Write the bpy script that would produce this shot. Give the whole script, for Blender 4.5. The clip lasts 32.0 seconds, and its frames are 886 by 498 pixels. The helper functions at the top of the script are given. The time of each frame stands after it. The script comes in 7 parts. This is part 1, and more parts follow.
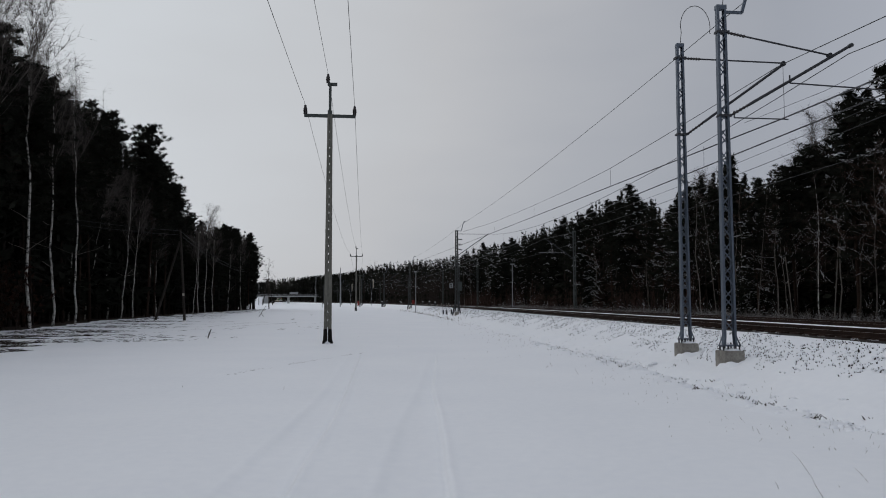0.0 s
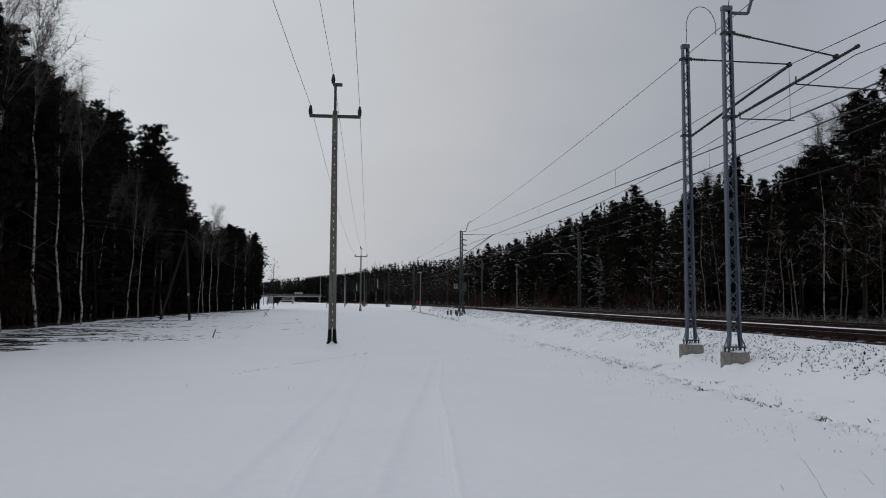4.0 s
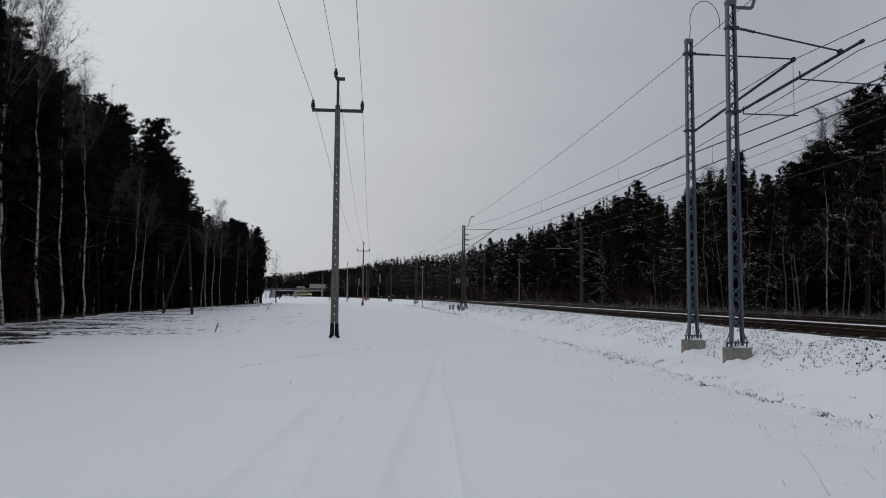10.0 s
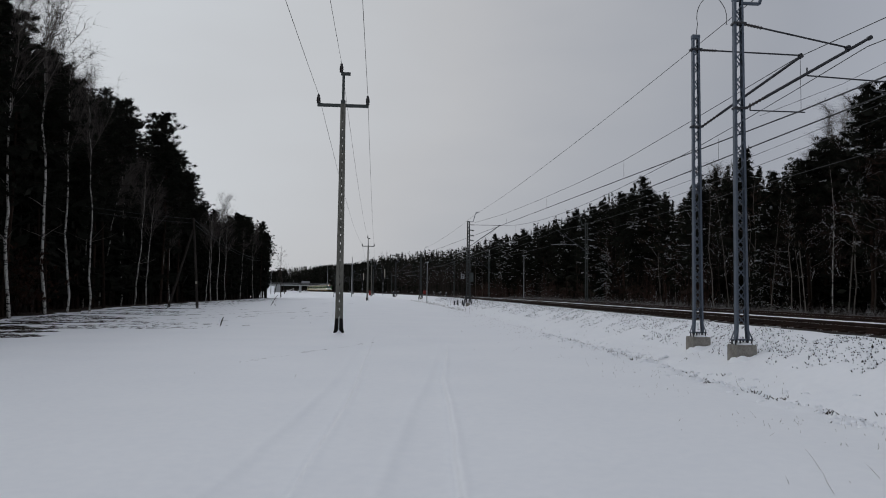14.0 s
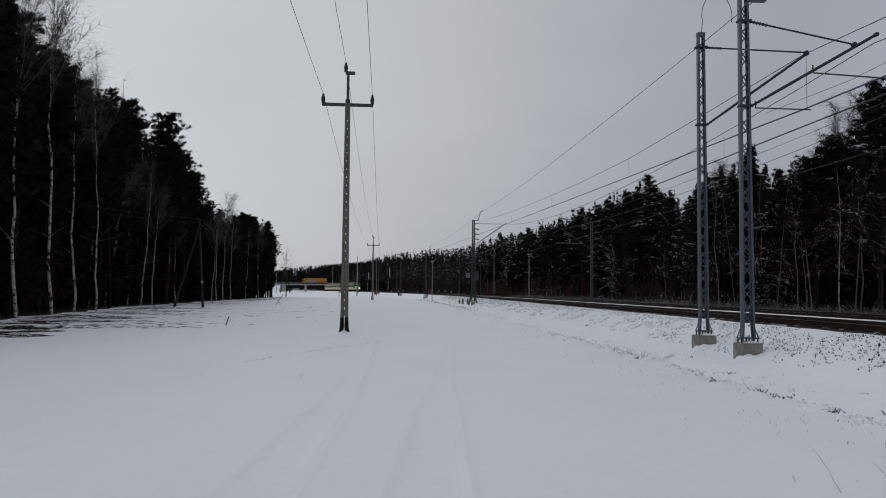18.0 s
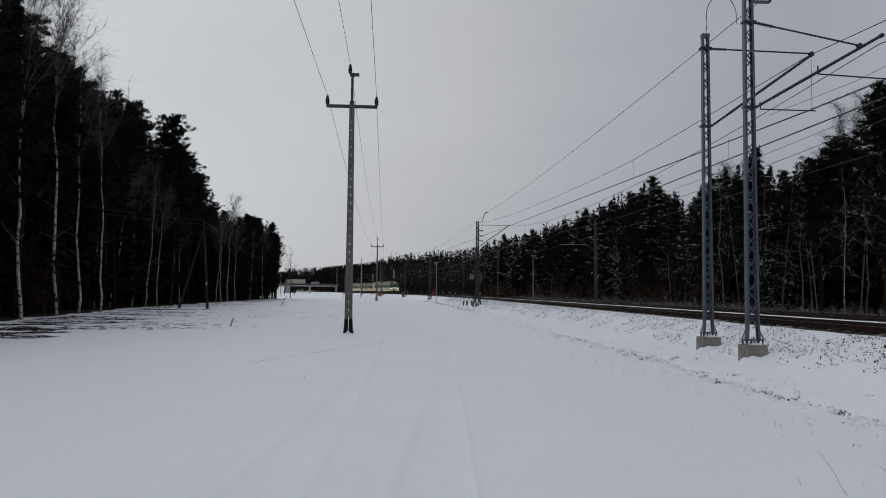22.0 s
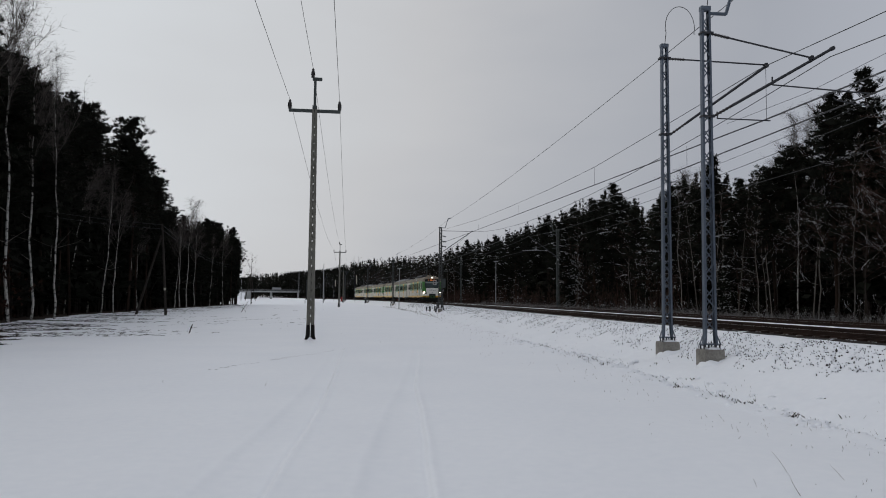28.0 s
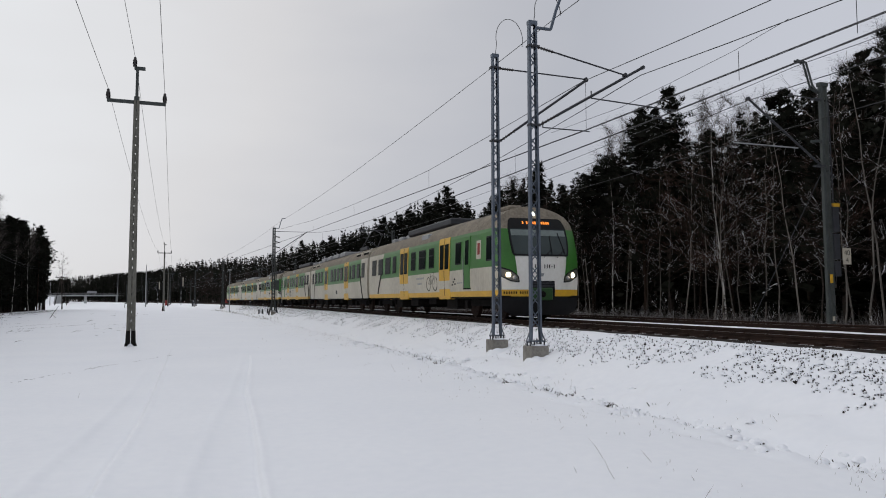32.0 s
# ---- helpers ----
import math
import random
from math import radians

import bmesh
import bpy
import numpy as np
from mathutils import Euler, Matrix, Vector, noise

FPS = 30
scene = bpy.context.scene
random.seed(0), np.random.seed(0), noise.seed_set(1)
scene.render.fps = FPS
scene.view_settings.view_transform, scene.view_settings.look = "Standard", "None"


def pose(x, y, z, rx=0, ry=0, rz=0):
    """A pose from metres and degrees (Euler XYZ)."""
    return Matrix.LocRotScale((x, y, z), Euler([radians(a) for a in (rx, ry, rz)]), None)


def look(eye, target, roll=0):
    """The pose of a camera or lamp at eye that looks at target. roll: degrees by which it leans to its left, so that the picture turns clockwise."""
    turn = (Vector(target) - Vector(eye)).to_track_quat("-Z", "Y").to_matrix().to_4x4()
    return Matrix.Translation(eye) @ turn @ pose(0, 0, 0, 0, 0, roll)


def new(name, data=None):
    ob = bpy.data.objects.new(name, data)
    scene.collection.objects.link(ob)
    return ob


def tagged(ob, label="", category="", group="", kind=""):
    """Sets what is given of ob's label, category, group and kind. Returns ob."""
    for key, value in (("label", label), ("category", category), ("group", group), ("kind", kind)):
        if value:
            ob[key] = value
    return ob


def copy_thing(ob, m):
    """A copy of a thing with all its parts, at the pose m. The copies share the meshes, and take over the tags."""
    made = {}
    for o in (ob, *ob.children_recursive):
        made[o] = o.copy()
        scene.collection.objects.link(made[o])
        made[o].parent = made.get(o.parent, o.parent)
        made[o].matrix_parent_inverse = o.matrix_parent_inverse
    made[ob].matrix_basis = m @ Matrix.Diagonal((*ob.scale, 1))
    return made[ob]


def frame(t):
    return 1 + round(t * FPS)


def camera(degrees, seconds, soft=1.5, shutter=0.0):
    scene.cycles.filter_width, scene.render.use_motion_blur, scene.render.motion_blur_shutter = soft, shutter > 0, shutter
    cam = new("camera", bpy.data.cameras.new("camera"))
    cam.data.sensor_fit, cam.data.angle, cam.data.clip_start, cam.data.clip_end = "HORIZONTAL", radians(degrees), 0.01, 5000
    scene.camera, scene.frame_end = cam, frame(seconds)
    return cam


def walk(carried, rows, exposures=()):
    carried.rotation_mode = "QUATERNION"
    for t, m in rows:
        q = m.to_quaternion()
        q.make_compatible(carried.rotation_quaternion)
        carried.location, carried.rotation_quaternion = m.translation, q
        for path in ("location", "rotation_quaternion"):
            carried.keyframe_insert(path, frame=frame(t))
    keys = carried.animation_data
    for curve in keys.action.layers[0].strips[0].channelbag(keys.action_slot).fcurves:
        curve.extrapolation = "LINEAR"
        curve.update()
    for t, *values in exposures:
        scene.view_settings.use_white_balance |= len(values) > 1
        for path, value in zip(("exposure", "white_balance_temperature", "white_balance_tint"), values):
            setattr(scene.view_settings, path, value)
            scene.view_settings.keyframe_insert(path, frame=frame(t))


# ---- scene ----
cam = camera(62.19, 32.0, soft=1.0)
EYE = 1.6


def aim(yaw, pitch, roll):
    """A camera pose from degrees to the right of +y, degrees up and roll."""
    y, p = radians(yaw), radians(pitch)
    eye = Vector((0, 0, EYE))
    return look(eye, eye + Vector((math.sin(y) * math.cos(p), math.cos(y) * math.cos(p), math.sin(p))) * 10, roll)


PATH = [
    (0, 0.01, 4.06, -0.00), (0.5, -0.08, 4.09, 0.03), (1, -0.17, 4.08, 0.06), (1.5, -0.24, 4.09, 0.09),
    (2, -0.29, 4.11, 0.12), (2.5, -0.31, 4.11, 0.15), (3, -0.33, 4.10, 0.17), (3.5, -0.34, 4.10, 0.19),
    (5.5, -0.39, 4.11, 0.19), (6, -0.41, 4.09, 0.22), (6.5, -0.41, 4.06, 0.24), (7, -0.41, 4.02, 0.26),
    (7.5, -0.39, 3.98, 0.28), (8, -0.38, 3.92, 0.29), (8.5, -0.38, 3.82, 0.29), (9, -0.41, 3.74, 0.31),
    (9.5, -0.47, 3.71, 0.33), (10, -0.53, 3.68, 0.35), (10.5, -0.59, 3.64, 0.36), (11, -0.67, 3.59, 0.39),
    (11.5, -0.73, 3.55, 0.43), (12, -0.78, 3.47, 0.48), (12.5, -0.80, 3.40, 0.55), (13, -0.82, 3.37, 0.61),
    (13.5, -0.86, 3.35, 0.64), (14, -0.90, 3.33, 0.65), (14.5, -0.93, 3.32, 0.67), (16.5, -1.09, 3.26, 0.64),
    (17, -1.14, 3.26, 0.61), (17.5, -1.21, 3.25, 0.56), (18, -1.29, 3.24, 0.51), (18.5, -1.38, 3.23, 0.49),
    (19, -1.50, 3.21, 0.50), (19.5, -1.60, 3.19, 0.52), (20, -1.66, 3.20, 0.52), (20.5, -1.68, 3.23, 0.53),
    (21, -1.68, 3.26, 0.55), (21.5, -1.67, 3.30, 0.55), (22, -1.61, 3.35, 0.54), (22.5, -1.52, 3.44, 0.52),
    (23, -1.38, 3.51, 0.51), (23.5, -1.18, 3.55, 0.51), (24, -0.95, 3.55, 0.50), (24.5, -0.69, 3.54, 0.51),
    (25, -0.41, 3.55, 0.51), (25.5, -0.11, 3.56, 0.49), (27.5, 1.00, 3.75, 0.52), (28, 1.27, 3.82, 0.49),
    (28.5, 1.56, 3.86, 0.48), (29, 1.87, 3.88, 0.47), (29.5, 2.11, 3.88, 0.47), (30, 2.26, 3.88, 0.48),
    (30.5, 2.43, 3.89, 0.49), (31, 2.71, 3.90, 0.49), (31.1, 2.84, 3.90, 0.46), (31.2, 3.10, 3.90, 0.43),
    (31.3, 3.60, 3.90, 0.39), (31.4, 4.40, 3.90, 0.36), (31.5, 5.47, 3.90, 0.33), (31.6, 6.68, 3.91, 0.23),
    (31.7, 8.30, 3.92, 0.13), (31.8, 10.02, 3.93, 0.02), (31.9, 11.90, 3.94, -0.08), (32, 14.07, 3.95, -0.18),
]
walk(cam, [(t, aim(*a)) for t, *a in PATH], exposures=[(0, -0.03, 6400, 10), (11, -0.03, 6400, 10), (14, -0.08, 6400, 10), (23, -0.09, 6400, 10), (25.5, -0.04, 6400, 10), (28, 0.06, 6480, 10), (30.8, 0.13, 6560, 10), (31.5, 0.27, 6600, 11), (32, 0.39, 6580, 11)])

# ---- world and light: a closed grey winter overcast ----
world = bpy.data.worlds.new("overcast_sky")
scene.world = world
world.use_nodes = True
wn, wl = world.node_tree.nodes, world.node_tree.links
wn.clear()
w_out = wn.new("ShaderNodeOutputWorld")
w_bg = wn.new("ShaderNodeBackground")
w_sky = wn.new("ShaderNodeTexSky")
w_sky.sky_type = "NISHITA"
w_sky.sun_disc = False
w_sky.sun_elevation = radians(22)
w_sky.sun_rotation = radians(-60)
w_grey = wn.new("ShaderNodeHueSaturation")
w_grey.inputs["Saturation"].default_value = 0.12
w_grey.inputs["Value"].default_value = 0.008
w_tc = wn.new("ShaderNodeTexCoord")
# the cloud is lighter to the left and towards the zenith, heavier to the right
w_dot = wn.new("ShaderNodeVectorMath")
w_dot.operation = "DOT_PRODUCT"
w_dot.inputs[1].default_value = (-0.85, 0.35, 0.40)
w_noise = wn.new("ShaderNodeTexNoise")
w_noise.inputs["Scale"].default_value = 2.2
w_noise.inputs["Detail"].default_value = 4.0
w_noise.inputs["Roughness"].default_value = 0.5
w_map = wn.new("ShaderNodeMapping")
w_map.inputs["Scale"].default_value = (1.0, 1.0, 3.0)
w_mix = wn.new("ShaderNodeMath")
w_mix.operation = "MULTIPLY_ADD"
w_mix.inputs[1].default_value = 0.30
w_ramp = wn.new("ShaderNodeValToRGB")
for k, (at, c) in enumerate(((0.25, (0.345, 0.365, 0.41)), (0.42, (0.41, 0.425, 0.46)), (0.62, (0.525, 0.53, 0.545)), (0.90, (0.62, 0.645, 0.67)))):
    e = w_ramp.color_ramp.elements[k] if k < 2 else w_ramp.color_ramp.elements.new(at)
    e.position, e.color = at, (*c, 1)
w_sep = wn.new("ShaderNodeSeparateXYZ")
w_zen = wn.new("ShaderNodeMapRange")
w_zen.interpolation_type = "SMOOTHSTEP"
for key, value in (("From Min", 0.42), ("From Max", 1.0), ("To Min", 1.0), ("To Max", 1.2)):
    w_zen.inputs[key].default_value = value
w_mul = wn.new("ShaderNodeVectorMath")
w_mul.operation = "SCALE"
w_add = wn.new("ShaderNodeMixRGB")
w_add.blend_type = "ADD"
w_add.inputs[0].default_value = 1.0
wl.new(w_tc.outputs["Generated"], w_map.inputs["Vector"])
wl.new(w_map.outputs["Vector"], w_noise.inputs["Vector"])
wl.new(w_tc.outputs["Generated"], w_dot.inputs[0])
wl.new(w_noise.outputs["Fac"], w_mix.inputs[0])
wl.new(w_dot.outputs["Value"], w_mix.inputs[2])
wl.new(w_mix.outputs[0], w_ramp.inputs["Fac"])
wl.new(w_tc.outputs["Generated"], w_sep.inputs[0])
wl.new(w_sep.outputs["Z"], w_zen.inputs["Value"])
wl.new(w_ramp.outputs["Color"], w_mul.inputs[0])
w_east = wn.new("ShaderNodeMapRange")
w_east.interpolation_type = "SMOOTHSTEP"
for key, value in (("From Min", 0.33), ("From Max", 0.64), ("To Min", 1.0), ("To Max", 1.22)):
    w_east.inputs[key].default_value = value
w_both = wn.new("ShaderNodeMath")
w_both.operation = "MULTIPLY"
wl.new(w_sep.outputs["X"], w_east.inputs["Value"])
wl.new(w_zen.outputs[0], w_both.inputs[0])
wl.new(w_east.outputs[0], w_both.inputs[1])
wl.new(w_both.outputs[0], w_mul.inputs["Scale"])
wl.new(w_sky.outputs["Color"], w_grey.inputs["Color"])
wl.new(w_mul.outputs[0], w_add.inputs[1])
wl.new(w_grey.outputs["Color"], w_add.inputs[2])
wl.new(w_add.outputs["Color"], w_bg.inputs["Color"])
w_bg.inputs["Strength"].default_value = 0.92
wl.new(w_bg.outputs["Background"], w_out.inputs["Surface"])

sun_data = bpy.data.lights.new("sun", "SUN")
sun_data.energy, sun_data.angle, sun_data.color = 0.22, radians(40), (1.0, 0.97, 0.93)
sun = new("sun", sun_data)
sun.matrix_basis = look((-60, 35, 50), (0, 0, 0))

# ---- materials ----


def material(name, colour, rough=0.8, metal=0.0, second=None, scale=3.0, fine=40.0, bump=0.2, spec=0.3, contrast=(0.35, 0.65), stretch=(1, 1, 1), random=0.0):
    m = bpy.data.materials.new(name)
    m.use_nodes = True
    n, l = m.node_tree.nodes, m.node_tree.links
    b = n["Principled BSDF"]
    b.inputs["Roughness"].default_value = rough
    b.inputs["Metallic"].default_value = metal
    b.inputs["Specular IOR Level"].default_value = spec
    tc, mp = n.new("ShaderNodeTexCoord"), n.new("ShaderNodeMapping")
    mp.inputs["Scale"].default_value = stretch
    l.new(tc.outputs["Object"], mp.inputs["Vector"])
    big, small = n.new("ShaderNodeTexNoise"), n.new("ShaderNodeTexNoise")
    big.inputs["Scale"].default_value, big.inputs["Detail"].default_value = scale, 5
    small.inputs["Scale"].default_value, small.inputs["Detail"].default_value = fine, 3
    l.new(mp.outputs["Vector"], big.inputs["Vector"])
    l.new(mp.outputs["Vector"], small.inputs["Vector"])
    add = n.new("ShaderNodeMath")
    add.operation = "MULTIPLY_ADD"
    add.inputs[1].default_value = 0.45
    l.new(small.outputs["Fac"], add.inputs[0])
    sub = n.new("ShaderNodeMath")
    sub.operation = "MULTIPLY"
    sub.inputs[1].default_value = 0.55
    l.new(big.outputs["Fac"], sub.inputs[0])
    l.new(sub.outputs[0], add.inputs[2])
    ramp = n.new("ShaderNodeValToRGB")
    second = second or tuple(c * 0.7 for c in colour)
    ramp.color_ramp.elements[0].position, ramp.color_ramp.elements[0].color = contrast[0], (*second, 1)
    ramp.color_ramp.elements[1].position, ramp.color_ramp.elements[1].color = contrast[1], (*colour, 1)
    l.new(add.outputs[0], ramp.inputs["Fac"])
    out = ramp.outputs["Color"]
    if random:
        info, hsv, mr = n.new("ShaderNodeObjectInfo"), n.new("ShaderNodeHueSaturation"), n.new("ShaderNodeMapRange")
        mr.inputs["To Min"].default_value, mr.inputs["To Max"].default_value = 1 - random, 1 + random
        l.new(info.outputs["Random"], mr.inputs["Value"])
        l.new(mr.outputs[0], hsv.inputs["Value"])
        l.new(out, hsv.inputs["Color"])
        out = hsv.outputs["Color"]
    l.new(out, b.inputs["Base Color"])
    if bump:
        bp = n.new("ShaderNodeBump")
        bp.inputs["Strength"].default_value = bump
        bp.inputs["Distance"].default_value = 0.02
        l.new(add.outputs[0], bp.inputs["Height"])
        l.new(bp.outputs["Normal"], b.inputs["Normal"])
    return m


def glowing(name, colour, strength):
    m = bpy.data.materials.new(name)
    m.use_nodes = True
    b = m.node_tree.nodes["Principled BSDF"]
    b.inputs["Base Color"].default_value = (*colour, 1)
    b.inputs["Emission Color"].default_value = (*colour, 1)
    b.inputs["Emission Strength"].default_value = strength
    return m


M_SNOW = material("snow", (0.87, 0.885, 0.92), 0.55, second=(0.82, 0.84, 0.885), scale=0.35, fine=7.0, bump=0.3, spec=0.25)
M_SNOWCAP = material("snow_on_things", (0.86, 0.88, 0.91), 0.6, second=(0.76, 0.78, 0.82), scale=4, fine=30, bump=0.2)
M_BALLAST = material("ballast_stone", (0.040, 0.033, 0.029), 0.95, second=(0.014, 0.012, 0.011), scale=6, fine=60, bump=0.5, spec=0.1)
M_RAIL = material("rusty_rail", (0.045, 0.026, 0.020), 0.8, 0.1, second=(0.018, 0.012, 0.010), scale=2, fine=50, bump=0.2, spec=0.15)
M_RAILTOP = material("polished_railhead", (0.42, 0.40, 0.38), 0.3, 0.9, scale=2, fine=40, bump=0.05)
M_SLEEPER = material("stained_sleeper", (0.05, 0.040, 0.034), 0.95, second=(0.02, 0.016, 0.014), scale=3, fine=40, random=0.25, spec=0.1)
M_CONCRETE = material("weathered_concrete", (0.31, 0.295, 0.265), 0.9, second=(0.14, 0.13, 0.115), scale=3, fine=30, bump=0.4)
M_POLE = material("pole_concrete", (0.19, 0.185, 0.16), 0.9, second=(0.095, 0.093, 0.08), scale=2.5, fine=25, bump=0.4, stretch=(1, 1, 0.4))
M_TAR = material("tar_coating", (0.008, 0.0078, 0.0075), 0.9, second=(0.015, 0.014, 0.013), spec=0.1, scale=4, fine=30)
M_STEEL = material("painted_grey_blue_steel", (0.125, 0.148, 0.185), 0.5, 0.35, second=(0.08, 0.098, 0.125), scale=2.0, fine=35, bump=0.1)
M_OLDSTEEL = material("weathered_green_grey_steel", (0.075, 0.085, 0.083), 0.65, 0.2, second=(0.04, 0.047, 0.045), scale=2.0, fine=30, bump=0.15)
M_GRIMYSTEEL = material("grimy_dark_mast_steel", (0.075, 0.08, 0.08), 0.7, 0.2, second=(0.04, 0.043, 0.043), scale=2.0, fine=30, bump=0.15)
M_DARKGREEN = material("dark_green_paint", (0.025, 0.075, 0.02), 0.5, second=(0.015, 0.045, 0.014), scale=2, fine=15, bump=0.05)
M_DARKSTEEL = material("dark_steel", (0.06, 0.062, 0.07), 0.6, 0.4, scale=4, fine=40, bump=0.1)
M_WIRE = material("copper_wire", (0.05, 0.05, 0.053), 0.6, 0.4, scale=4, fine=40, bump=0)
M_INSUL = material("brown_porcelain", (0.022, 0.018, 0.018), 0.25, spec=0.5, scale=4, fine=40, bump=0)
M_WOODPOLE = material("grey_wood_pole", (0.055, 0.048, 0.042), 0.9, second=(0.022, 0.019, 0.017), spec=0.06, scale=2, fine=30, stretch=(3, 3, 0.4), bump=0.4)
M_PINEBARK = material("pine_bark", (0.030, 0.019, 0.014), 0.95, second=(0.012, 0.009, 0.0075), scale=1.2, fine=12, stretch=(2, 2, 0.6), bump=0.5, random=0.35, spec=0.05)
M_DARKBARK = material("dark_bark", (0.05, 0.041, 0.036), 0.95, second=(0.03, 0.026, 0.022), scale=1.5, fine=14, stretch=(2, 2, 0.5), bump=0.5, random=0.45, spec=0.05)
M_PALEBARK = material("pale_grey_bark", (0.22, 0.20, 0.18), 0.9, second=(0.10, 0.09, 0.08), scale=1.5, fine=10, stretch=(2, 2, 0.8), bump=0.3, random=0.4, spec=0.05)
M_BIRCH = material("birch_bark", (0.42, 0.40, 0.37), 0.8, second=(0.025, 0.022, 0.02), scale=2.0, fine=8, stretch=(1.2, 1.2, 2.0), contrast=(0.43, 0.50), bump=0.2)
M_BIRCHTWIG = material("birch_twigs", (0.085, 0.072, 0.065), 0.9, second=(0.045, 0.038, 0.034), scale=3, fine=20, bump=0)
M_TWIG = material("bare_twigs", (0.055, 0.041, 0.036), 0.9, second=(0.025, 0.019, 0.017), scale=3, fine=20, bump=0, spec=0.05)
M_BROWNTWIG = material("red_brown_twigs", (0.095, 0.060, 0.048), 0.9, second=(0.04, 0.024, 0.02), scale=3, fine=20, bump=0, spec=0.05)
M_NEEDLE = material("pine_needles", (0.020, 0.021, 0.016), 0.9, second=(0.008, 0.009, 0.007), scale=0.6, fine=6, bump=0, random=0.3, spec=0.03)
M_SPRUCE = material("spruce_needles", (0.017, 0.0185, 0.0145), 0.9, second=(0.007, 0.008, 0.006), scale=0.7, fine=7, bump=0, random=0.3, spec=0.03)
M_DRYLEAF = material("withered_brown_leaves", (0.04, 0.019, 0.012), 0.85, second=(0.016, 0.009, 0.007), scale=1, fine=8, bump=0, spec=0.05)
M_LITTER = material("forest_litter", (0.05, 0.038, 0.03), 0.95, second=(0.02, 0.016, 0.013), scale=2, fine=18, bump=0.3, spec=0.05)
M_GRASS = material("dry_grass", (0.15, 0.11, 0.07), 0.9, second=(0.06, 0.045, 0.032), scale=4, fine=20, bump=0)
M_WHITE = material("white_paint", (0.50, 0.465, 0.38), 0.45, second=(0.36, 0.325, 0.26), scale=0.8, fine=9, bump=0.03, spec=0.45, contrast=(0.34, 0.62), stretch=(1, 1, 0.5))
# the cab face's white, paler than that of the sides
M_FACEWHITE = material("paler_white_paint", (0.76, 0.75, 0.71), 0.4, second=(0.66, 0.64, 0.58), scale=0.9, fine=9, bump=0.02, spec=0.45)
M_GREEN = material("green_paint", (0.036, 0.165, 0.020), 0.4, second=(0.028, 0.120, 0.018), scale=1.2, fine=14, bump=0.03, spec=0.45)
M_YELLOW = material("yellow_paint", (0.66, 0.38, 0.02), 0.45, second=(0.50, 0.28, 0.025), scale=1.5, fine=14, bump=0.03, spec=0.45)
M_ROOF = material("dusty_beige_roof", (0.26, 0.225, 0.175), 0.85, second=(0.13, 0.112, 0.09), scale=1.5, fine=12, bump=0.05)
M_UNDER = material("grimy_underframe", (0.020, 0.018, 0.017), 0.9, second=(0.009, 0.008, 0.008), scale=3, fine=20, spec=0.06)
M_BLACK = material("black_rubber", (0.012, 0.012, 0.013), 0.6, scale=3, fine=20, bump=0.05, spec=0.15)
M_GLASS = material("dark_window_glass", (0.010, 0.014, 0.013), 0.12, second=(0.007, 0.01, 0.009), scale=1, fine=3, bump=0, spec=0.13)
M_GLASS.node_tree.nodes["Principled BSDF"].inputs["IOR"].default_value = 1.1
M_WINDSHIELD = material("tinted_windshield", (0.035, 0.05, 0.05), 0.08, second=(0.028, 0.04, 0.04), scale=1, fine=3, bump=0, spec=0.35)
M_ORANGE = material("orange_tarpaulin", (0.60, 0.26, 0.03), 0.6, scale=1, fine=10, bump=0.05)
M_RED = material("red_paint", (0.26, 0.03, 0.025), 0.6, scale=2, fine=15, bump=0.05)
M_BRIDGE = material("bridge_concrete", (0.42, 0.43, 0.42), 0.85, second=(0.30, 0.31, 0.31), scale=0.4, fine=6, bump=0.1)
M_GREY = material("grey_sheet_metal", (0.33, 0.34, 0.35), 0.55, 0.3, scale=2, fine=20, bump=0.05)
M_HEADLIGHT = glowing("headlight_lens", (1.0, 0.80, 0.52), 45.0)
M_SPOT = glowing("top_light_lens", (1.0, 0.9, 0.78), 40.0)
M_DISPLAY = glowing("amber_display_digits", (1.0, 0.27, 0.03), 0.8)
M_TEXT = material("black_lettering", (0.02, 0.02, 0.02), 0.6, scale=4, fine=20, bump=0)

# ---- mesh tools ----


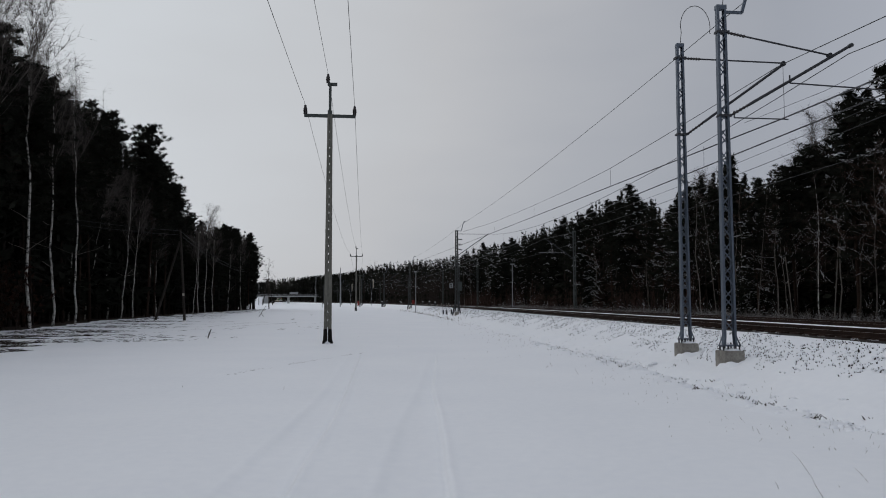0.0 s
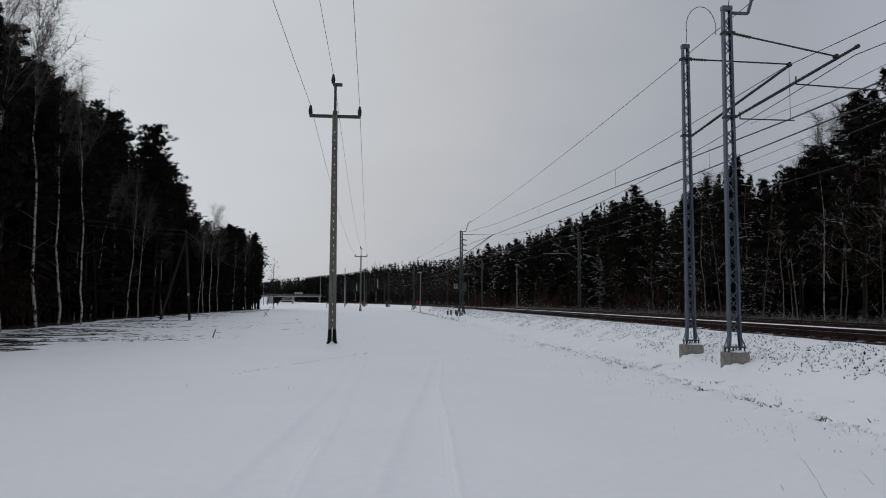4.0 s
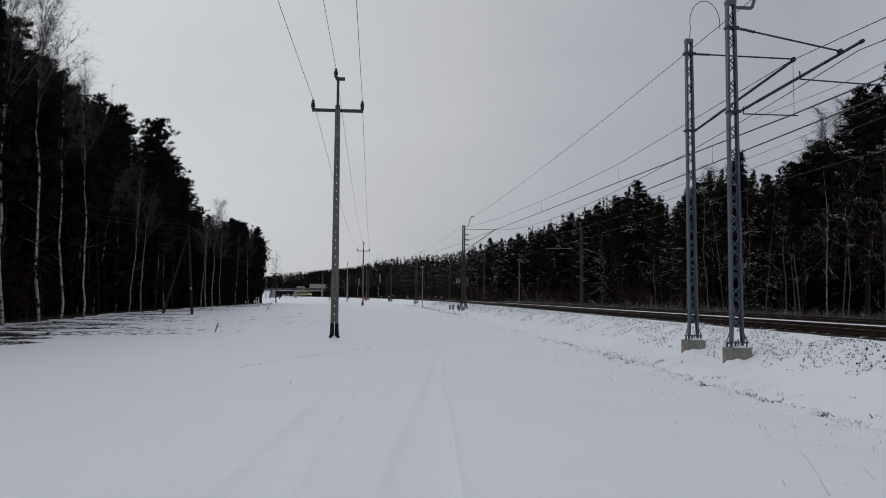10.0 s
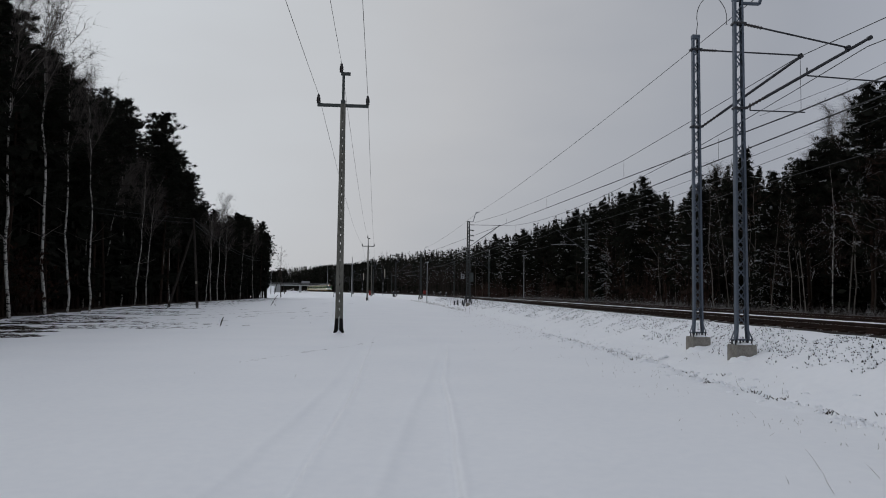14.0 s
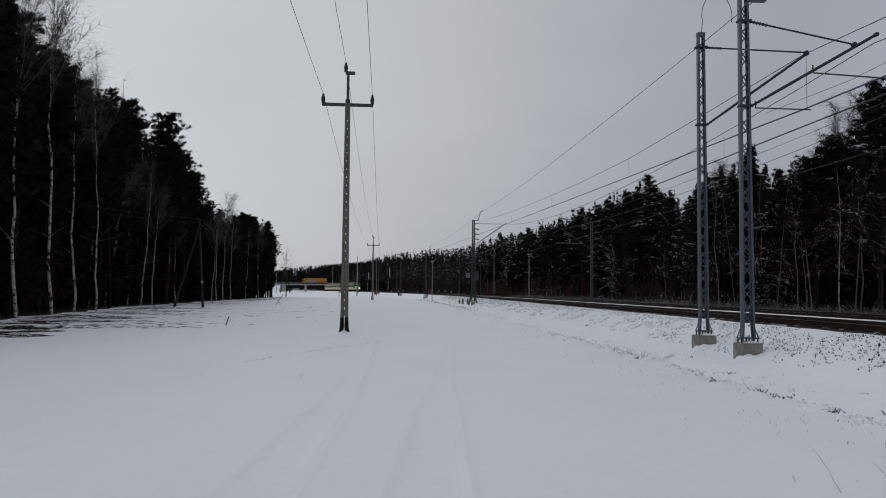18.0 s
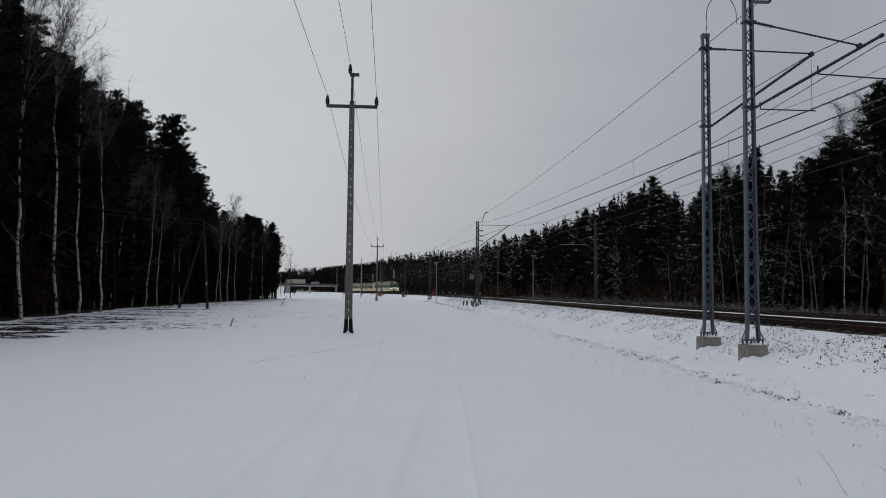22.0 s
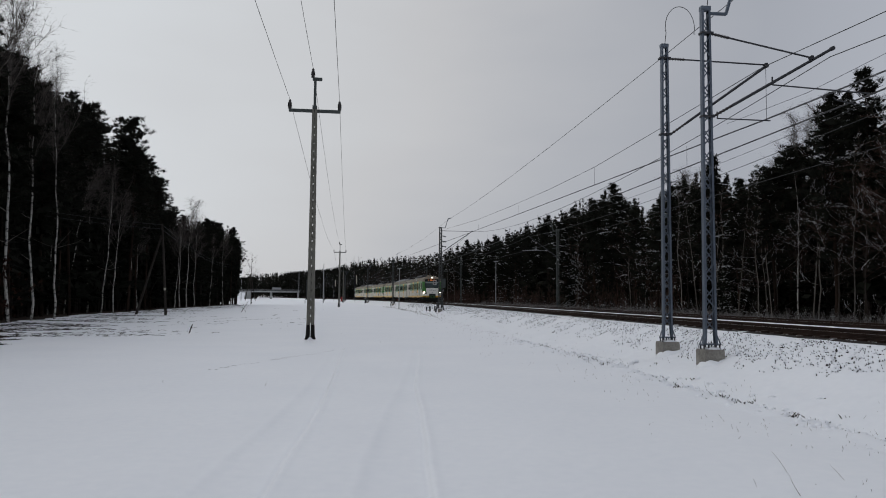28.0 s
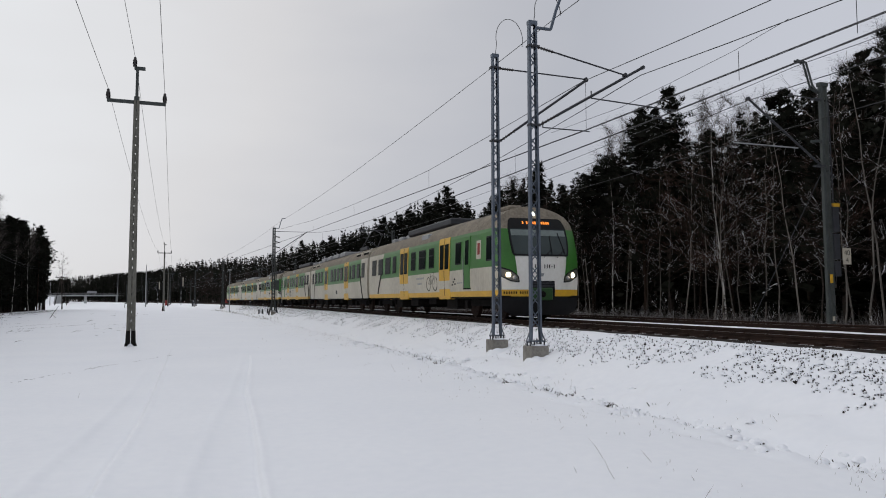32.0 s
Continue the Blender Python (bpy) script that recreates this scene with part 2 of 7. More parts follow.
class Shape:
    """Gathers vertices and faces of one mesh."""

    def __init__(self):
        self.v, self.f = [], []

    def box(self, x0, y0, z0, x1, y1, z1, m=None):
        b = len(self.v)
        pts = [(x, y, z) for x in (x0, x1) for y in (y0, y1) for z in (z0, z1)]
        self.v += [tuple(m @ Vector(p)) for p in pts] if m else pts
        self.f += [tuple(b + i for i in q) for q in ((0, 1, 3, 2), (4, 6, 7, 5), (0, 4, 5, 1), (2, 3, 7, 6), (0, 2, 6, 4), (1, 5, 7, 3))]
        return self

    def bar(self, a, c, w, h=None, up=(0, 0, 1)):
        """A square bar from a to c."""
        a, c, h = Vector(a), Vector(c), h or w
        d = c - a
        if d.length < 1e-5:
            return self
        z = d.normalized()
        up = Vector(up)
        if abs(z.dot(up)) > 0.97:
            up = Vector((1, 0, 0))
        x = z.cross(up).normalized()
        y = x.cross(z)
        m = Matrix((x, y, z)).transposed().to_4x4()
        m.translation = a
        return self.box(-w / 2, -h / 2, 0, w / 2, h / 2, d.length, m)

    def tube(self, pts, radii, sides=6, cap=True):
        pts = [Vector(p) for p in pts]
        if not hasattr(radii, "__len__"):
            radii = [radii] * len(pts)
        b = len(self.v)
        x = None
        for i, p in enumerate(pts):
            d = (pts[min(i + 1, len(pts) - 1)] - pts[max(i - 1, 0)]).normalized()
            if x is None:
                x = d.orthogonal().normalized()
            x = (x - d * x.dot(d)).normalized()
            y = d.cross(x)
            for k in range(sides):
                a = 2 * math.pi * k / sides
                self.v.append(tuple(p + (x * math.cos(a) + y * math.sin(a)) * radii[i]))
        for i in range(len(pts) - 1):
            for k in range(sides):
                q, r = b + i * sides + k, b + i * sides + (k + 1) % sides
                self.f.append((q, r, r + sides, q + sides))
        if cap:
            self.f.append(tuple(b + k for k in reversed(range(sides))))
            self.f.append(tuple(b + (len(pts) - 1) * sides + k for k in range(sides)))
        return self

    def lathe(self, base, axis, rows, sides=10):
        """Rings of (distance along axis, radius)."""
        axis = Vector(axis).normalized()
        return self.tube([Vector(base) + axis * (d + 1e-4 * i) for i, (d, r) in enumerate(rows)], [r for d, r in rows], sides)

    def tri(self, a, b, c):
        n = len(self.v)
        self.v += [tuple(a), tuple(b), tuple(c)]
        self.f.append((n, n + 1, n + 2))
        return self

    def grid(self, rows):
        b, w = len(self.v), len(rows[0])
        for r in rows:
            self.v += [tuple(p) for p in r]
        for i in range(len(rows) - 1):
            for k in range(w - 1):
                q = b + i * w + k
                self.f.append((q, q + 1, q + w + 1, q + w))
        return self

    def mesh(self, name, mats, smooth=False, bevel=0.0):
        me = bpy.data.meshes.new(name)
        me.from_pydata(self.v, [], self.f)
        for m in (mats if isinstance(mats, (list, tuple)) else [mats]):
            me.materials.append(m)
        if bevel:
            bm = bmesh.new()
            bm.from_mesh(me)
            bmesh.ops.remove_doubles(bm, verts=bm.verts, dist=1e-5)
            sharp = [e for e in bm.edges if len(e.link_faces) == 2 and e.calc_face_angle(0) > 0.6]
            bmesh.ops.bevel(bm, geom=sharp, offset=bevel, segments=1, affect="EDGES")
            bm.to_mesh(me)
            bm.free()
        if smooth:
            me.polygons.foreach_set("use_smooth", [True] * len(me.polygons))
        return me


def part(name, shape, mat, parent=None, label="", smooth=False, bevel=0.0):
    me = shape if isinstance(shape, bpy.types.Mesh) else shape.mesh(name, mat, smooth, bevel)
    ob = new(name, me)
    if parent:
        ob.parent = parent
    if label:
        tagged(ob, label)
    return ob


def thing(name, m, label, category, group="", kind=""):
    ob = new(name)
    ob.empty_display_size = 0.3
    ob.matrix_basis = m
    return tagged(ob, label, category, group, kind)


def solo(name, shape, mat, label, category, group="", kind="", smooth=False, bevel=0.0, m=None):
    ob = part(name, shape, mat, None, "", smooth, bevel)
    if m:
        ob.matrix_basis = m
    return tagged(ob, label, category, group, kind)


# ---- the line of the railway: straight, a wide left-hand bend, straight ----
HEAD, BEND_AT, BEND_R, BEND, OFFSET = radians(4.85), 52.0, 1200.0, radians(11.3), 10.8
D0, N0 = Vector((-math.sin(HEAD), math.cos(HEAD))), Vector((math.cos(HEAD), math.sin(HEAD)))
BEND_L = BEND_R * BEND
CENTRE = N0 * (OFFSET - BEND_R) + D0 * BEND_AT
RAIL_Z, BED_Z = 0.95, 0.80


def heading(s):
    return HEAD + min(max((s - BEND_AT) / BEND_R, 0), BEND)


def along(s, u=0.0, z=0.0):
    """The point s metres along the near track and u metres to the right of its centre, seen in the way of the camera."""
    if s <= BEND_AT:
        q = N0 * (OFFSET + u) + D0 * s
    else:
        h = heading(s)
        n = Vector((math.cos(h), math.sin(h)))
        q = CENTRE + n * (BEND_R + u) + Vector((-n.y, n.x)) * max(s - BEND_AT - BEND_L, 0)
    return Vector((q.x, q.y, z))


def beside(x, y):
    """s and u of a place."""
    p = Vector((x, y))
    rel = p - N0 * OFFSET
    s = rel.dot(D0)
    if s <= BEND_AT:
        return s, rel.dot(N0)
    v = p - CENTRE
    a = math.atan2(v.dot(D0), v.dot(N0))
    if a <= BEND:
        return BEND_AT + a * BEND_R, v.length - BEND_R
    h = HEAD + BEND
    n, d = Vector((math.cos(h), math.sin(h))), Vector((-math.sin(h), math.cos(h)))
    rel = p - CENTRE - n * BEND_R
    return BEND_AT + BEND_L + rel.dot(d), rel.dot(n)


PROFILE_U = [-900, -60, -30, -4.9, -4.35, -3.9, -3.45, -1.7, -1.2, 1.2, 1.5, 1.9, 2.2, 2.45, 3.0, 5.2, 5.7, 7.0, 8.5, 12, 40, 900]
PROFILE_Z = [0.5, 0.25, 0, 0, -0.12, 0.03, 0.16, 0.80, 0.81, 0.81, 0.82, 0.905, 0.908, 0.85, 0.81, 0.81, 0.80, 0.42, 0.40, 0.55, 0.7, 1.2]


RUT_Y = (5, 6.1, 10.3, 13.5, 20, 26)


def ground_z(x, y, su=None):
    s, u = su or beside(x, y)
    z = float(np.interp(u, PROFILE_U, PROFILE_Z))
    if u < -3.6 or u > 6.5:
        z += 0.05 * noise.noise((x * 0.16, y * 0.16, 0.3)) + 0.02 * noise.noise((x * 0.7, y * 0.7, 5.0))
        if u < -40:
            z += 0.25 * noise.noise((x * 0.03, y * 0.03, 2.0))
    else:
        z += 0.03 * noise.noise((x * 1.1, y * 1.1, 7.0)) * (1 if -3.6 < u < -1.7 else 0.25)
        if -3.4 < u < -1.6:
            z += 0.028 * noise.noise((x * 3.6, y * 3.6, 11.0))
    if -5.3 < u < -3.5:
        z += 0.07 * noise.noise((x * 1.5, y * 1.5, 9.0)) - 0.03 + 0.13 * abs(noise.noise((x * 2.4, y * 2.4, 4.0)))
    if 3 < y < 30 and -3.4 < x < 0.5:
        # two pressed wheel tracks under fresh snow: a soft edge towards the wood, a crisp one towards the railway
        fade = min(1, max(0, (29 - y) / 14))
        for left, right in (((-1.98, -1.89, -1.95, -2.1, -2.6, -3.1), (-1.27, -1.31, -1.5, -1.76, -2.3, -2.8)), ((-0.57, -0.56, -0.52, -0.42, -0.37, -0.42), (0.09, 0.06, -0.06, -0.2, -0.19, -0.3))):
            a, b = float(np.interp(y, RUT_Y, left)), float(np.interp(y, RUT_Y, right)) + 0.012 * noise.noise((1.0, y * 0.9, 0))
            inside = 1 / (1 + math.exp(-(x - a) / 0.07)) / (1 + math.exp(min(40, (x - b) / 0.011)))
            z += fade * (-0.030 * inside - 0.024 * math.exp(-((x - b + 0.01) / 0.02) ** 2) + 0.014 * math.exp(-((x - b - 0.05) / 0.05) ** 2) + 0.010 * math.exp(-((x - a + 0.03) / 0.07) ** 2))
    return z


def spread(*stretches):
    """Values from stretches of (start, end, step)."""
    out = []
    for a, b, d in stretches:
        n = max(1, round((b - a) / d))
        out += [a + (b - a) * i / n for i in range(n)]
    return out + [stretches[-1][1]]


GS = spread((-400, -60, 40), (-60, -6, 4), (-6, 4, 0.5), (4, 26, 0.16), (26, 60, 0.5), (60, 140, 2), (140, 400, 8), (400, 1000, 30), (1000, 3600, 200))
GU = spread((-900, -160, 60), (-160, -60, 6), (-60, -30, 1.5), (-30, -18, 0.6), (-18, -12.4, 0.11), (-12.4, -9.1, 0.022), (-9.1, -5.2, 0.11), (-5.2, -1.2, 0.13), (-1.2, 1.3, 0.4), (1.3, 3.1, 0.12), (3.1, 6.0, 0.4), (6.0, 14, 0.5), (14, 60, 4), (60, 900, 60))
gshape = Shape()
rows = []
for s in GS:
    row = []
    for u in GU:
        p = along(s, u)
        row.append((p.x, p.y, ground_z(p.x, p.y, (s, u))))
    rows.append(row)
gshape.grid(rows)
ground = solo("ground", gshape, M_SNOW, "snow-covered field with faint wheel ruts and a ballast bank", "ground", kind="structure", smooth=True)

# ---- the two tracks ----
TRACK_U = (0.0, 4.0)
RAIL_OUT = [(-0.07, 0), (-0.07, 0.02), (-0.015, 0.035), (-0.015, 0.105), (-0.036, 0.115), (-0.036, 0.15), (0.036, 0.15), (0.036, 0.115), (0.015, 0.105), (0.015, 0.035), (0.07, 0.02), (0.07, 0)]
RS = spread((-70, 60, 5), (60, 320, 8), (320, 900, 40))
sleeper_shape = Shape().box(-1.3, -0.13, -0.14, 1.3, 0.13, 0.0)
sleeper_mesh = sleeper_shape.mesh("sleeper", M_SLEEPER, bevel=0.015)
clip_shape = Shape()
for gx in (-0.75, 0.75):
    for side in (-1, 1):
        clip_shape.box(gx + side * 0.12 - 0.06, -0.09, 0, gx + side * 0.12 + 0.06, 0.09, 0.06)
clip_mesh = clip_shape.mesh("rail_fastening", M_RAIL)
for k, tu in enumerate(TRACK_U):
    track = thing("railway_track", pose(0, 0, 0), "rusty railway track on snow-filled sleepers and ballast", "railway track", group="railway tracks", kind="structure")
    for side in (-0.7535, 0.7535):
        sh = Shape()
        sh.grid([[along(s, tu + side + a, RAIL_Z - 0.15 + b) for a, b in RAIL_OUT] for s in RS])
        rail = part("rail", sh, M_RAIL, track)
        top = Shape().grid([[along(s, tu + side + a, RAIL_Z + 0.001) for a in (-0.026, 0.026)] for s in RS])
        part("rail_head", top, M_RAILTOP, rail, "polished running surface")
    n = 150 if k == 0 else 130
    for i in range(n):
        s = -6 + i * 0.6 + (0 if k == 0 else 4)
        p = along(s, tu, RAIL_Z - 0.15)
        ob = part("sleeper", sleeper_mesh, None, track)
        ob.matrix_basis = pose(p.x, p.y, p.z, 0, 0, math.degrees(heading(s)))
        cl = part("rail_fastening", clip_mesh, None, ob)
    rest = Shape()
    s = -6 + n * 0.6
    while s < 330:
        p = along(s, tu, RAIL_Z - 0.15)
        m = pose(p.x, p.y, p.z, 0, 0, math.degrees(heading(s)))
        rest.box(-1.3, -0.13, -0.14, 1.3, 0.13, 0.0, m)
        for gx in (-0.75, 0.75):
            rest.box(gx - 0.2, -0.09, 0, gx + 0.2, 0.09, 0.05, m)
        s += 0.6
    tagged(part("sleepers_farther_off", rest, M_SLEEPER, track), kind="stuff")
    # the bed between and beside the rails is bare where trains sweep it
    bed = Shape()
    for a, b in (((-1.62, -0.66), (-0.62, 0.62), (0.66, 1.42)) if k == 0 else ((-1.05, -0.84), (-0.62, 0.62), (0.84, 1.5))):
        bed.grid([[along(s, tu + a + (b - a) * j / 4, 0.795 + 0.018 * (1 if 0 < j < 4 else -2)) for j in range(5)] for s in RS])
    part("bare_ballast", bed, M_BALLAST, track, "dark stone ballast swept bare of snow")


# ---- overhead line masts ----
def insulator(sh, a, b, r=0.043, n=6):
    """A ribbed insulator between two points."""
    a, b = Vector(a), Vector(b)
    length = (b - a).length
    rows = [(0, 0.025)]
    for i in range(n):
        d = length * (i + 0.5) / n
        rows += [(d - length * 0.3 / n, 0.025), (d, r), (d + length * 0.2 / n, 0.025)]
    rows.append((length, 0.025))
    sh.lathe(a, b - a, rows, 8)


def lattice(m, base_z, top_z, wide, deep, name, label, block=0.56, near=False, mat=None):
    """A lattice mast of two channels with zigzag lacing, on a concrete block."""
    mat = mat or M_STEEL
    mast = thing(name, m, label, "catenary mast", group="lattice masts beside the railway")
    if block:
        h = base_z - 0.12
        blk = Shape()
        b2 = block / 2
        rows_ = [(-0.6, 1.0), (h - 0.05, 0.99), (h - 0.012, 0.97), (h, 0.92)]
        for (z0, k0), (z1, k1) in zip(rows_, rows_[1:]):
            q0 = [(-b2 * k0, -b2 * k0, z0), (b2 * k0, -b2 * k0, z0), (b2 * k0, b2 * k0, z0), (-b2 * k0, b2 * k0, z0)]
            q1 = [(x / k0 * k1, y / k0 * k1, z1) for x, y, z in q0]
            n = len(blk.v)
            blk.v += q0 + q1
            blk.f += [(n + i, n + (i + 1) % 4, n + 4 + (i + 1) % 4, n + 4 + i) for i in range(4)]
        n = len(blk.v)
        blk.f.append((n - 4, n - 3, n - 2, n - 1))
        part("foundation", blk, M_CONCRETE, mast, "weathered concrete foundation block")
        cap = Shape().lathe((0.03, 0, h - 0.03), (0, 0, 1), [(0, b2 * 0.85), (0.05, b2 * 0.8), (0.075, b2 * 0.4), (0.08, 0.02)], 10)
        part("snow_cap", cap, M_SNOWCAP, mast, "lump of snow", smooth=True)
        if near:
            drift = Shape()
            rings = []
            for q, hh in ((2.2, -0.40), (1.65, -0.10), (1.3, -0.01), (1.1, 0.035), (0.85, 0.045)):
                rings.append([(b2 * q * math.cos(a) + 0.03, b2 * q * math.sin(a) - 0.12, hh + (0.05 * noise.noise((math.cos(a) * 2, math.sin(a) * 2, q + wide * 9)) if hh > 0 else 0)) for a in [math.pi * 2 * i / 20 for i in range(21)]])
            drift.grid(rings)
            part("snow_drift", drift, M_SNOW, mast, "snow banked against the block", smooth=True)
    for cx in (-1, 1):
        ch = Shape()
        for (z0, w0), (z1, w1) in (((base_z, wide * 1.1), (base_z + 0.2, wide)), ((base_z + 0.2, wide), (top_z, wide * 0.72))):
            x0, x1 = cx * w0 / 2, cx * w1 / 2
            ch.bar((x0, 0, z0), (x1, 0, z1), 0.012, deep, up=(0, 1, 0))
            for cy in (-1, 1):
                ch.bar((x0 - cx * 0.02, cy * deep / 2, z0), (x1 - cx * 0.02, cy * deep / 2, z1), 0.042 if near else 0.10, 0.01, up=(0, 1, 0))
        part("channel_leg", ch, mat, mast)
    for cy in (-1, 1):
        z, flip, step = base_z + 0.25, cy, wide * 0.95
        zig = []
        while z < top_z - step:
            k0 = 1 - 0.28 * (z - base_z) / (top_z - base_z)
            a = Vector((-flip * wide * k0 * 0.42, cy * (deep / 2 + 0.008), z))
            b = Vector((flip * wide * k0 * 0.42, cy * (deep / 2 + 0.008), z + step))
            if near:
                part("lacing_bar", Shape().bar(a, b, 0.024, 0.007, up=(0, 1, 0)), mat, mast)
            zig.append(a)
            z, flip = z + step, -flip
        if not near:
            part("lacing", Shape().tube(zig, 0.034, 4), mat, mast, "zigzag lacing bars")
    foot = Shape()
    w = wide * 0.78
    foot.box(-w, -deep * 0.9, base_z - 0.03, w, deep * 0.9, base_z)
    for cx in (-1, 1):
        for cy in (-1, 1):
            foot.bar((cx * w * 0.55, cy * deep * 0.6, base_z + 0.2), (cx * w * 0.95, cy * deep * 0.6, base_z), 0.05, 0.012)
    part("base_plate", foot, mat, mast, bevel=0.004)
    for cx in (-0.85, -0.35, 0.35, 0.85):
        for cy in (-0.7, 0.7):
            part("anchor_bolt", Shape().lathe((cx * w, cy * deep, base_z - 0.16), (0, 0, 1), [(0, 0.018), (0.12, 0.018), (0.13, 0.03), (0.16, 0.03)], 6), M_DARKSTEEL, mast)
    part("head_cap", Shape().box(-wide * 0.43, -deep * 0.56, top_z - 0.1, wide * 0.43, deep * 0.56, top_z, None), mat, mast, bevel=0.006)
    return mast


def horn(mast, x, z, reach, rise, side=1):
    """The bent bracket on a mast's head that carries the earth wire."""
    sh = Shape()
    pts = [(x, 0, z), (x + side * reach * 0.45, 0, z), (x + side * reach * 0.62, 0, z + rise * 0.55), (x + side * reach * 0.8, 0, z + rise), (x + side * reach * 1.2, 0, z + rise * 1.04)]
    for a, b in zip(pts, pts[1:]):
        sh.bar(a, b, 0.06, 0.05, up=(0, 1, 0))
    return part("earth_wire_bracket", sh, M_STEEL, mast)


def cantilever(mast, x0, tie_z, tie_to, low_z, tip, steady=None, drop=None):
    """Tie rod and raking tube with insulators, and a steady arm. Points in the mast's own x and z."""
    tie = Shape()
    a, b = Vector((x0 + 0.42, 0, tie_z + (tie_to[1] - tie_z) * 0.42 / (tie_to[0] - x0))), Vector((tie_to[0], 0, tie_to[1]))
    tie.tube([a, b], 0.021, 8)
    tp = part("tie_rod", tie, M_DARKSTEEL, mast)
    ins = Shape()
    insulator(ins, (x0, 0, tie_z), a)
    part("insulator", ins, M_INSUL, tp, "ribbed brown insulator")
    rk = Shape()
    k = 0.45 / (tip[0] - x0)
    a, b = Vector((x0 + 0.45, 0, low_z + (tip[1] - low_z) * k)), Vector((tip[0], 0, tip[1]))
    rk.tube([a, b], 0.034, 8)
    rp = part("raking_tube", rk, M_DARKSTEEL, mast)
    ins = Shape()
    insulator(ins, (x0, 0, low_z), a)
    part("insulator", ins, M_INSUL, rp, "ribbed brown insulator")
    for q in (tie_to, tip):
        part("pivot_joint", Shape().lathe((q[0], -0.05, q[1]), (0, 1, 0), [(0, 0.05), (0.1, 0.05)], 8), M_DARKSTEEL, mast)
    for q in (tie_z, low_z):
        part("bracket", Shape().box(x0 - 0.27, -0.085, q - 0.022, x0 + 0.02, 0.085, q + 0.022), M_DARKSTEEL, mast)
    if steady:
        st = Shape()
        st.tube([(steady[0][0], 0, steady[0][1]), (steady[1][0], 0, steady[1][1])], 0.017, 7)
        st.tube([(steady[0][0], 0, steady[0][1]), (steady[0][0], 0, steady[0][1] + 0.18)], 0.017, 6)
        sp = part("steady_arm", st, M_DARKSTEEL, mast)
        if not drop:
            part("steady_clamp", Shape().tube([(steady[1][0] - 0.9, 0, steady[1][1] - 0.12), (steady[1][0] - 0.82, 0, steady[1][1] - 0.19), (steady[1][0], 0, steady[1][1] - 0.30)], 0.014, 6), M_DARKSTEEL, sp)
    if drop:
        part("dropper", Shape().tube([(drop[0], 0, drop[1]), (drop[0], 0, drop[2])], 0.006, 5), M_WIRE, mast)


def mast_pose(s, u):
    p = along(s, u)
    return pose(p.x, p.y, ground_z(p.x, p.y), 0, 0, math.degrees(heading(s)))


def jumper(mast, x, z, x1, z1, r):
    pts = []
    for i in range(15):
        a = math.pi * (1.15 - 1.3 * i / 14)
        pts.append((x + r + r * math.cos(a) + (x1 - x - 2 * r) * i / 14, 0, z + r * 1.6 + r * 1.5 * math.sin(a)))
    part("jumper_wire", Shape().tube([(x, 0, z), *pts, (x1, 0, z1)], 0.009, 5), M_WIRE, mast)


NEAR_U = -3.2
LABEL_MAST = "grey-blue lattice steel mast on a concrete block beside the track"
m_a = mast_pose(15.55, NEAR_U)
za = m_a.translation.z
mast_a = lattice(m_a, 0.65 - za, 8.25 - za, 0.27, 0.12, "catenary_mast", LABEL_MAST + ", taller", block=0.45, near=True)
cantilever(mast_a, 0.14, 7.63 - za, (2.54, 7.18 - za), 5.72 - za, (3.06, 7.42 - za), ((1.58, 6.51 - za), (3.95, 6.40 - za)))
horn(mast_a, 0.1, 8.10 - za, 0.88, 0.90)
jumper(mast_a, 0.05, 8.25 - za, 0.78, 8.6 - za, 0.24)
m_b = mast_pose(18.0, NEAR_U + 0.07)
zb = m_b.translation.z
mast_b = lattice(m_b, 0.67 - zb, 8.24 - zb, 0.235, 0.11, "catenary_mast", LABEL_MAST + ", slimmer", block=0.45, near=True)
cantilever(mast_b, 0.13, 7.86 - zb, (2.78, 7.81 - zb), 5.86 - zb, (2.80, 7.78 - zb), ((1.42, 6.33 - zb), (2.88, 6.32 - zb)), (2.78, 7.8 - zb, 6.33 - zb))
jumper(mast_b, 0.02, 8.24 - zb, 0.85, 8.55 - zb, 0.33)
NEAR_S = [71.7, 129.5, 179.0, 232.0, 285.0, 340.0]
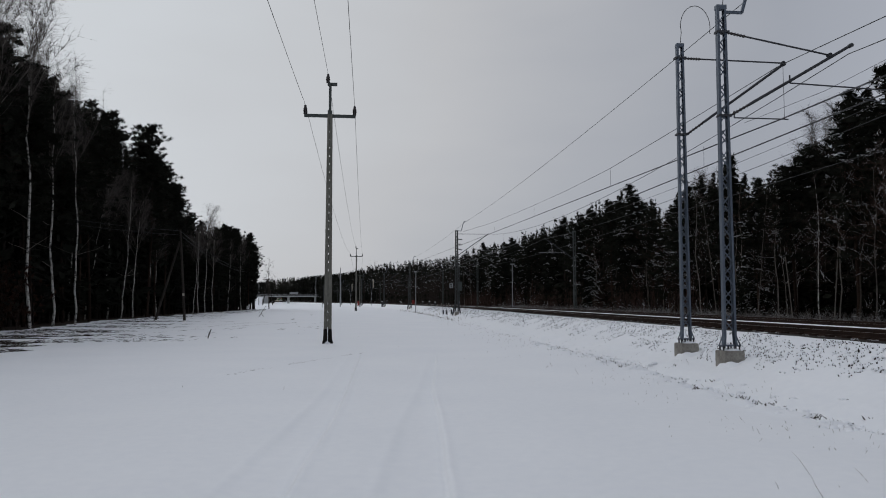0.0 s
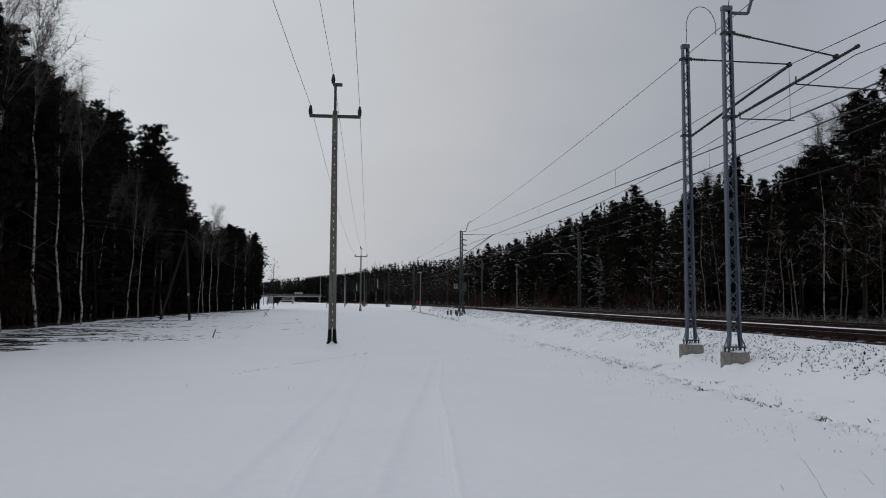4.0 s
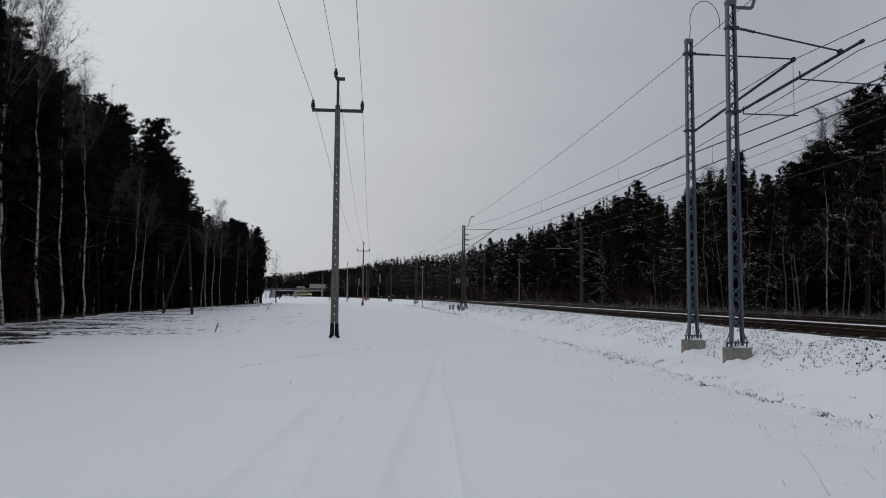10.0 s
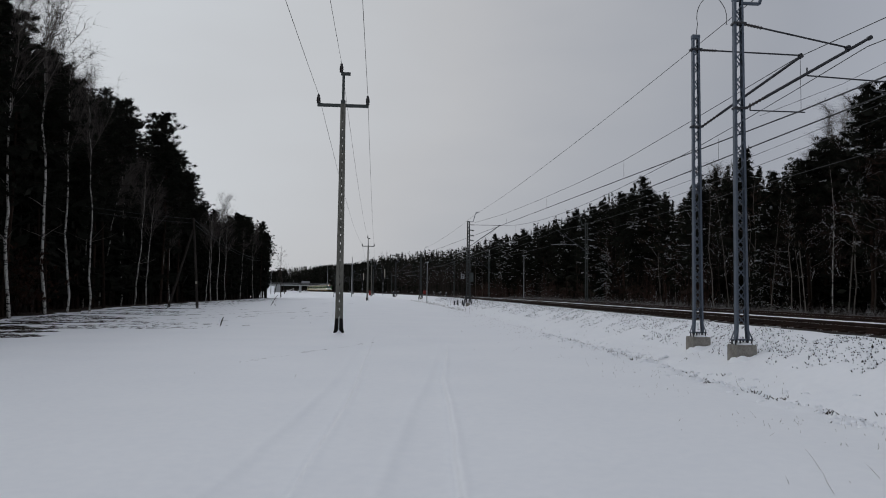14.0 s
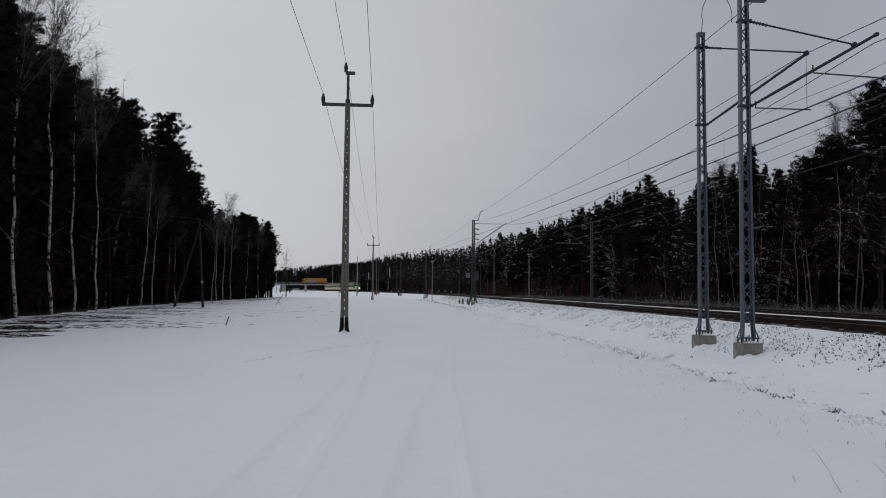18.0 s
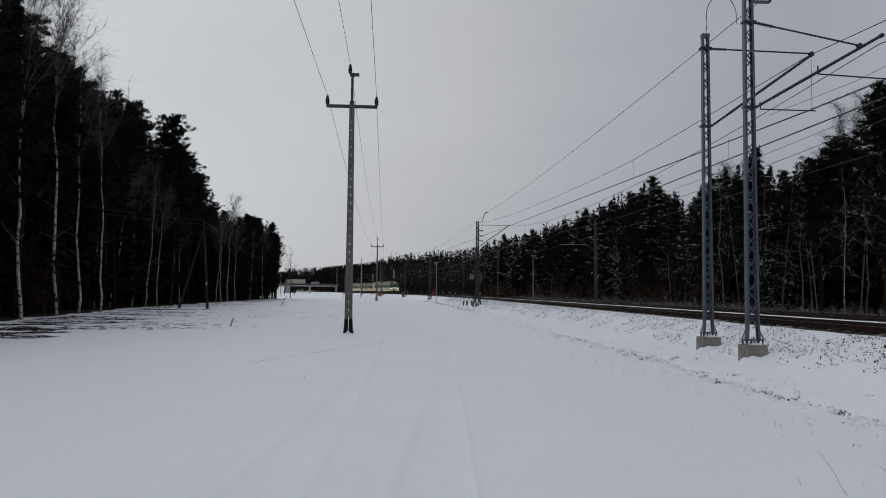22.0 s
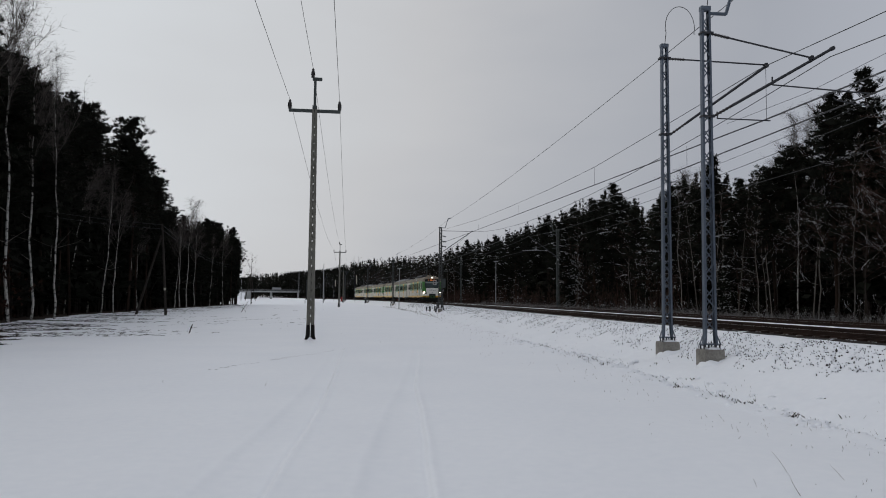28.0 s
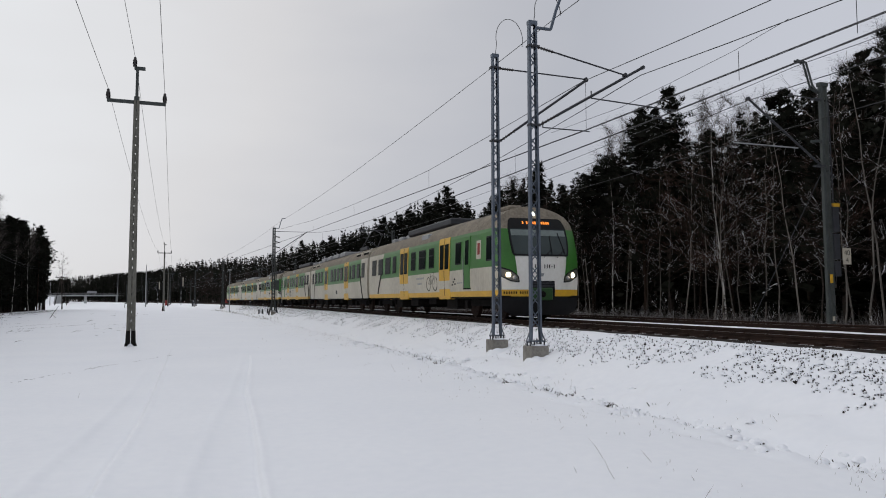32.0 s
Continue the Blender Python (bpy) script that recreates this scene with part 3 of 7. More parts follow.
for i, s in enumerate(NEAR_S):
    mm = mast_pose(s, NEAR_U)
    z0 = mm.translation.z
    far = lattice(mm, 0.66 - z0, 8.55 - z0, 0.30, 0.24, "catenary_mast", "older grey lattice mast with splayed foot beside the track", block=0.4, mat=M_GRIMYSTEEL)
    cantilever(far, 0.15, 8.2 - z0, (3.1, 8.2 - z0), 6.1 - z0, (3.15, 8.22 - z0), ((1.7, 6.75 - z0), (3.6, 6.5 - z0)))
    horn(far, 0.1, 8.5 - z0, 0.8, 0.95)
    leg = Shape()
    for cx in (-1, 1):
        for cy in (-1, 1):
            leg.bar((cx * 0.15, cy * 0.12, 1.45 - z0), (cx * 0.42, cy * 0.3, 0.2 - z0), 0.06, 0.06)
    part("splayed_foot", leg, M_DARKSTEEL, far, "splayed angle-iron foot")
    if i == 0:
        for zi in (7.7, 7.2, 6.7):
            gear = Shape()
            insulator(gear, (0.1, -0.1, zi - z0), (0.5, -0.3, zi - 0.1 - z0), 0.08)
            part("insulator", gear, M_INSUL, far, "ribbed brown insulator")
        bx = part("switch_box", Shape().box(0.16, -0.2, 2.6 - z0, 0.5, 0.15, 3.5 - z0), M_OLDSTEEL, far, "grey switchgear box", bevel=0.02)
        sg = part("kilometre_sign", Shape().box(-0.72, -0.02, 2.88 - z0, -0.36, 0.0, 3.34 - z0), M_GREY, far, "white number board with black bars")
        part("number_bar", Shape().box(-0.64, -0.03, 3.14 - z0, -0.45, -0.021, 3.28 - z0).box(-0.59, -0.03, 2.94 - z0, -0.49, -0.021, 3.07 - z0), M_TEXT, sg)
        part("climbing_rail", Shape().tube([(0.24, -0.15, 1.2 - z0), (0.24, -0.15, 4.9 - z0), (0.2, -0.1, 4.95 - z0)], 0.03, 6), M_GRIMYSTEEL, far)

# masts of the farther track: plain steel columns with a back stay
FAR_U = 6.9
FAR_S = [16.7, 65.6, 119.0, 155.2, 205.0, 258.0, 312.0, 366.0]


def column_mast(s, first):
    mm = mast_pose(s, FAR_U)
    z0 = mm.translation.z
    mast = thing("catenary_mast", mm, "greenish grey steel column mast at the forest edge", "catenary mast", group="column masts of the far track")
    for cx, cw in ((-0.075, 0.05), (0.105, 0.026)):
        part("channel_leg", Shape().box(cx - cw, -0.055, -0.2, cx + cw, 0.055, 8.0 - z0), M_OLDSTEEL, mast, bevel=0.006)
    z, fl, zig = 0.3, 1, []
    while z < 7.7 - z0:
        zig.append((-fl * 0.07, -0.06, z))
        z, fl = z + 0.3, -fl
    part("lacing", Shape().tube(zig, 0.012, 4), M_OLDSTEEL, mast, "zigzag lacing bars")
    part("head_cap", Shape().box(-0.16, -0.08, 7.9 - z0, 0.16, 0.08, 8.02 - z0), M_OLDSTEEL, mast, bevel=0.01)
    cantilever(mast, -0.12, 7.5 - z0, (-1.2, 7.55 - z0), 5.5 - z0, (-2.75, 7.31 - z0), None)
    part("steady_arm", Shape().tube([(-1.0, 0, 5.99 - z0), (-3.3, 0, 6.0 - z0)], 0.018, 6), M_GREY, mast)
    hs = Shape()
    for dy in (-0.05, 0.05):
        turns = [(-0.14, dy, 7.72 - z0), (-0.40, dy, 7.82 - z0), (-0.64, dy, 8.56 - z0), (-0.98, dy, 8.60 - z0)]
        for a, b in zip(turns, turns[1:]):
            hs.bar(a, b, 0.05, 0.035, up=(0, 1, 0))
    part("earth_wire_bracket", hs, M_OLDSTEEL, mast)
    part("tie_bracket", Shape().bar((-0.5, 0, 6.22 - z0), (-0.1, 0, 6.26 - z0), 0.07, 0.06, up=(0, 1, 0)), M_OLDSTEEL, mast)
    if first:
        part("weight_rope", Shape().tube([(0.2, 0, 7.6 - z0), (0.25, 0, 4.3 - z0)], 0.022, 6), M_DARKSTEEL, mast)
        part("stay_rod", Shape().tube([(-0.1, 0.05, 5.3 - z0), (-1.0, 2.4, 0)], 0.014, 6), M_DARKSTEEL, mast, "slanting steel stay")
        for k, (za_, zb_) in enumerate(((3.55, 4.35), (2.75, 3.5), (2.25, 2.7))):
            bx = part("counterweight", Shape().box(0.14, -0.1, za_ - z0, 0.36, 0.12, zb_ - z0), M_DARKSTEEL, mast, "grey weight box", bevel=0.01)
        part("yellow_band", Shape().box(0.14, -0.115, 4.3 - z0, 0.37, 0.13, 4.4 - z0), M_YELLOW, mast, "yellow band")
        part("warning_plate", Shape().box(-0.1, -0.125, 2.05 - z0, 0.0, -0.112, 2.3 - z0), M_YELLOW, mast, "yellow warning plate")
        part("white_tag", Shape().box(-0.06, -0.125, 0.95 - z0, 0.02, -0.112, 1.08 - z0), M_WHITE, mast, "small white tag")
        sg = part("kilometre_sign", Shape().box(0.40, -0.14, 2.6 - z0, 0.70, -0.12, 3.08 - z0), M_WHITE, mast, "white number board")
        for body, zz in (("40", 2.87), ("4", 2.65)):
            cu = bpy.data.curves.new("sign_text", "FONT")
            cu.body, cu.size, cu.extrude, cu.align_x = body, 0.22, 0.002, "CENTER"
            tx = new("sign_text", cu)
            tx.data.materials.append(M_TEXT)
            tx.parent = sg
            tx.matrix_basis = pose(0.55, -0.143, zz - z0, 90, 0, 0)
    return mast


for i, s in enumerate(FAR_S):
    column_mast(s, i == 0)


# ---- wires ----
def wire(name, pts, r, label, mat=None, group="overhead wires", sag=0.0, n=10):
    sh = Shape()
    full = []
    for a, b in zip(pts, pts[1:]):
        a, b = Vector(a), Vector(b)
        for i in range(n):
            k = i / n
            q = a.lerp(b, k)
            q.z -= sag * 4 * k * (1 - k)
            full.append(q)
    full.append(Vector(pts[-1]))
    sh.tube(full, r, 5)
    return solo(name, sh, mat or M_WIRE, label, "wire", group)


NEARLINE = [-42, 15.55, *NEAR_S]
# carrier and contact wires of the near track: the running length ...
carrier_pts = [along(-42, 0.1, 7.2), along(15.55, -0.2, 7.22), along(71.7, -0.1, 8.2), *[along(q, 0.1, 8.2) for q in NEAR_S[1:]]]
wire("carrier_wire", carrier_pts, 0.011, "dark carrier wire above the near track", sag=1.15, n=18)
for du in (0.0, 0.05):
    wire("contact_wire", [along(q, (0.25 if i % 2 else -0.25) + du, 6.17 if i < 2 else 6.10) for i, q in enumerate(NEARLINE)], 0.010, "dark contact wire above the near track", n=6)
# ... and the overlapping one, lifted away beyond the slim mast
wire("carrier_wire", [along(q, u, z) for q, u, z in ((-42, 0.3, 8.0), (-25, 0.1, 7.25), (-8, -0.1, 6.95), (5, -0.3, 7.08), (11, -0.38, 7.32), (14, -0.4, 7.49), (18.0, -0.42, 7.75), (25, -0.42, 7.67), (32.3, -0.42, 7.62), (40, -0.5, 7.75), (50, -0.7, 8.02), (61.7, -1.2, 8.3), (71.7, -2.6, 8.42))], 0.011, "dark carrier wire of the overlapping length", n=2)
for du in (0.0, 0.05):
    wire("contact_wire", [along(-42, 0.0 + du, 6.15), along(8.5, -0.35 + du, 6.19), along(18.0, -0.42 + du, 6.34), along(71.7, -0.2 + du, 8.12), along(129.5, -3.0 + du, 8.1)], 0.010, "dark contact wire of the overlapping length", n=6)
wire("stay_wire", [along(q, -0.1, z) for q, z in ((10.8, 6.93), (12.3, 6.80), (14.2, 6.74), (16.6, 6.68), (20.6, 6.86))], 0.006, "thin stitch wire slung under the carrier", n=3)
# earth wires on the mast heads
wire("earth_wire", [along(q, NEAR_U + 0.8, 8.55 if i < 2 else 9.35) for i, q in enumerate(NEARLINE)], 0.009, "thin earth wire along the mast heads", sag=0.30, n=12)
FARLINE = [-42, *FAR_S]
wire("carrier_wire", [along(s, 4.1, 7.23) for s in FARLINE], 0.011, "dark carrier wire above the far track", sag=0.45, n=14)
wire("contact_wire", [along(s, 3.8 if i % 2 else 4.2, 6.02) for i, s in enumerate(FARLINE)], 0.011, "dark contact wire above the far track", n=6)
wire("earth_wire", [along(s, FAR_U - 1.0, 8.42) for s in FARLINE], 0.009, "thin earth wire along the column masts", sag=0.4, n=12)
for a, b, z0, z1, zc, sg, u0, steps in ((-42, 15.55, 7.2, 7.22, 6.07, 1.15, 0.0, 7), (15.55, 71.7, 7.22, 8.2, 6.07, 1.15, 0.0, 7), (71.7, 129.5, 8.2, 8.2, 6.07, 1.15, 0.0, 7)):
    for i in range(1, steps):
        k = i / steps
        q = a + (b - a) * k
        top = z0 + (z1 - z0) * k - sg * 4 * k * (1 - k)
        if top - zc > 0.1:
            solo("dropper_wire", Shape().tube([along(q, u0, zc), along(q, u0, top)], 0.005, 4), M_WIRE, "thin hanger wire between carrier and contact wire", "wire", "hanger wires")
for q, lo, hi in ((32.35, 6.81, 7.62), (49.0, 7.37, 7.98), (66.0, 7.93, 8.34), (12.3, 6.17, 6.80), (9.4, 6.17, 6.80)):
    solo("dropper_wire", Shape().tube([along(q, -0.4 if q > 15 else 0.0, lo), along(q, -0.4 if q > 15 else 0.0, hi)], 0.006, 4), M_WIRE, "thin hanger wire between carrier and contact wire", "wire", "hanger wires")

# ---- the concrete power line across the field ----
P1, P2 = Vector((-4.44, 28.46, 0)), Vector((-14.06, 119.2, 0))
STEP = P2 - P1


def line_pole(at, turn):
    z0 = ground_z(at.x, at.y)
    pole = thing("power_pole", pose(at.x, at.y, z0, 0, 0, turn), "slotted grey concrete power pole with tarred foot in the snow", "power pole", group="concrete power poles")
    top = 8.95
    w0, w1 = 0.150, 0.098
    for cx in (-1, 1):
        for cy, name, z0_, z1_, mt, lb in ((0, "concrete_leg", 0.55, top, M_POLE, ""), (0, "tarred_foot", -0.4, 0.551, M_TAR, "black tarred foot")):
            ka, kb = w0 + (w1 - w0) * z0_ / top, w0 + (w1 - w0) * z1_ / top
            g = 0.006 if lb else 0.0
            leg = Shape()
            ring = [[(cx * x, y, z) for x, y in ((0.014, -0.1 - g), (k_ + g, -0.1 - g), (k_ + g, 0.1 + g), (0.014, 0.1 + g), (0.014, -0.1 - g))] for k_, z in (((ka + 0.09, -0.1), (ka + 0.012, 0.13), (kb, z1_)) if lb else ((ka, z0_), (kb, z1_)))]
            leg.grid(ring)
            part(name, leg, mt, pole, lb, bevel=0.008)
    part("snow_heap", Shape().lathe((0.0, -0.06, -0.04), (0, 0, 1), [(0, 0.16), (0.06, 0.11), (0.13, 0.05), (0.17, 0.01)], 10), M_SNOW, pole, "little heap of snow", smooth=True)
    n = 26
    web_mesh = Shape().box(-0.04, -0.075, 0, 0.04, 0.075, 0.235).mesh("web_panel", M_POLE)
    for i in range(n):
        ob = part("web_panel", web_mesh, None, pole)
        ob.matrix_basis = pose(0, 0, 0.62 + (top - 0.95) * i / (n - 1))
    part("steel_head", Shape().box(-0.09, -0.07, top - 0.45, 0.09, 0.07, top + 0.15).bar((0, 0, top + 0.1), (0, 0, 10.15), 0.13, 0.1), M_OLDSTEEL, pole, bevel=0.008)
    arm = part("crossarm", Shape().box(-1.0, -0.05, top - 0.12, 1.0, 0.05, top + 0.0), M_OLDSTEEL, pole, bevel=0.008)
    part("top_bracket", Shape().box(-0.1, -0.05, 10.1, 0.27, 0.05, 10.22), M_OLDSTEEL, pole, bevel=0.008)
    for x, z in ((-0.96, top), (0.96, top), (-0.09, 10.22)):
        s_ = Shape().lathe((x, 0, z - 0.1), (0, 0, 1), [(0, 0.02), (0.08, 0.02), (0.1, 0.075), (0.18, 0.06), (0.2, 0.085), (0.28, 0.07), (0.3, 0.08), (0.38, 0.05), (0.42, 0.055), (0.46, 0.03)], 10)
        part("insulator", s_, M_INSUL, arm, "dark porcelain pin insulator", smooth=True)
    return pole


turn_p = math.degrees(math.atan2(-STEP.x, STEP.y))
for k in range(-1, 4):
    line_pole(P1 + STEP * k, turn_p)
across = Vector((STEP.y, -STEP.x, 0)).normalized()
for x, z in ((-0.96, 9.28), (0.96, 9.28), (-0.09, 10.55)):
    wire("power_line", [P1 + STEP * k + across * x + Vector((0, 0, z)) for k in range(-1, 4)], 0.008, "thin bare power line strung between concrete poles", sag=1.1, n=16, group="power lines")

M_LAMPGLASS = material("lamp_glass", (0.16, 0.15, 0.13), 0.12, second=(0.09, 0.085, 0.075), scale=4, fine=20, bump=0, spec=0.6)

# paint for the mirrored sky on the cab glass
M_REFLECTION = material("painted_reflection", (0.17, 0.21, 0.20), 0.4, second=(0.13, 0.16, 0.155), scale=2, fine=12, bump=0, spec=0.4)

# ---- the train: two three-car units, green, white and yellow ----
HALF = 1.44
SILL, WHITE_TOP, EAVE, CROWN = 0.75, 1.74, 3.03, 3.78
CAB = 0.85


def half_width(z):
    """Half the body's width at a height over the rail."""
    if z <= 2.8:
        return HALF - 0.03 * max(0, (z - 1.8) / 1.0) - 0.04 * max(0, (1.2 - z) / 0.5)
    k = min(1, (z - 2.8) / (CROWN - 2.8))
    return 1.41 * max(0.0, 1 - k ** 2.4) ** 0.5


SECTION = [(half_width(z), z) for z in (SILL, 0.95, 1.2, 1.74, 2.2, 2.6, 2.8, 2.92, EAVE)]
ROOFLINE = [(half_width(z), z) for z in (EAVE, 3.18, 3.36, 3.52, 3.64, 3.72, 3.765)]


def band(x0, x1, side, zs, out=0.0):
    sh = Shape()
    n = max(2, int((x1 - x0) / 1.2))
    sh.grid([[(x0 + (x1 - x0) * i / n, side * (half_width(z) + out), z) for z in (zs if side < 0 else zs[::-1])] for i in range(n + 1)])
    return sh


def panel(x0, x1, z0, z1, side, out, thick=0.02):
    """A piece that sits proud of the side wall and follows its curve."""
    sh = Shape()
    zs = sorted({z0, z1, *[z for z in (1.8, 2.8, 2.9, 3.0) if z0 < z < z1]})
    face = [[(x, side * (half_width(z) + out), z) for z in zs] for x in (x0, x1)]
    sh.grid(face)
    for z in (z0, z1):
        sh.grid([[(x, side * (half_width(z) + o), z) for o in (out - thick, out)] for x in (x0, x1)])
    for x in (x0, x1):
        sh.grid([[(x, side * (half_width(z) + o), z) for z in zs] for o in (out - thick, out)])
    return sh


def side_window(car, x0, x1, side, z0=1.94, z1=2.77, bar=True):
    w = part("window", panel(x0, x1, z0, z1, side, 0.012), M_BLACK, car)
    part("pane", panel(x0 + 0.05, x1 - 0.05, z0 + 0.05, z1 - 0.05, side, 0.02, 0.01), M_GLASS, w)
    if bar:
        part("glazing_bar", panel(x0 + 0.04, x1 - 0.04, z1 - 0.33, z1 - 0.29, side, 0.03, 0.01), M_BLACK, w)


def side_door(car, x0, x1, side):
    d = part("door", panel(x0, x1, 0.76, 3.05, side, 0.014), M_YELLOW, car, "yellow double sliding door")
    mid = (x0 + x1) / 2
    for a, b in ((x0 + 0.12, mid - 0.08), (mid + 0.08, x1 - 0.12)):
        part("pane", panel(a, b, 1.83, 2.80, side, 0.024, 0.01), M_GLASS, d, "dark door window")
    part("door_gap", panel(mid - 0.015, mid + 0.015, 0.80, 3.03, side, 0.02, 0.01), M_BLACK, d)
    part("step_board", panel(x0, x1, 0.67, 0.75, side, 0.03, 0.2), M_YELLOW, d, "yellow door step")


def slant(top, foot, wide, side, z0, z1, out=0.006):
    """A slanting stripe on the side wall, or a panel with slanting edges: x from and width at its top and foot."""
    sh = Shape()
    rows_ = []
    for i in range(9):
        k = i / 8
        z = z0 + (z1 - z0) * k
        a, w = foot + (top - foot) * k, wide[0] + (wide[1] - wide[0]) * k
        rows_.append([(a + w * j / 2, side * (half_width(z) + out), z) for j in range(3)])
    return sh.grid(rows_)


def bogie(car, x):
    bo = part("bogie", Shape().box(x - 1.7, -1.05, 0.42, x + 1.7, -0.9, 0.66).box(x - 1.7, 0.9, 0.42, x + 1.7, 1.05, 0.66).box(x - 0.3, -0.95, 0.45, x + 0.3, 0.95, 0.62), M_UNDER, car, "grimy bogie frame", bevel=0.02)
    for dx in (-1.25, 1.25):
        for sy in (-1, 1):
            part("wheel", Shape().lathe((x + dx, sy * 0.70, 0.46), (0, sy, 0), [(0, 0.48), (0.03, 0.47), (0.035, 0.46), (0.12, 0.455), (0.13, 0.36), (0.10, 0.34), (0.10, 0.12), (0.16, 0.11)], 20), M_RAIL, bo, "steel wheel")
            part("axle_box", Shape().box(x + dx - 0.16, sy * 1.09 - 0.09, 0.32, x + dx + 0.16, sy * 1.09 + 0.09, 0.60), M_UNDER, bo, bevel=0.02)


# places along an end car, in metres behind its cab corner
END_WINDOWS = [(16.7, 17.65), (15.3, 16.25), (13.8, 14.8), (12.7, 13.35), (9.45, 10.15), (7.98, 8.93), (6.85, 7.5)]
END_DOORS = [(10.6, 12.0), (4.89, 6.15)]
MID_WINDOWS = [(0.7, 1.5), (2.0, 2.8), (3.3, 4.1), (4.5, 4.9), (7.1, 7.9), (8.3, 9.1), (9.5, 10.3), (10.6, 11.4), (14.9, 15.7), (16.2, 17.0), (17.6, 18.4), (18.9, 19.6)]
MID_DOORS = [(5.3, 6.6), (12.6, 13.9)]
END_LEN, MID_LEN = 18.35, 20.5


def face_x(y, z):
    """How far the cab's face stands ahead of the nominal front: flat nose, rounded corners, raked windshield."""
    w = max(half_width(z), 0.05)
    k = min(1, abs(y) / w)
    lean = 0.55 * min(1.25, max(0, (z - 1.9) / 1.45)) ** 1.5
    low = 1 if z < 3.0 else max(0.25, 1 - (z - 3.0) / 0.6)
    return 0.05 - 0.22 * k ** 5 * low - lean * (1 - 0.25 * k * low)


def face_patch(x0, rows_, out, n=8):
    """A patch on the cab's face: rows of (z, y from, y to)."""
    sh = Shape()
    sh.grid([[(x0 + face_x(a + (b - a) * i / n, z) + out, a + (b - a) * i / n, z) for i in range(n + 1)] for z, a, b in rows_])
    return sh


def cab(car, x0):
    zs = [SILL, 0.95, 1.2, 1.5, 1.74, 2.0, 2.3, 2.6, 2.8, 2.92, EAVE, 3.18, 3.36, 3.52, 3.64, 3.72, 3.765]
    shell = Shape()
    shell.grid([[(x0 + face_x(half_width(z) * k, z), half_width(z) * k, z) for k in (-1, -0.985, -0.95, -0.88, -0.75, -0.5, -0.25, 0, 0.25, 0.5, 0.75, 0.88, 0.95, 0.985, 1)] for z in zs])
    front = part("cab_front", shell, M_FACEWHITE, car, "white cab front", smooth=True)
    # the cab's flanks, from the raked face back to the body
    for sy in (-1, 1):
        for name, mat, a, b, label in (("cab_sill", M_YELLOW, SILL, 0.95, "yellow strip"), ("cab_side", M_WHITE, 0.95, 1.74, "white cab side"), ("cab_side", M_GREEN, 1.74, EAVE, "green cab side"), ("cab_roof", M_ROOF, EAVE, 3.765, "dusty beige cab roof")):
            rows_ = [[(x0 - CAB + (CAB + face_x(half_width(z), z)) * i / 3, sy * half_width(z), z) for i in range(4)] for z in zs if a <= z <= b]
            part(name, Shape().grid(rows_), mat, car, label, smooth=True)
    part("cab_hood", face_patch(x0, [(z, -half_width(z) * 0.998, half_width(z) * 0.998) for z in (2.97, EAVE, 3.12, 3.25, 3.36, 3.45, 3.52, 3.6, 3.66, 3.72, 3.76)], 0.012, 18), M_ROOF, front, "dusty beige brow over the cab", smooth=True)
    for sy in (-1, 1):
        rows_ = [(z, sy * a, sy * min(b, half_width(z) * 0.999)) for z, a, b in ((1.42, 0.855, 0.88), (1.5, 0.865, 1.0), (1.59, 0.875, 1.12), (1.67, 0.885, 1.44), (1.8, 0.90, 1.44), (2.05, 0.93, 1.44), (2.3, 0.95, 1.44), (2.6, 0.95, 1.44), (2.8, 0.95, 1.44), (2.97, 0.95, 1.44))]
        part("green_flank", face_patch(x0, rows_, 0.008, 10), M_GREEN, front, "green cab corner", smooth=True)
        rows_ = [(z, sy * a, sy * b) for z, a, b in ((1.20, 0.79, 0.87), (1.24, 0.79, 1.10), (1.40, 0.82, 1.39), (1.5, 0.93, 1.42), (1.60, 1.07, 1.42), (1.69, 1.34, 1.42))]
        part("headlight_housing", face_patch(x0, rows_, 0.018, 8), M_BLACK, front, "black headlight surround", smooth=True)
        rows_ = [(z, sy * a, sy * b) for z, a, b in ((1.24, 0.83, 0.90), (1.28, 0.83, 1.10), (1.41, 0.87, 1.35), (1.5, 0.99, 1.38), (1.58, 1.14, 1.385), (1.64, 1.33, 1.385))]
        part("headlight_glass", face_patch(x0, rows_, 0.024, 8), M_LAMPGLASS, front, "clear lamp glass", smooth=True)
        for y, z, r in ((1.16, 1.45, 0.072), (0.96, 1.36, 0.065)):
            p = Vector((x0 + face_x(y, z) + 0.018, sy * y, z))
            part("headlight", Shape().lathe(p, (1, sy * 0.35, 0), [(0, r), (0.02, r * 0.95), (0.035, r * 0.4)], 14), M_HEADLIGHT if r > 0.07 else M_GREY, front, "lit warm white headlight" if r > 0.07 else "unlit lamp", smooth=True)
    glass_rows = [(z, -w, w) for z, w in ((2.06, 0.93), (2.1, 1.0), (2.3, 1.04), (2.6, 1.06), (2.9, 1.06), (3.0, 1.055), (3.12, 1.03), (3.25, 0.98), (3.32, 0.93), (3.35, 0.86))]
    part("windshield_surround", face_patch(x0, glass_rows, 0.02, 16), M_BLACK, front, "black windshield surround", smooth=True)
    part("windshield", face_patch(x0, [(z, -w, w) for z, w in ((2.12, 0.90), (2.16, 0.95), (2.4, 0.98), (2.7, 1.0), (2.93, 1.0), (2.97, 0.96))], 0.028, 16), M_WINDSHIELD, front, "tinted windshield", smooth=True)
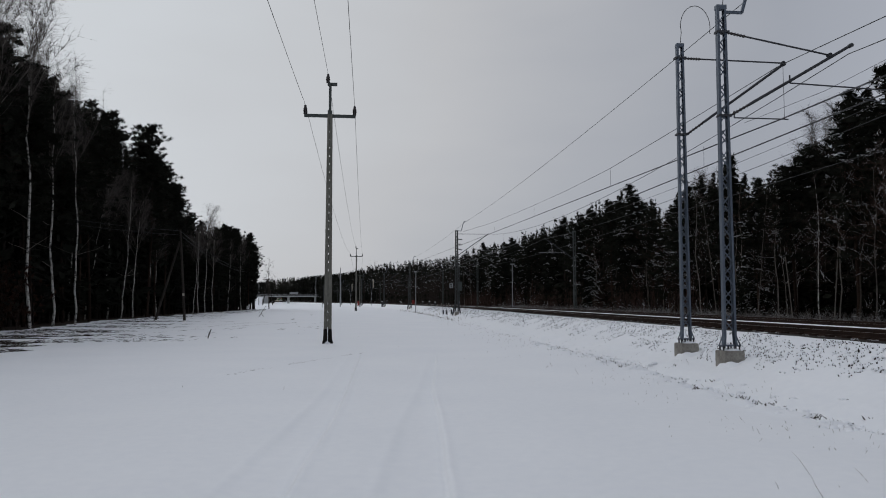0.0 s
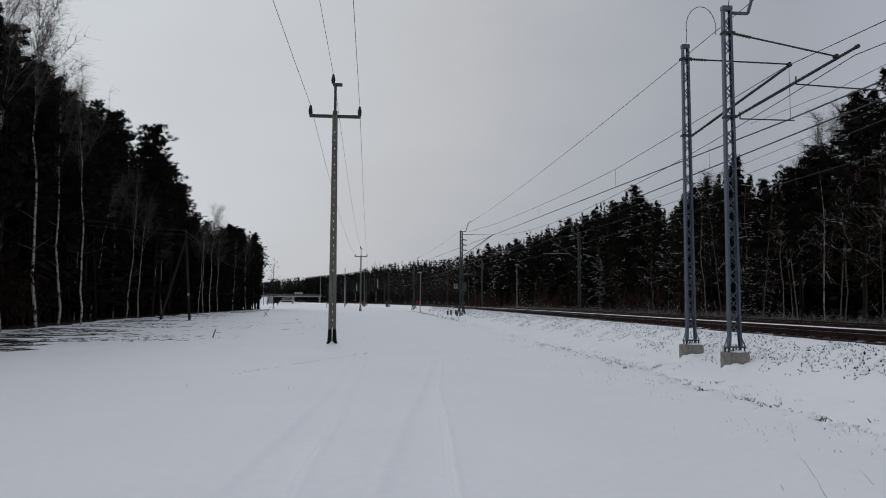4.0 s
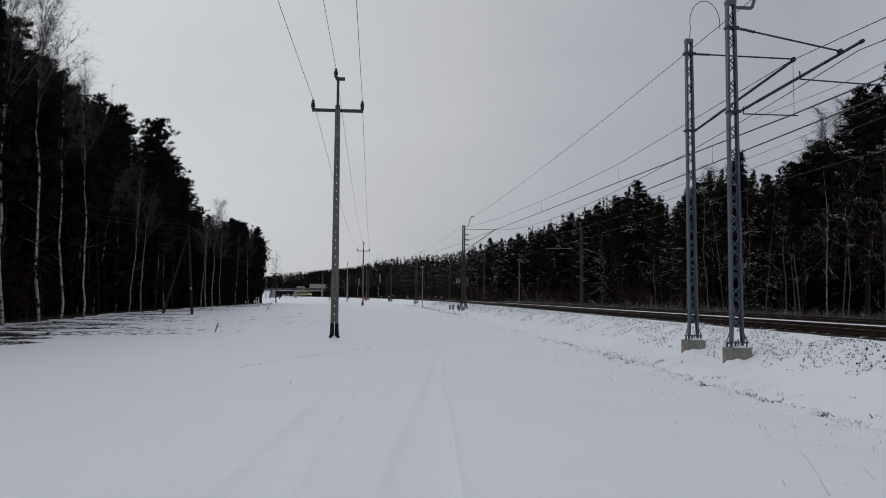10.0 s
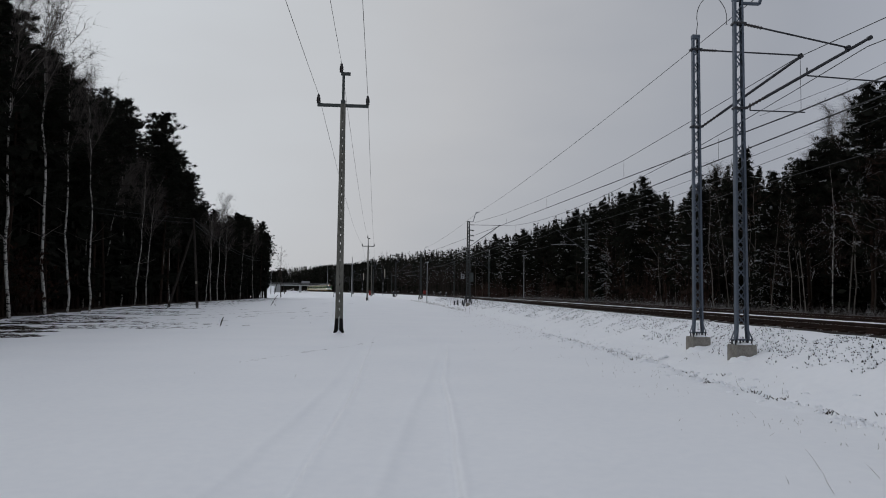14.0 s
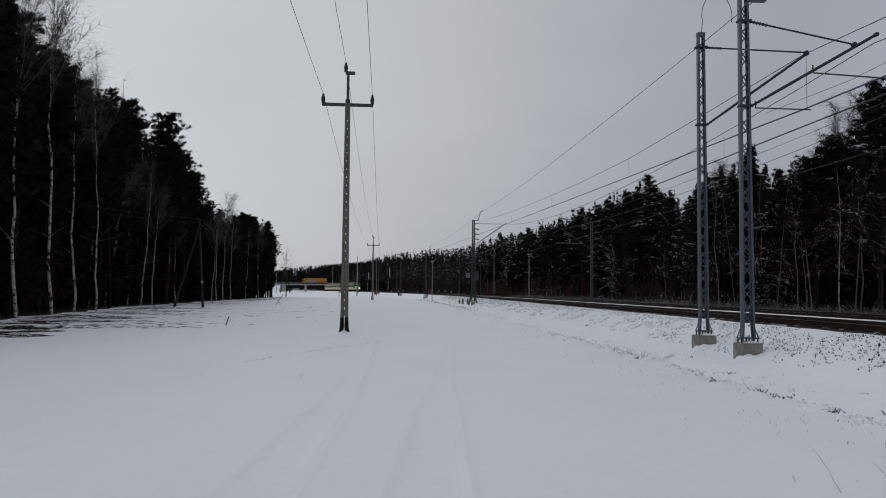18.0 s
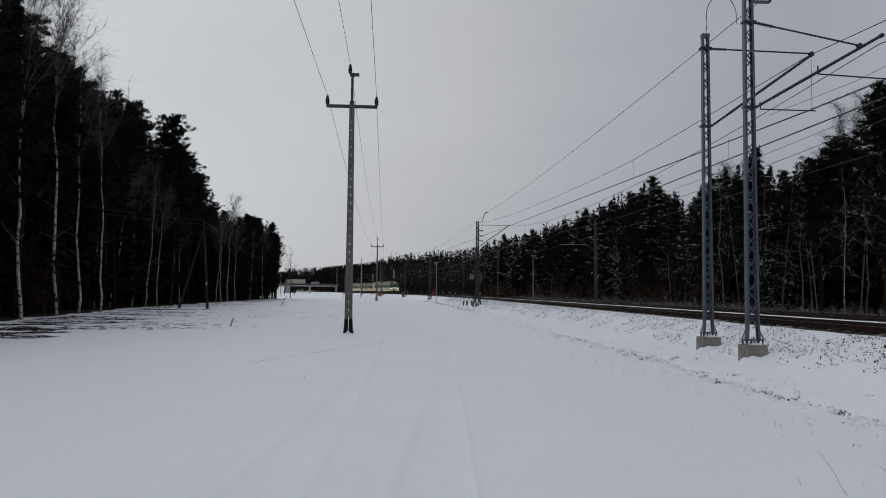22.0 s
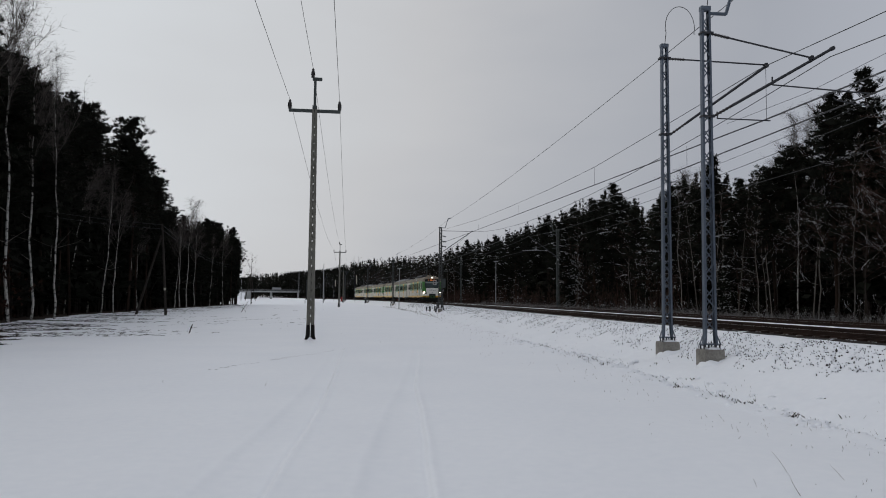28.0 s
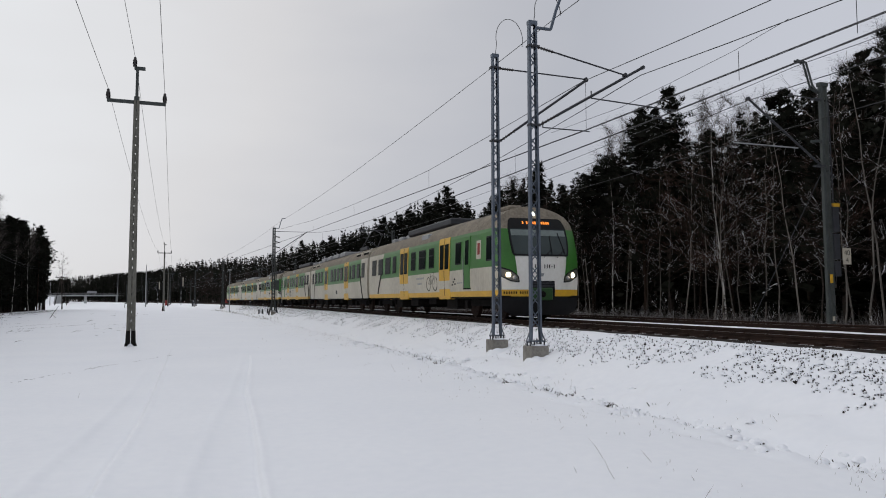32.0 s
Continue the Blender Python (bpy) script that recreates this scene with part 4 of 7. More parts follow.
    # a paler upper strip stands in for sky mirrored in the windshield
    part("sun_blind", face_patch(x0, [(2.74, -0.98, 0.98), (2.94, -0.98, 0.98)], 0.031, 10), M_REFLECTION, front, "pale sun blind behind the windshield", smooth=True)
    for k in range(13):
        if k in (1, 7):
            continue
        y = -0.50 + k * 0.078
        part("display_digit", face_patch(x0, [(3.145, y, y + 0.05), (3.235, y, y + 0.05)], 0.03, 2), M_DISPLAY, front, "glowing amber display bar")
    for y, d, z in ((0.38, 0.0, 2.75), (0.86, -0.17, 2.85)):
        part("wiper", Shape().tube([(x0 + face_x(y, 2.14) + 0.06, y, 2.14), (x0 + face_x(y + d, z) + 0.05, y + d, z)], 0.014, 6), M_BLACK, front, "black windshield wiper")
        part("wiper_arm", Shape().tube([(x0 + face_x(y - 0.3, 2.02) + 0.04, y - 0.3, 2.02), (x0 + face_x(y, 2.3) + 0.07, y, 2.3)], 0.012, 6), M_BLACK, front)
    part("top_light", Shape().lathe((x0 + face_x(0, 3.5), 0, 3.5), (1, 0, 0), [(0, 0.065), (0.03, 0.06), (0.04, 0.02)], 14), M_SPOT, front, "lit lamp over the windshield", smooth=True)
    part("yellow_apron", face_patch(x0, [(z, -half_width(z) * 0.998, half_width(z) * 0.998) for z in (SILL, 0.85, 0.97)], 0.010, 18), M_YELLOW, front, "yellow strip under the cab", smooth=True)
    for k in range(11):
        if k == 6:
            continue
        y = -1.3 + k * 0.075
        part("lettering_bar", face_patch(x0, [(0.83, y, y + 0.04), (0.91, y, y + 0.04)], 0.014, 1), M_UNDER, front)
    for k in range(11):
        if k in (1, 5, 9):
            continue
        y = -0.42 + k * 0.086
        part("lettering_bar", face_patch(x0, [(1.66, y, y + 0.035), (1.79, y, y + 0.035)], 0.012, 1), M_TEXT, front)
    part("lettering_bar", face_patch(x0, [(1.715, 0.352, 0.40), (1.735, 0.352, 0.40)], 0.012, 1), M_TEXT, front)
    part("emblem", face_patch(x0, [(1.40, -0.09, 0.05), (1.50, -0.05, 0.09)], 0.012, 2), M_GREY, front, "small grey emblem bar")
    part("grille", face_patch(x0, [(0.74, -0.46, 0.46), (0.97, -0.47, 0.47), (1.25, -0.46, 0.46)], 0.015, 6), M_BLACK, front, "dark grille")
    for z in (1.06, 1.11, 1.16, 1.21):
        part("slat", Shape().box(x0 + 0.05, -0.42, z - 0.012, x0 + 0.075, 0.42, z + 0.012), M_DARKSTEEL, front)
    part("coupler_cover", Shape().box(x0, -0.37, 0.62, x0 + 0.13, 0.37, 1.03), M_DARKGREEN, front, "dark green coupler cover", bevel=0.03)
    part("coupler_head", Shape().lathe((x0 + 0.10, 0, 0.82), (1, 0, 0), [(0, 0.10), (0.06, 0.10), (0.08, 0.06)], 10), M_UNDER, front)
    part("snow_plough", Shape().grid([[(x0 + face_x(w * q, 1.0) + 0.004 - dx, w * q, z) for q in (-1, -0.97, -0.85, -0.5, 0, 0.5, 0.85, 0.97, 1)] for z, w, dx in ((0.75, 1.40, 0.0), (0.45, 1.38, 0.0), (0.28, 1.28, 0.03), (0.14, 1.0, 0.06))]), M_BLACK, front, "black skirt under the cab", smooth=True)
    for sy in (-1, 1):
        part("skirt_side", Shape().grid([[(x0 - 0.9, sy * 1.38, z), (x0 - 0.175, sy * 1.395, z)] for z in (0.35, 0.75)]), M_BLACK, front)
    part("horn_cover", Shape().box(x0 - 2.3, -0.55, 3.66, x0 - 1.3, 0.0, 3.90), M_ROOF, front, "dusty beige roof hump", bevel=0.08)
    return front


def rail_car(end, length, lit):
    """One car, its middle at the origin, facing +x. end: 1 cab ahead, -1 cab behind, 0 none."""
    car = thing("train_car", pose(0, 0, 0), "green, white and yellow electric train car" + (" with lit headlights" if lit else " with dark windows"), "train", group="cars of the electric train")
    h = length / 2
    ba, bb = (-h + (CAB if end < 0 else 0), h - (CAB if end > 0 else 0))
    for side in (-1, 1):
        part("white_side", band(ba, bb, side, [0.95, 1.2, 1.5, WHITE_TOP]), M_WHITE, car, "grimy white lower side")
        part("green_side", band(ba, bb, side, [WHITE_TOP, 2.0, 2.3, 2.6, 2.8, 2.92, EAVE]), M_GREEN, car, "green upper side")
        part("yellow_sill", band(ba, bb, side, [SILL, 0.85, 0.95]), M_YELLOW if end else M_WHITE, car, "strip along the sill")
        if end:
            place = lambda a, b: sorted((end * (h - a), end * (h - b)))
            for a, b in END_WINDOWS:
                side_window(car, *place(a, b), side)
            for a, b in END_DOORS:
                side_door(car, *place(a, b), side)
            x0, x1 = place(3.65, 4.25)
            side_window(car, x0, x1, side, 1.94, 2.77, False)
            x0, x1 = place(2.72, 3.33)
            d = part("cab_door", panel(x0, x1, 1.06, 2.92, side, 0.014), M_GREEN, car, "narrow green cab door", bevel=0.005)
            part("pane", panel(x0 + 0.14, x1 - 0.14, 1.90, 2.78, side, 0.024, 0.01), M_GLASS, d)
            part("handrail", panel(x0 - 0.05, x0 - 0.02, 1.06, 2.1, side, 0.03), M_GREY, d)
            part("door_step", panel(x0 - 0.04, x1 + 0.04, 1.02, 1.06, side, 0.05, 0.06), M_UNDER, d)
            x0, x1 = place(0.62, 1.2)
            side_window(car, x0, x1, side, 1.94, 2.77, False)
            x0, x1 = place(1.69, 2.1)
            cr = part("crest_panel", panel(x0, x1, 2.05, 2.69, side, 0.008, 0.004), M_WHITE, car, "white panel with a red and yellow shield")
            part("shield", panel(x0 + 0.1, x1 - 0.1, 2.2, 2.6, side, 0.012, 0.004), M_RED, cr)
            # slanting dark stripe near the inner end and the bicycle mark by the door
            x0, x1 = place(15.4, 15.65)
            xa, xb = place(16.2, 16.45)
            part("slanting_stripe", slant(x0, xa, (0.25, 0.25), side, 0.97, 2.05, 0.008), M_UNDER, car, "slanting dark stripe")
            inner = -end * h
            part("white_end_panel", slant(inner if end > 0 else x1, inner if end > 0 else x1 - 0.3, (abs(inner - x0) - 0.3, abs(inner - x0) + 0.55) if end > 0 else (abs(inner - x1) + 0.3, abs(inner - x1)), side, 1.74, 3.02, 0.004), M_WHITE, car, "cream white inner end")
            cx = (end * (h - 7.1))
            bike = Shape()
            for dx in (-0.42, 0.42):
                bike.tube([(cx + dx + 0.28 * math.cos(a * math.pi / 7), side * 1.43, 1.30 + 0.28 * math.sin(a * math.pi / 7)) for a in range(15)], 0.02, 5)
            for q, r in (((-0.42, 1.30), (-0.16, 1.62)), ((-0.16, 1.62), (0.26, 1.62)), ((-0.16, 1.66), (0.0, 1.30)), ((0.0, 1.30), (0.26, 1.62)), ((-0.42, 1.30), (0.0, 1.30)), ((0.42, 1.30), (0.25, 1.76)), ((0.25, 1.76), (0.1, 1.77)), ((-0.26, 1.68), (-0.08, 1.68))):
                bike.tube([(cx + q[0], side * 1.43, q[1]), (cx + r[0], side * 1.43, r[1])], 0.018, 5)
            part("bicycle_mark", bike, M_TEXT, car, "black bicycle pictogram")
            for k in range(5):
                x0, x1 = place(8.2 + k * 0.22, 8.36 + k * 0.22)
                part("lettering_bar", panel(x0, x1, 1.52, 1.60, side, 0.006, 0.003), M_GREY, car)
            for k in range(3):
                x0, x1 = place(8.5 + k * 0.22, 8.66 + k * 0.22)
                part("lettering_bar", panel(x0, x1, 1.30, 1.37, side, 0.006, 0.003), M_GREY, car)
            for a, z in ((4.25, 1.38), (4.38, 1.28), (4.5, 1.18), (4.2, 1.2)):
                x0, x1 = place(a, a + 0.14)
                part("lettering_bar", panel(x0, x1, z, z + 0.07, side, 0.006, 0.003), M_TEXT, car)
            for k in range(3):
                x0, x1 = place(3.5 + k * 0.2, 3.64 + k * 0.2)
                part("lettering_bar", panel(x0, x1, 1.24, 1.29, side, 0.006, 0.003), M_GREY, car)
        else:
            for a, b in MID_WINDOWS:
                side_window(car, h - b, h - a, side)
            for a, b in MID_DOORS:
                side_door(car, h - b, h - a, side)
            for a, lean, sg in ((1.9, 0.55, 1), (length - 2.1, -0.55, -1)):
                x = h - a
                part("slanting_stripe", slant(x, x + lean, (0.26, 0.26), side, 0.75, 2.05, 0.008), M_UNDER, car, "slanting dark stripe")
                xe = sg * h
                lo, hi = (x + 0.26, h) if sg > 0 else (-h, x)
                part("white_end_panel", slant(lo, lo, (hi - lo, hi - lo), side, 1.74, 3.02, 0.004), M_WHITE, car, "cream white car end")
            part("lettering_bar", panel(h - 9.4, h - 8.9, 1.05, 1.3, side, 0.006, 0.003), M_TEXT, car)
    roof = Shape()
    prof = [(-w, z) for w, z in ROOFLINE] + [(0, CROWN)] + [(w, z) for w, z in ROOFLINE[::-1]]
    n = 12
    roof.grid([[(ba + (bb - ba) * i / n, y, z) for y, z in prof] for i in range(n + 1)])
    rf = part("roof", roof, M_ROOF, car, "dusty beige arched roof", smooth=True)
    for xe in (-h, h):
        if end and xe * end > 0:
            continue
        w = Shape()
        ring = [(half_width(z), z) for z in (SILL, 1.74, 2.8, 3.03, 3.4, 3.65, 3.765)]
        pts = [(xe, -a, z) for a, z in ring] + [(xe, a, z) for a, z in ring[::-1]]
        w.v += pts
        w.f.append(tuple(range(len(pts))))
        part("end_wall", w, M_WHITE, car, "grimy white end wall")
        part("gangway_bellows", Shape().box(min(xe, xe * 1.0 + (0.45 if xe > 0 else -0.45)), -0.75, 0.9, max(xe, xe + (0.45 if xe > 0 else -0.45)), 0.75, 3.3), M_BLACK, car, "black rubber gangway", bevel=0.05)
    part("floor_plate", Shape().box(-h, -1.38, SILL - 0.06, h, 1.38, SILL + 0.02), M_UNDER, car)
    for k in range(4):
        x = -h * 0.42 + k * h * 0.28
        part("equipment_box", Shape().box(x - 0.5 - 0.2 * (k % 2), -1.15, 0.30 + 0.08 * (k % 3), x + 0.5, 1.15, SILL - 0.06), M_UNDER, car, "grimy underfloor box", bevel=0.03)
    for x in (-h * 0.72, h * 0.72):
        bogie(car, x)
    # roof gear
    if end:
        ax0, ax1 = sorted((end * (h - 7.0), end * (h - 13.4)))
        part("air_unit", Shape().box(ax0, -0.62, 3.76, ax1, 0.62, 4.06), M_DARKSTEEL, rf, "dark low roof ventilation unit", bevel=0.06)
        part("roof_box", Shape().box(end * (h - 8.45) - 0.5, -1.30, 3.08, end * (h - 8.45) + 0.5, -0.95, 3.44), M_GREY, rf, "small grey roof box", bevel=0.03)
        for k in range(3):
            x = end * (h - 14.2 - k * 1.4)
            part("roof_vent", Shape().box(x - 0.35, -0.4, 3.70, x + 0.35, 0.4, 3.94), M_GREY, rf, bevel=0.04)
    else:
        for k in range(4):
            x = -h * 0.8 + k * 2.6
            part("resistor_box", Shape().box(x - 0.9, -0.75, 3.68, x + 0.9, 0.75, 4.0), M_GREY, rf, "grey roof equipment box", bevel=0.06)
        for xe in (-h + 0.9, -h + 2.9, h - 0.9, h - 2.9):
            for sy in (-1, 1):
                fr = part("roof_hatch", Shape().box(xe - 0.75, sy * 1.12 - 0.16, 3.10, xe + 0.75, sy * 1.12 + 0.16, 3.42), M_WHITE, rf, "pale raised roof intake", bevel=0.03)
                part("louvre", Shape().box(xe - 0.62, sy * 1.285 - 0.008, 3.17, xe + 0.62, sy * 1.285 + 0.008, 3.36), M_UNDER, fr)
        x = h * 0.55
        pan = part("pantograph", Shape().box(x - 1.0, -0.6, 3.76, x + 1.0, -0.5, 3.95).box(x - 1.0, 0.5, 3.86, x + 1.0, 0.6, 3.9).bar((x - 0.9, -0.5, 3.95), (x + 0.9, -0.4, 4.7), 0.05).bar((x - 0.9, 0.5, 3.95), (x + 0.9, 0.4, 4.7), 0.05).bar((x + 0.9, -0.4, 4.7), (x - 0.5, -0.3, 5.05), 0.04).bar((x + 0.9, 0.4, 4.7), (x - 0.5, 0.3, 5.05), 0.04), M_DARKSTEEL, car, "raised dark pantograph")
        part("collector_bow", Shape().bar((x - 0.6, -0.8, 5.08), (x - 0.6, 0.8, 5.08), 0.06).bar((x - 0.35, -0.8, 5.08), (x - 0.35, 0.8, 5.08), 0.06), M_DARKSTEEL, pan)
    if end:
        cab(car, h) if end > 0 else None
        if end < 0:
            # the cab at the rear or at the coupling is built ahead and turned about
            front = cab(car, h)
            for o in [front, *front.children_recursive]:
                o.data = o.data.copy() if o.data.users > 1 else o.data
                o.data.transform(Matrix.Rotation(math.pi, 4, "Z"))
    return car


lead = rail_car(1, END_LEN, True)
middle = rail_car(0, MID_LEN, False)
tail = rail_car(-1, END_LEN, False)
# the lamps of a rear cab are out, and so are those of the second unit


def lamps_out(car):
    for o in car.children_recursive:
        if o.name.startswith(("headlight", "top_light", "display_digit")) and not o.name.startswith(("headlight_housing", "headlight_glass")):
            o.data = o.data.copy()
            o.data.materials[0] = M_GREY
            if o.get("label"):
                o["label"] = "unlit lamp glass" if "digit" not in o.name else "unlit display bar"


lamps_out(tail)
lead_two = copy_thing(lead, pose(0, 0, 0))
lamps_out(lead_two)
tagged(lead_two, "green, white and yellow electric train car with dark lamps", "train", "cars of the electric train")
middle_two = copy_thing(middle, pose(0, 0, 0))
tail_two = copy_thing(tail, pose(0, 0, 0))
TRAIN = []
back = -0.4
for car, length in ((lead, END_LEN), (middle, MID_LEN), (tail, END_LEN), (lead_two, END_LEN), (middle_two, MID_LEN), (tail_two, END_LEN)):
    back += 0.25 + length / 2
    if car is lead:
        back -= 0.25 - 0.4
    if car is lead_two:
        back += 1.4
    TRAIN.append((car, back, length))
    back += length / 2 + 0.25
TRAIN_END, TRAIN_SPEED = 21.65, 20.6


def car_pose(s):
    a, b = along(s - 6.5), along(s + 6.5)
    d = a - b
    mid = (a + b) / 2
    return pose(mid.x, mid.y, RAIL_Z, 0, 0, math.degrees(math.atan2(d.y, d.x)))


# ---- the road bridge far off ----
BX, BY, BD = -93.0, 489.5, Vector((0.985, 0.172, 0))
turn_b = math.degrees(math.atan2(BD.y, BD.x))
bridge = thing("road_bridge", pose(BX, BY, -1.3, 0, 0, turn_b), "pale concrete road bridge over the railway with slim piers", "bridge", kind="structure")
part("deck", Shape().box(-260, 0, 5.75, 330, 9.5, 6.5), M_BRIDGE, bridge, "pale concrete deck", bevel=0.05)
for x in (-9.6, 8.0, 25.0):
    for y in (1.2, 8.0):
        part("pier", Shape().box(x - 0.65, y - 0.6, -0.5, x + 0.65, y + 0.6, 5.75), M_BRIDGE, bridge, bevel=0.08)
part("abutment", Shape().box(-28, -1.0, -0.5, -22.5, 10.5, 5.75), M_BRIDGE, bridge, "white concrete abutment")
rail_sh = Shape()
for y in (0.1, 9.3):
    for z in (6.9, 7.25, 7.6):
        rail_sh.bar((-60, y, z), (120, y, z), 0.06)
part("handrail", rail_sh, M_GREY, bridge)
for i in range(46):
    part("rail_post", Shape().box(-60 + i * 4, 0.05, 6.5, -59.9 + i * 4, 0.15, 7.65), M_GREY, bridge)
for a, b in ((-200, -26), (42, 330)):
    bank = Shape().grid([[(a, y, z) for y, z in ((-14, -0.5), (-0.5, 5.7), (10, 5.7), (24, -0.5))], [(b, y, z) for y, z in ((-14, -0.5), (-0.5, 5.7), (10, 5.7), (24, -0.5))]])
    part("road_bank", bank, M_SNOW, bridge, "snowy earth bank under the road")


for x, w, z in ((-6.0, 5.5, 8.0), (20.0, 3.2, 9.2)):
    sg = thing("road_sign", bridge.matrix_basis @ pose(x, -0.1, 6.5), "pale rectangular road sign on the bridge parapet", "road sign", "road signs on the bridge")
    part("board", Shape().box(-w / 2, -0.06, z - 7.0, w / 2, 0.0, z - 5.6), M_GREY, sg, bevel=0.03)
    for dx in (-w * 0.3, w * 0.3):
        part("post", Shape().box(dx - 0.06, 0.0, 0, dx + 0.06, 0.12, z - 5.8), M_GREY, sg)


def truck(kind):
    t = thing("truck", pose(0, 0, 0), {"white": "white articulated truck with long box trailer", "orange": "articulated truck with orange tarpaulin trailer", "box": "white box truck with long pale body"}[kind] + " on the bridge", "truck")
    n = 13.6 if kind != "box" else 10.5
    cover = M_ORANGE if kind == "orange" else M_WHITE
    part("trailer", Shape().box(-n / 2 - 1.2, -1.25, 1.2, n / 2 - 1.2, 1.25, 4.0), cover, t, bevel=0.06)
    part("chassis", Shape().box(-n / 2 - 1.0, -1.1, 0.75, n / 2 + 1.2, 1.1, 1.15), M_UNDER, t)
    cb = part("cab", Shape().box(n / 2 - 0.8, -1.22, 0.7, n / 2 + 1.2, 1.22, 3.3).box(n / 2 - 0.8, -1.1, 3.3, n / 2 + 0.6, 1.1, 3.9), M_WHITE if kind != "orange" else M_ORANGE, t, bevel=0.15)
    part("windshield", Shape().box(n / 2 + 1.18, -1.05, 1.9, n / 2 + 1.215, 1.05, 2.9), M_GLASS, cb)
    for sy in (-1, 1):
        part("side_window", Shape().box(n / 2 + 0.1, sy * 1.22 - 0.015, 1.95, n / 2 + 0.9, sy * 1.22 + 0.015, 2.8), M_GLASS, cb)
        for x in (-n / 2 + 0.5, -n / 2 + 1.8, -n / 2 + 3.1, n / 2 - 2.2, n / 2 + 0.3):
            part("wheel", Shape().lathe((x, sy * 0.85, 0.5), (0, sy, 0), [(0, 0.48), (0.05, 0.5), (0.3, 0.5), (0.35, 0.46), (0.36, 0.25)], 14), M_BLACK, t)
    return t


TRUCKS = [(truck("white"), -99.4 - BX, 14.0, 9.0, 3.0), (truck("orange"), -105 - BX, -16.5, 18.5, 6.6), (truck("box"), -90 - BX, -14.8, 20.5, 6.6)]


def motions():
    """The train along its track and the trucks over the bridge."""
    times = [i * 0.5 for i in range(65)]
    for car, behind, length in TRAIN:
        walk(car, [(t, car_pose(TRAIN_END + behind + TRAIN_SPEED * (32 - t))) for t in times])
    for t_, x0, v, at, lane in TRUCKS:
        rows_ = []
        for t in (0, 8, 16, 24, 32):
            q = Vector((BX, BY, 5.2)) + BD * (x0 + v * (t - at)) + Vector((-BD.y, BD.x, 0)) * lane
            rows_.append((t, pose(q.x, q.y, q.z, 0, 0, turn_b + (0 if v > 0 else 180))))
        walk(t_, rows_)

# ---- trees ----
rng = random.Random(7)


def rvec(k=1.0):
    while True:
        v = Vector((rng.uniform(-1, 1), rng.uniform(-1, 1), rng.uniform(-1, 1)))
        if 0.05 < v.length < 1:
            return v.normalized() * k


def tuft(sh, p, d, n, length, wide):
    """A bunch of needles round a twig's end."""
    p, d = Vector(p), Vector(d)
    for _ in range(n):
        t = (d * 0.6 + rvec(1.0)).normalized() * length * rng.uniform(0.6, 1.1)
        side = t.cross(rvec()).normalized() * wide * rng.uniform(0.6, 1.2)
        sh.tri(p - side * 0.5 - t * 0.15, p + side * 0.5 - t * 0.15, p + t)


def flake(sh, p, size, flat=0.35):
    """A small cushion of snow."""
    p = Vector(p)
    n = 5
    a0 = rng.uniform(0, 6)
    ring = [p + Vector((math.cos(a0 + 6.283 * i / n) * size * rng.uniform(0.7, 1.2), math.sin(a0 + 6.283 * i / n) * size * rng.uniform(0.5, 1.0), rng.uniform(-0.2, 0.0) * size)) for i in range(n)]
    top = p + Vector((0, 0, size * flat))
    for i in range(n):
        sh.tri(ring[i], ring[(i + 1) % n], top)


def bent(a, b, wobble, n):
    a, b = Vector(a), Vector(b)
    off = Vector((0, 0, 0))
    out = [a]
    for i in range(1, n + 1):
        off += rvec(wobble)
        out.append(a.lerp(b, i / n) + off * (1 if i < n else 0.8))
    return out


def stroke(sh, p, d, length, wide):
    """A flat streak of snow lying along a branch."""
    p, d = Vector(p), Vector((d[0], d[1], d[2] * 0.4))
    d = d.normalized() * length
    side = Vector((-d.y, d.x, 0)).normalized() * wide
    a, b, c = p - d * 0.5, p + d * 0.5, p + Vector((0, 0, wide * 0.5))
    sh.tri(a, p + side, c)
    sh.tri(p + side, b, c)
    sh.tri(b, p - side, c)
    sh.tri(p - side, a, c)


def pad(sh, p, r, small, big, wide, length=0.28, core=1.0):
    """A flattish cushion of upright needles on a bough, with a dark matted core."""
    p = Vector(p)
    for _ in range(small):
        v = rvec()
        v = Vector((v.x * r, v.y * r, v.z * r * 0.6)) * rng.uniform(0.35, 1.0)
        t = (Vector((v.x, v.y, 0)) * (0.9 / r) + Vector((0, 0, 0.75)) + rvec(0.55)).normalized() * length * rng.uniform(0.6, 1.2)
        side = t.cross(rvec()).normalized() * wide * rng.uniform(0.6, 1.3)
        sh.tri(p + v - side * 0.5 - t * 0.3, p + v + side * 0.5 - t * 0.3, p + v + t * 0.7)
    for _ in range(big):
        v = rvec()
        c = p + Vector((v.x * r, v.y * r, v.z * r * 0.6)) * 0.45
        a = Vector((rng.uniform(-1, 1), rng.uniform(-1, 1), rng.uniform(-0.7, 0.7))).normalized() * r * core * rng.uniform(0.55, 0.95)
        b = a.cross(Vector((rng.uniform(-0.9, 0.9), rng.uniform(-0.9, 0.9), 1))).normalized() * r * core * rng.uniform(0.35, 0.6)
        sh.tri(c - a - b * 0.4, c + a * 0.2 - b, c + a + b * 0.6)
        sh.tri(c - a - b * 0.4, c + a + b * 0.6, c - a * 0.3 + b)


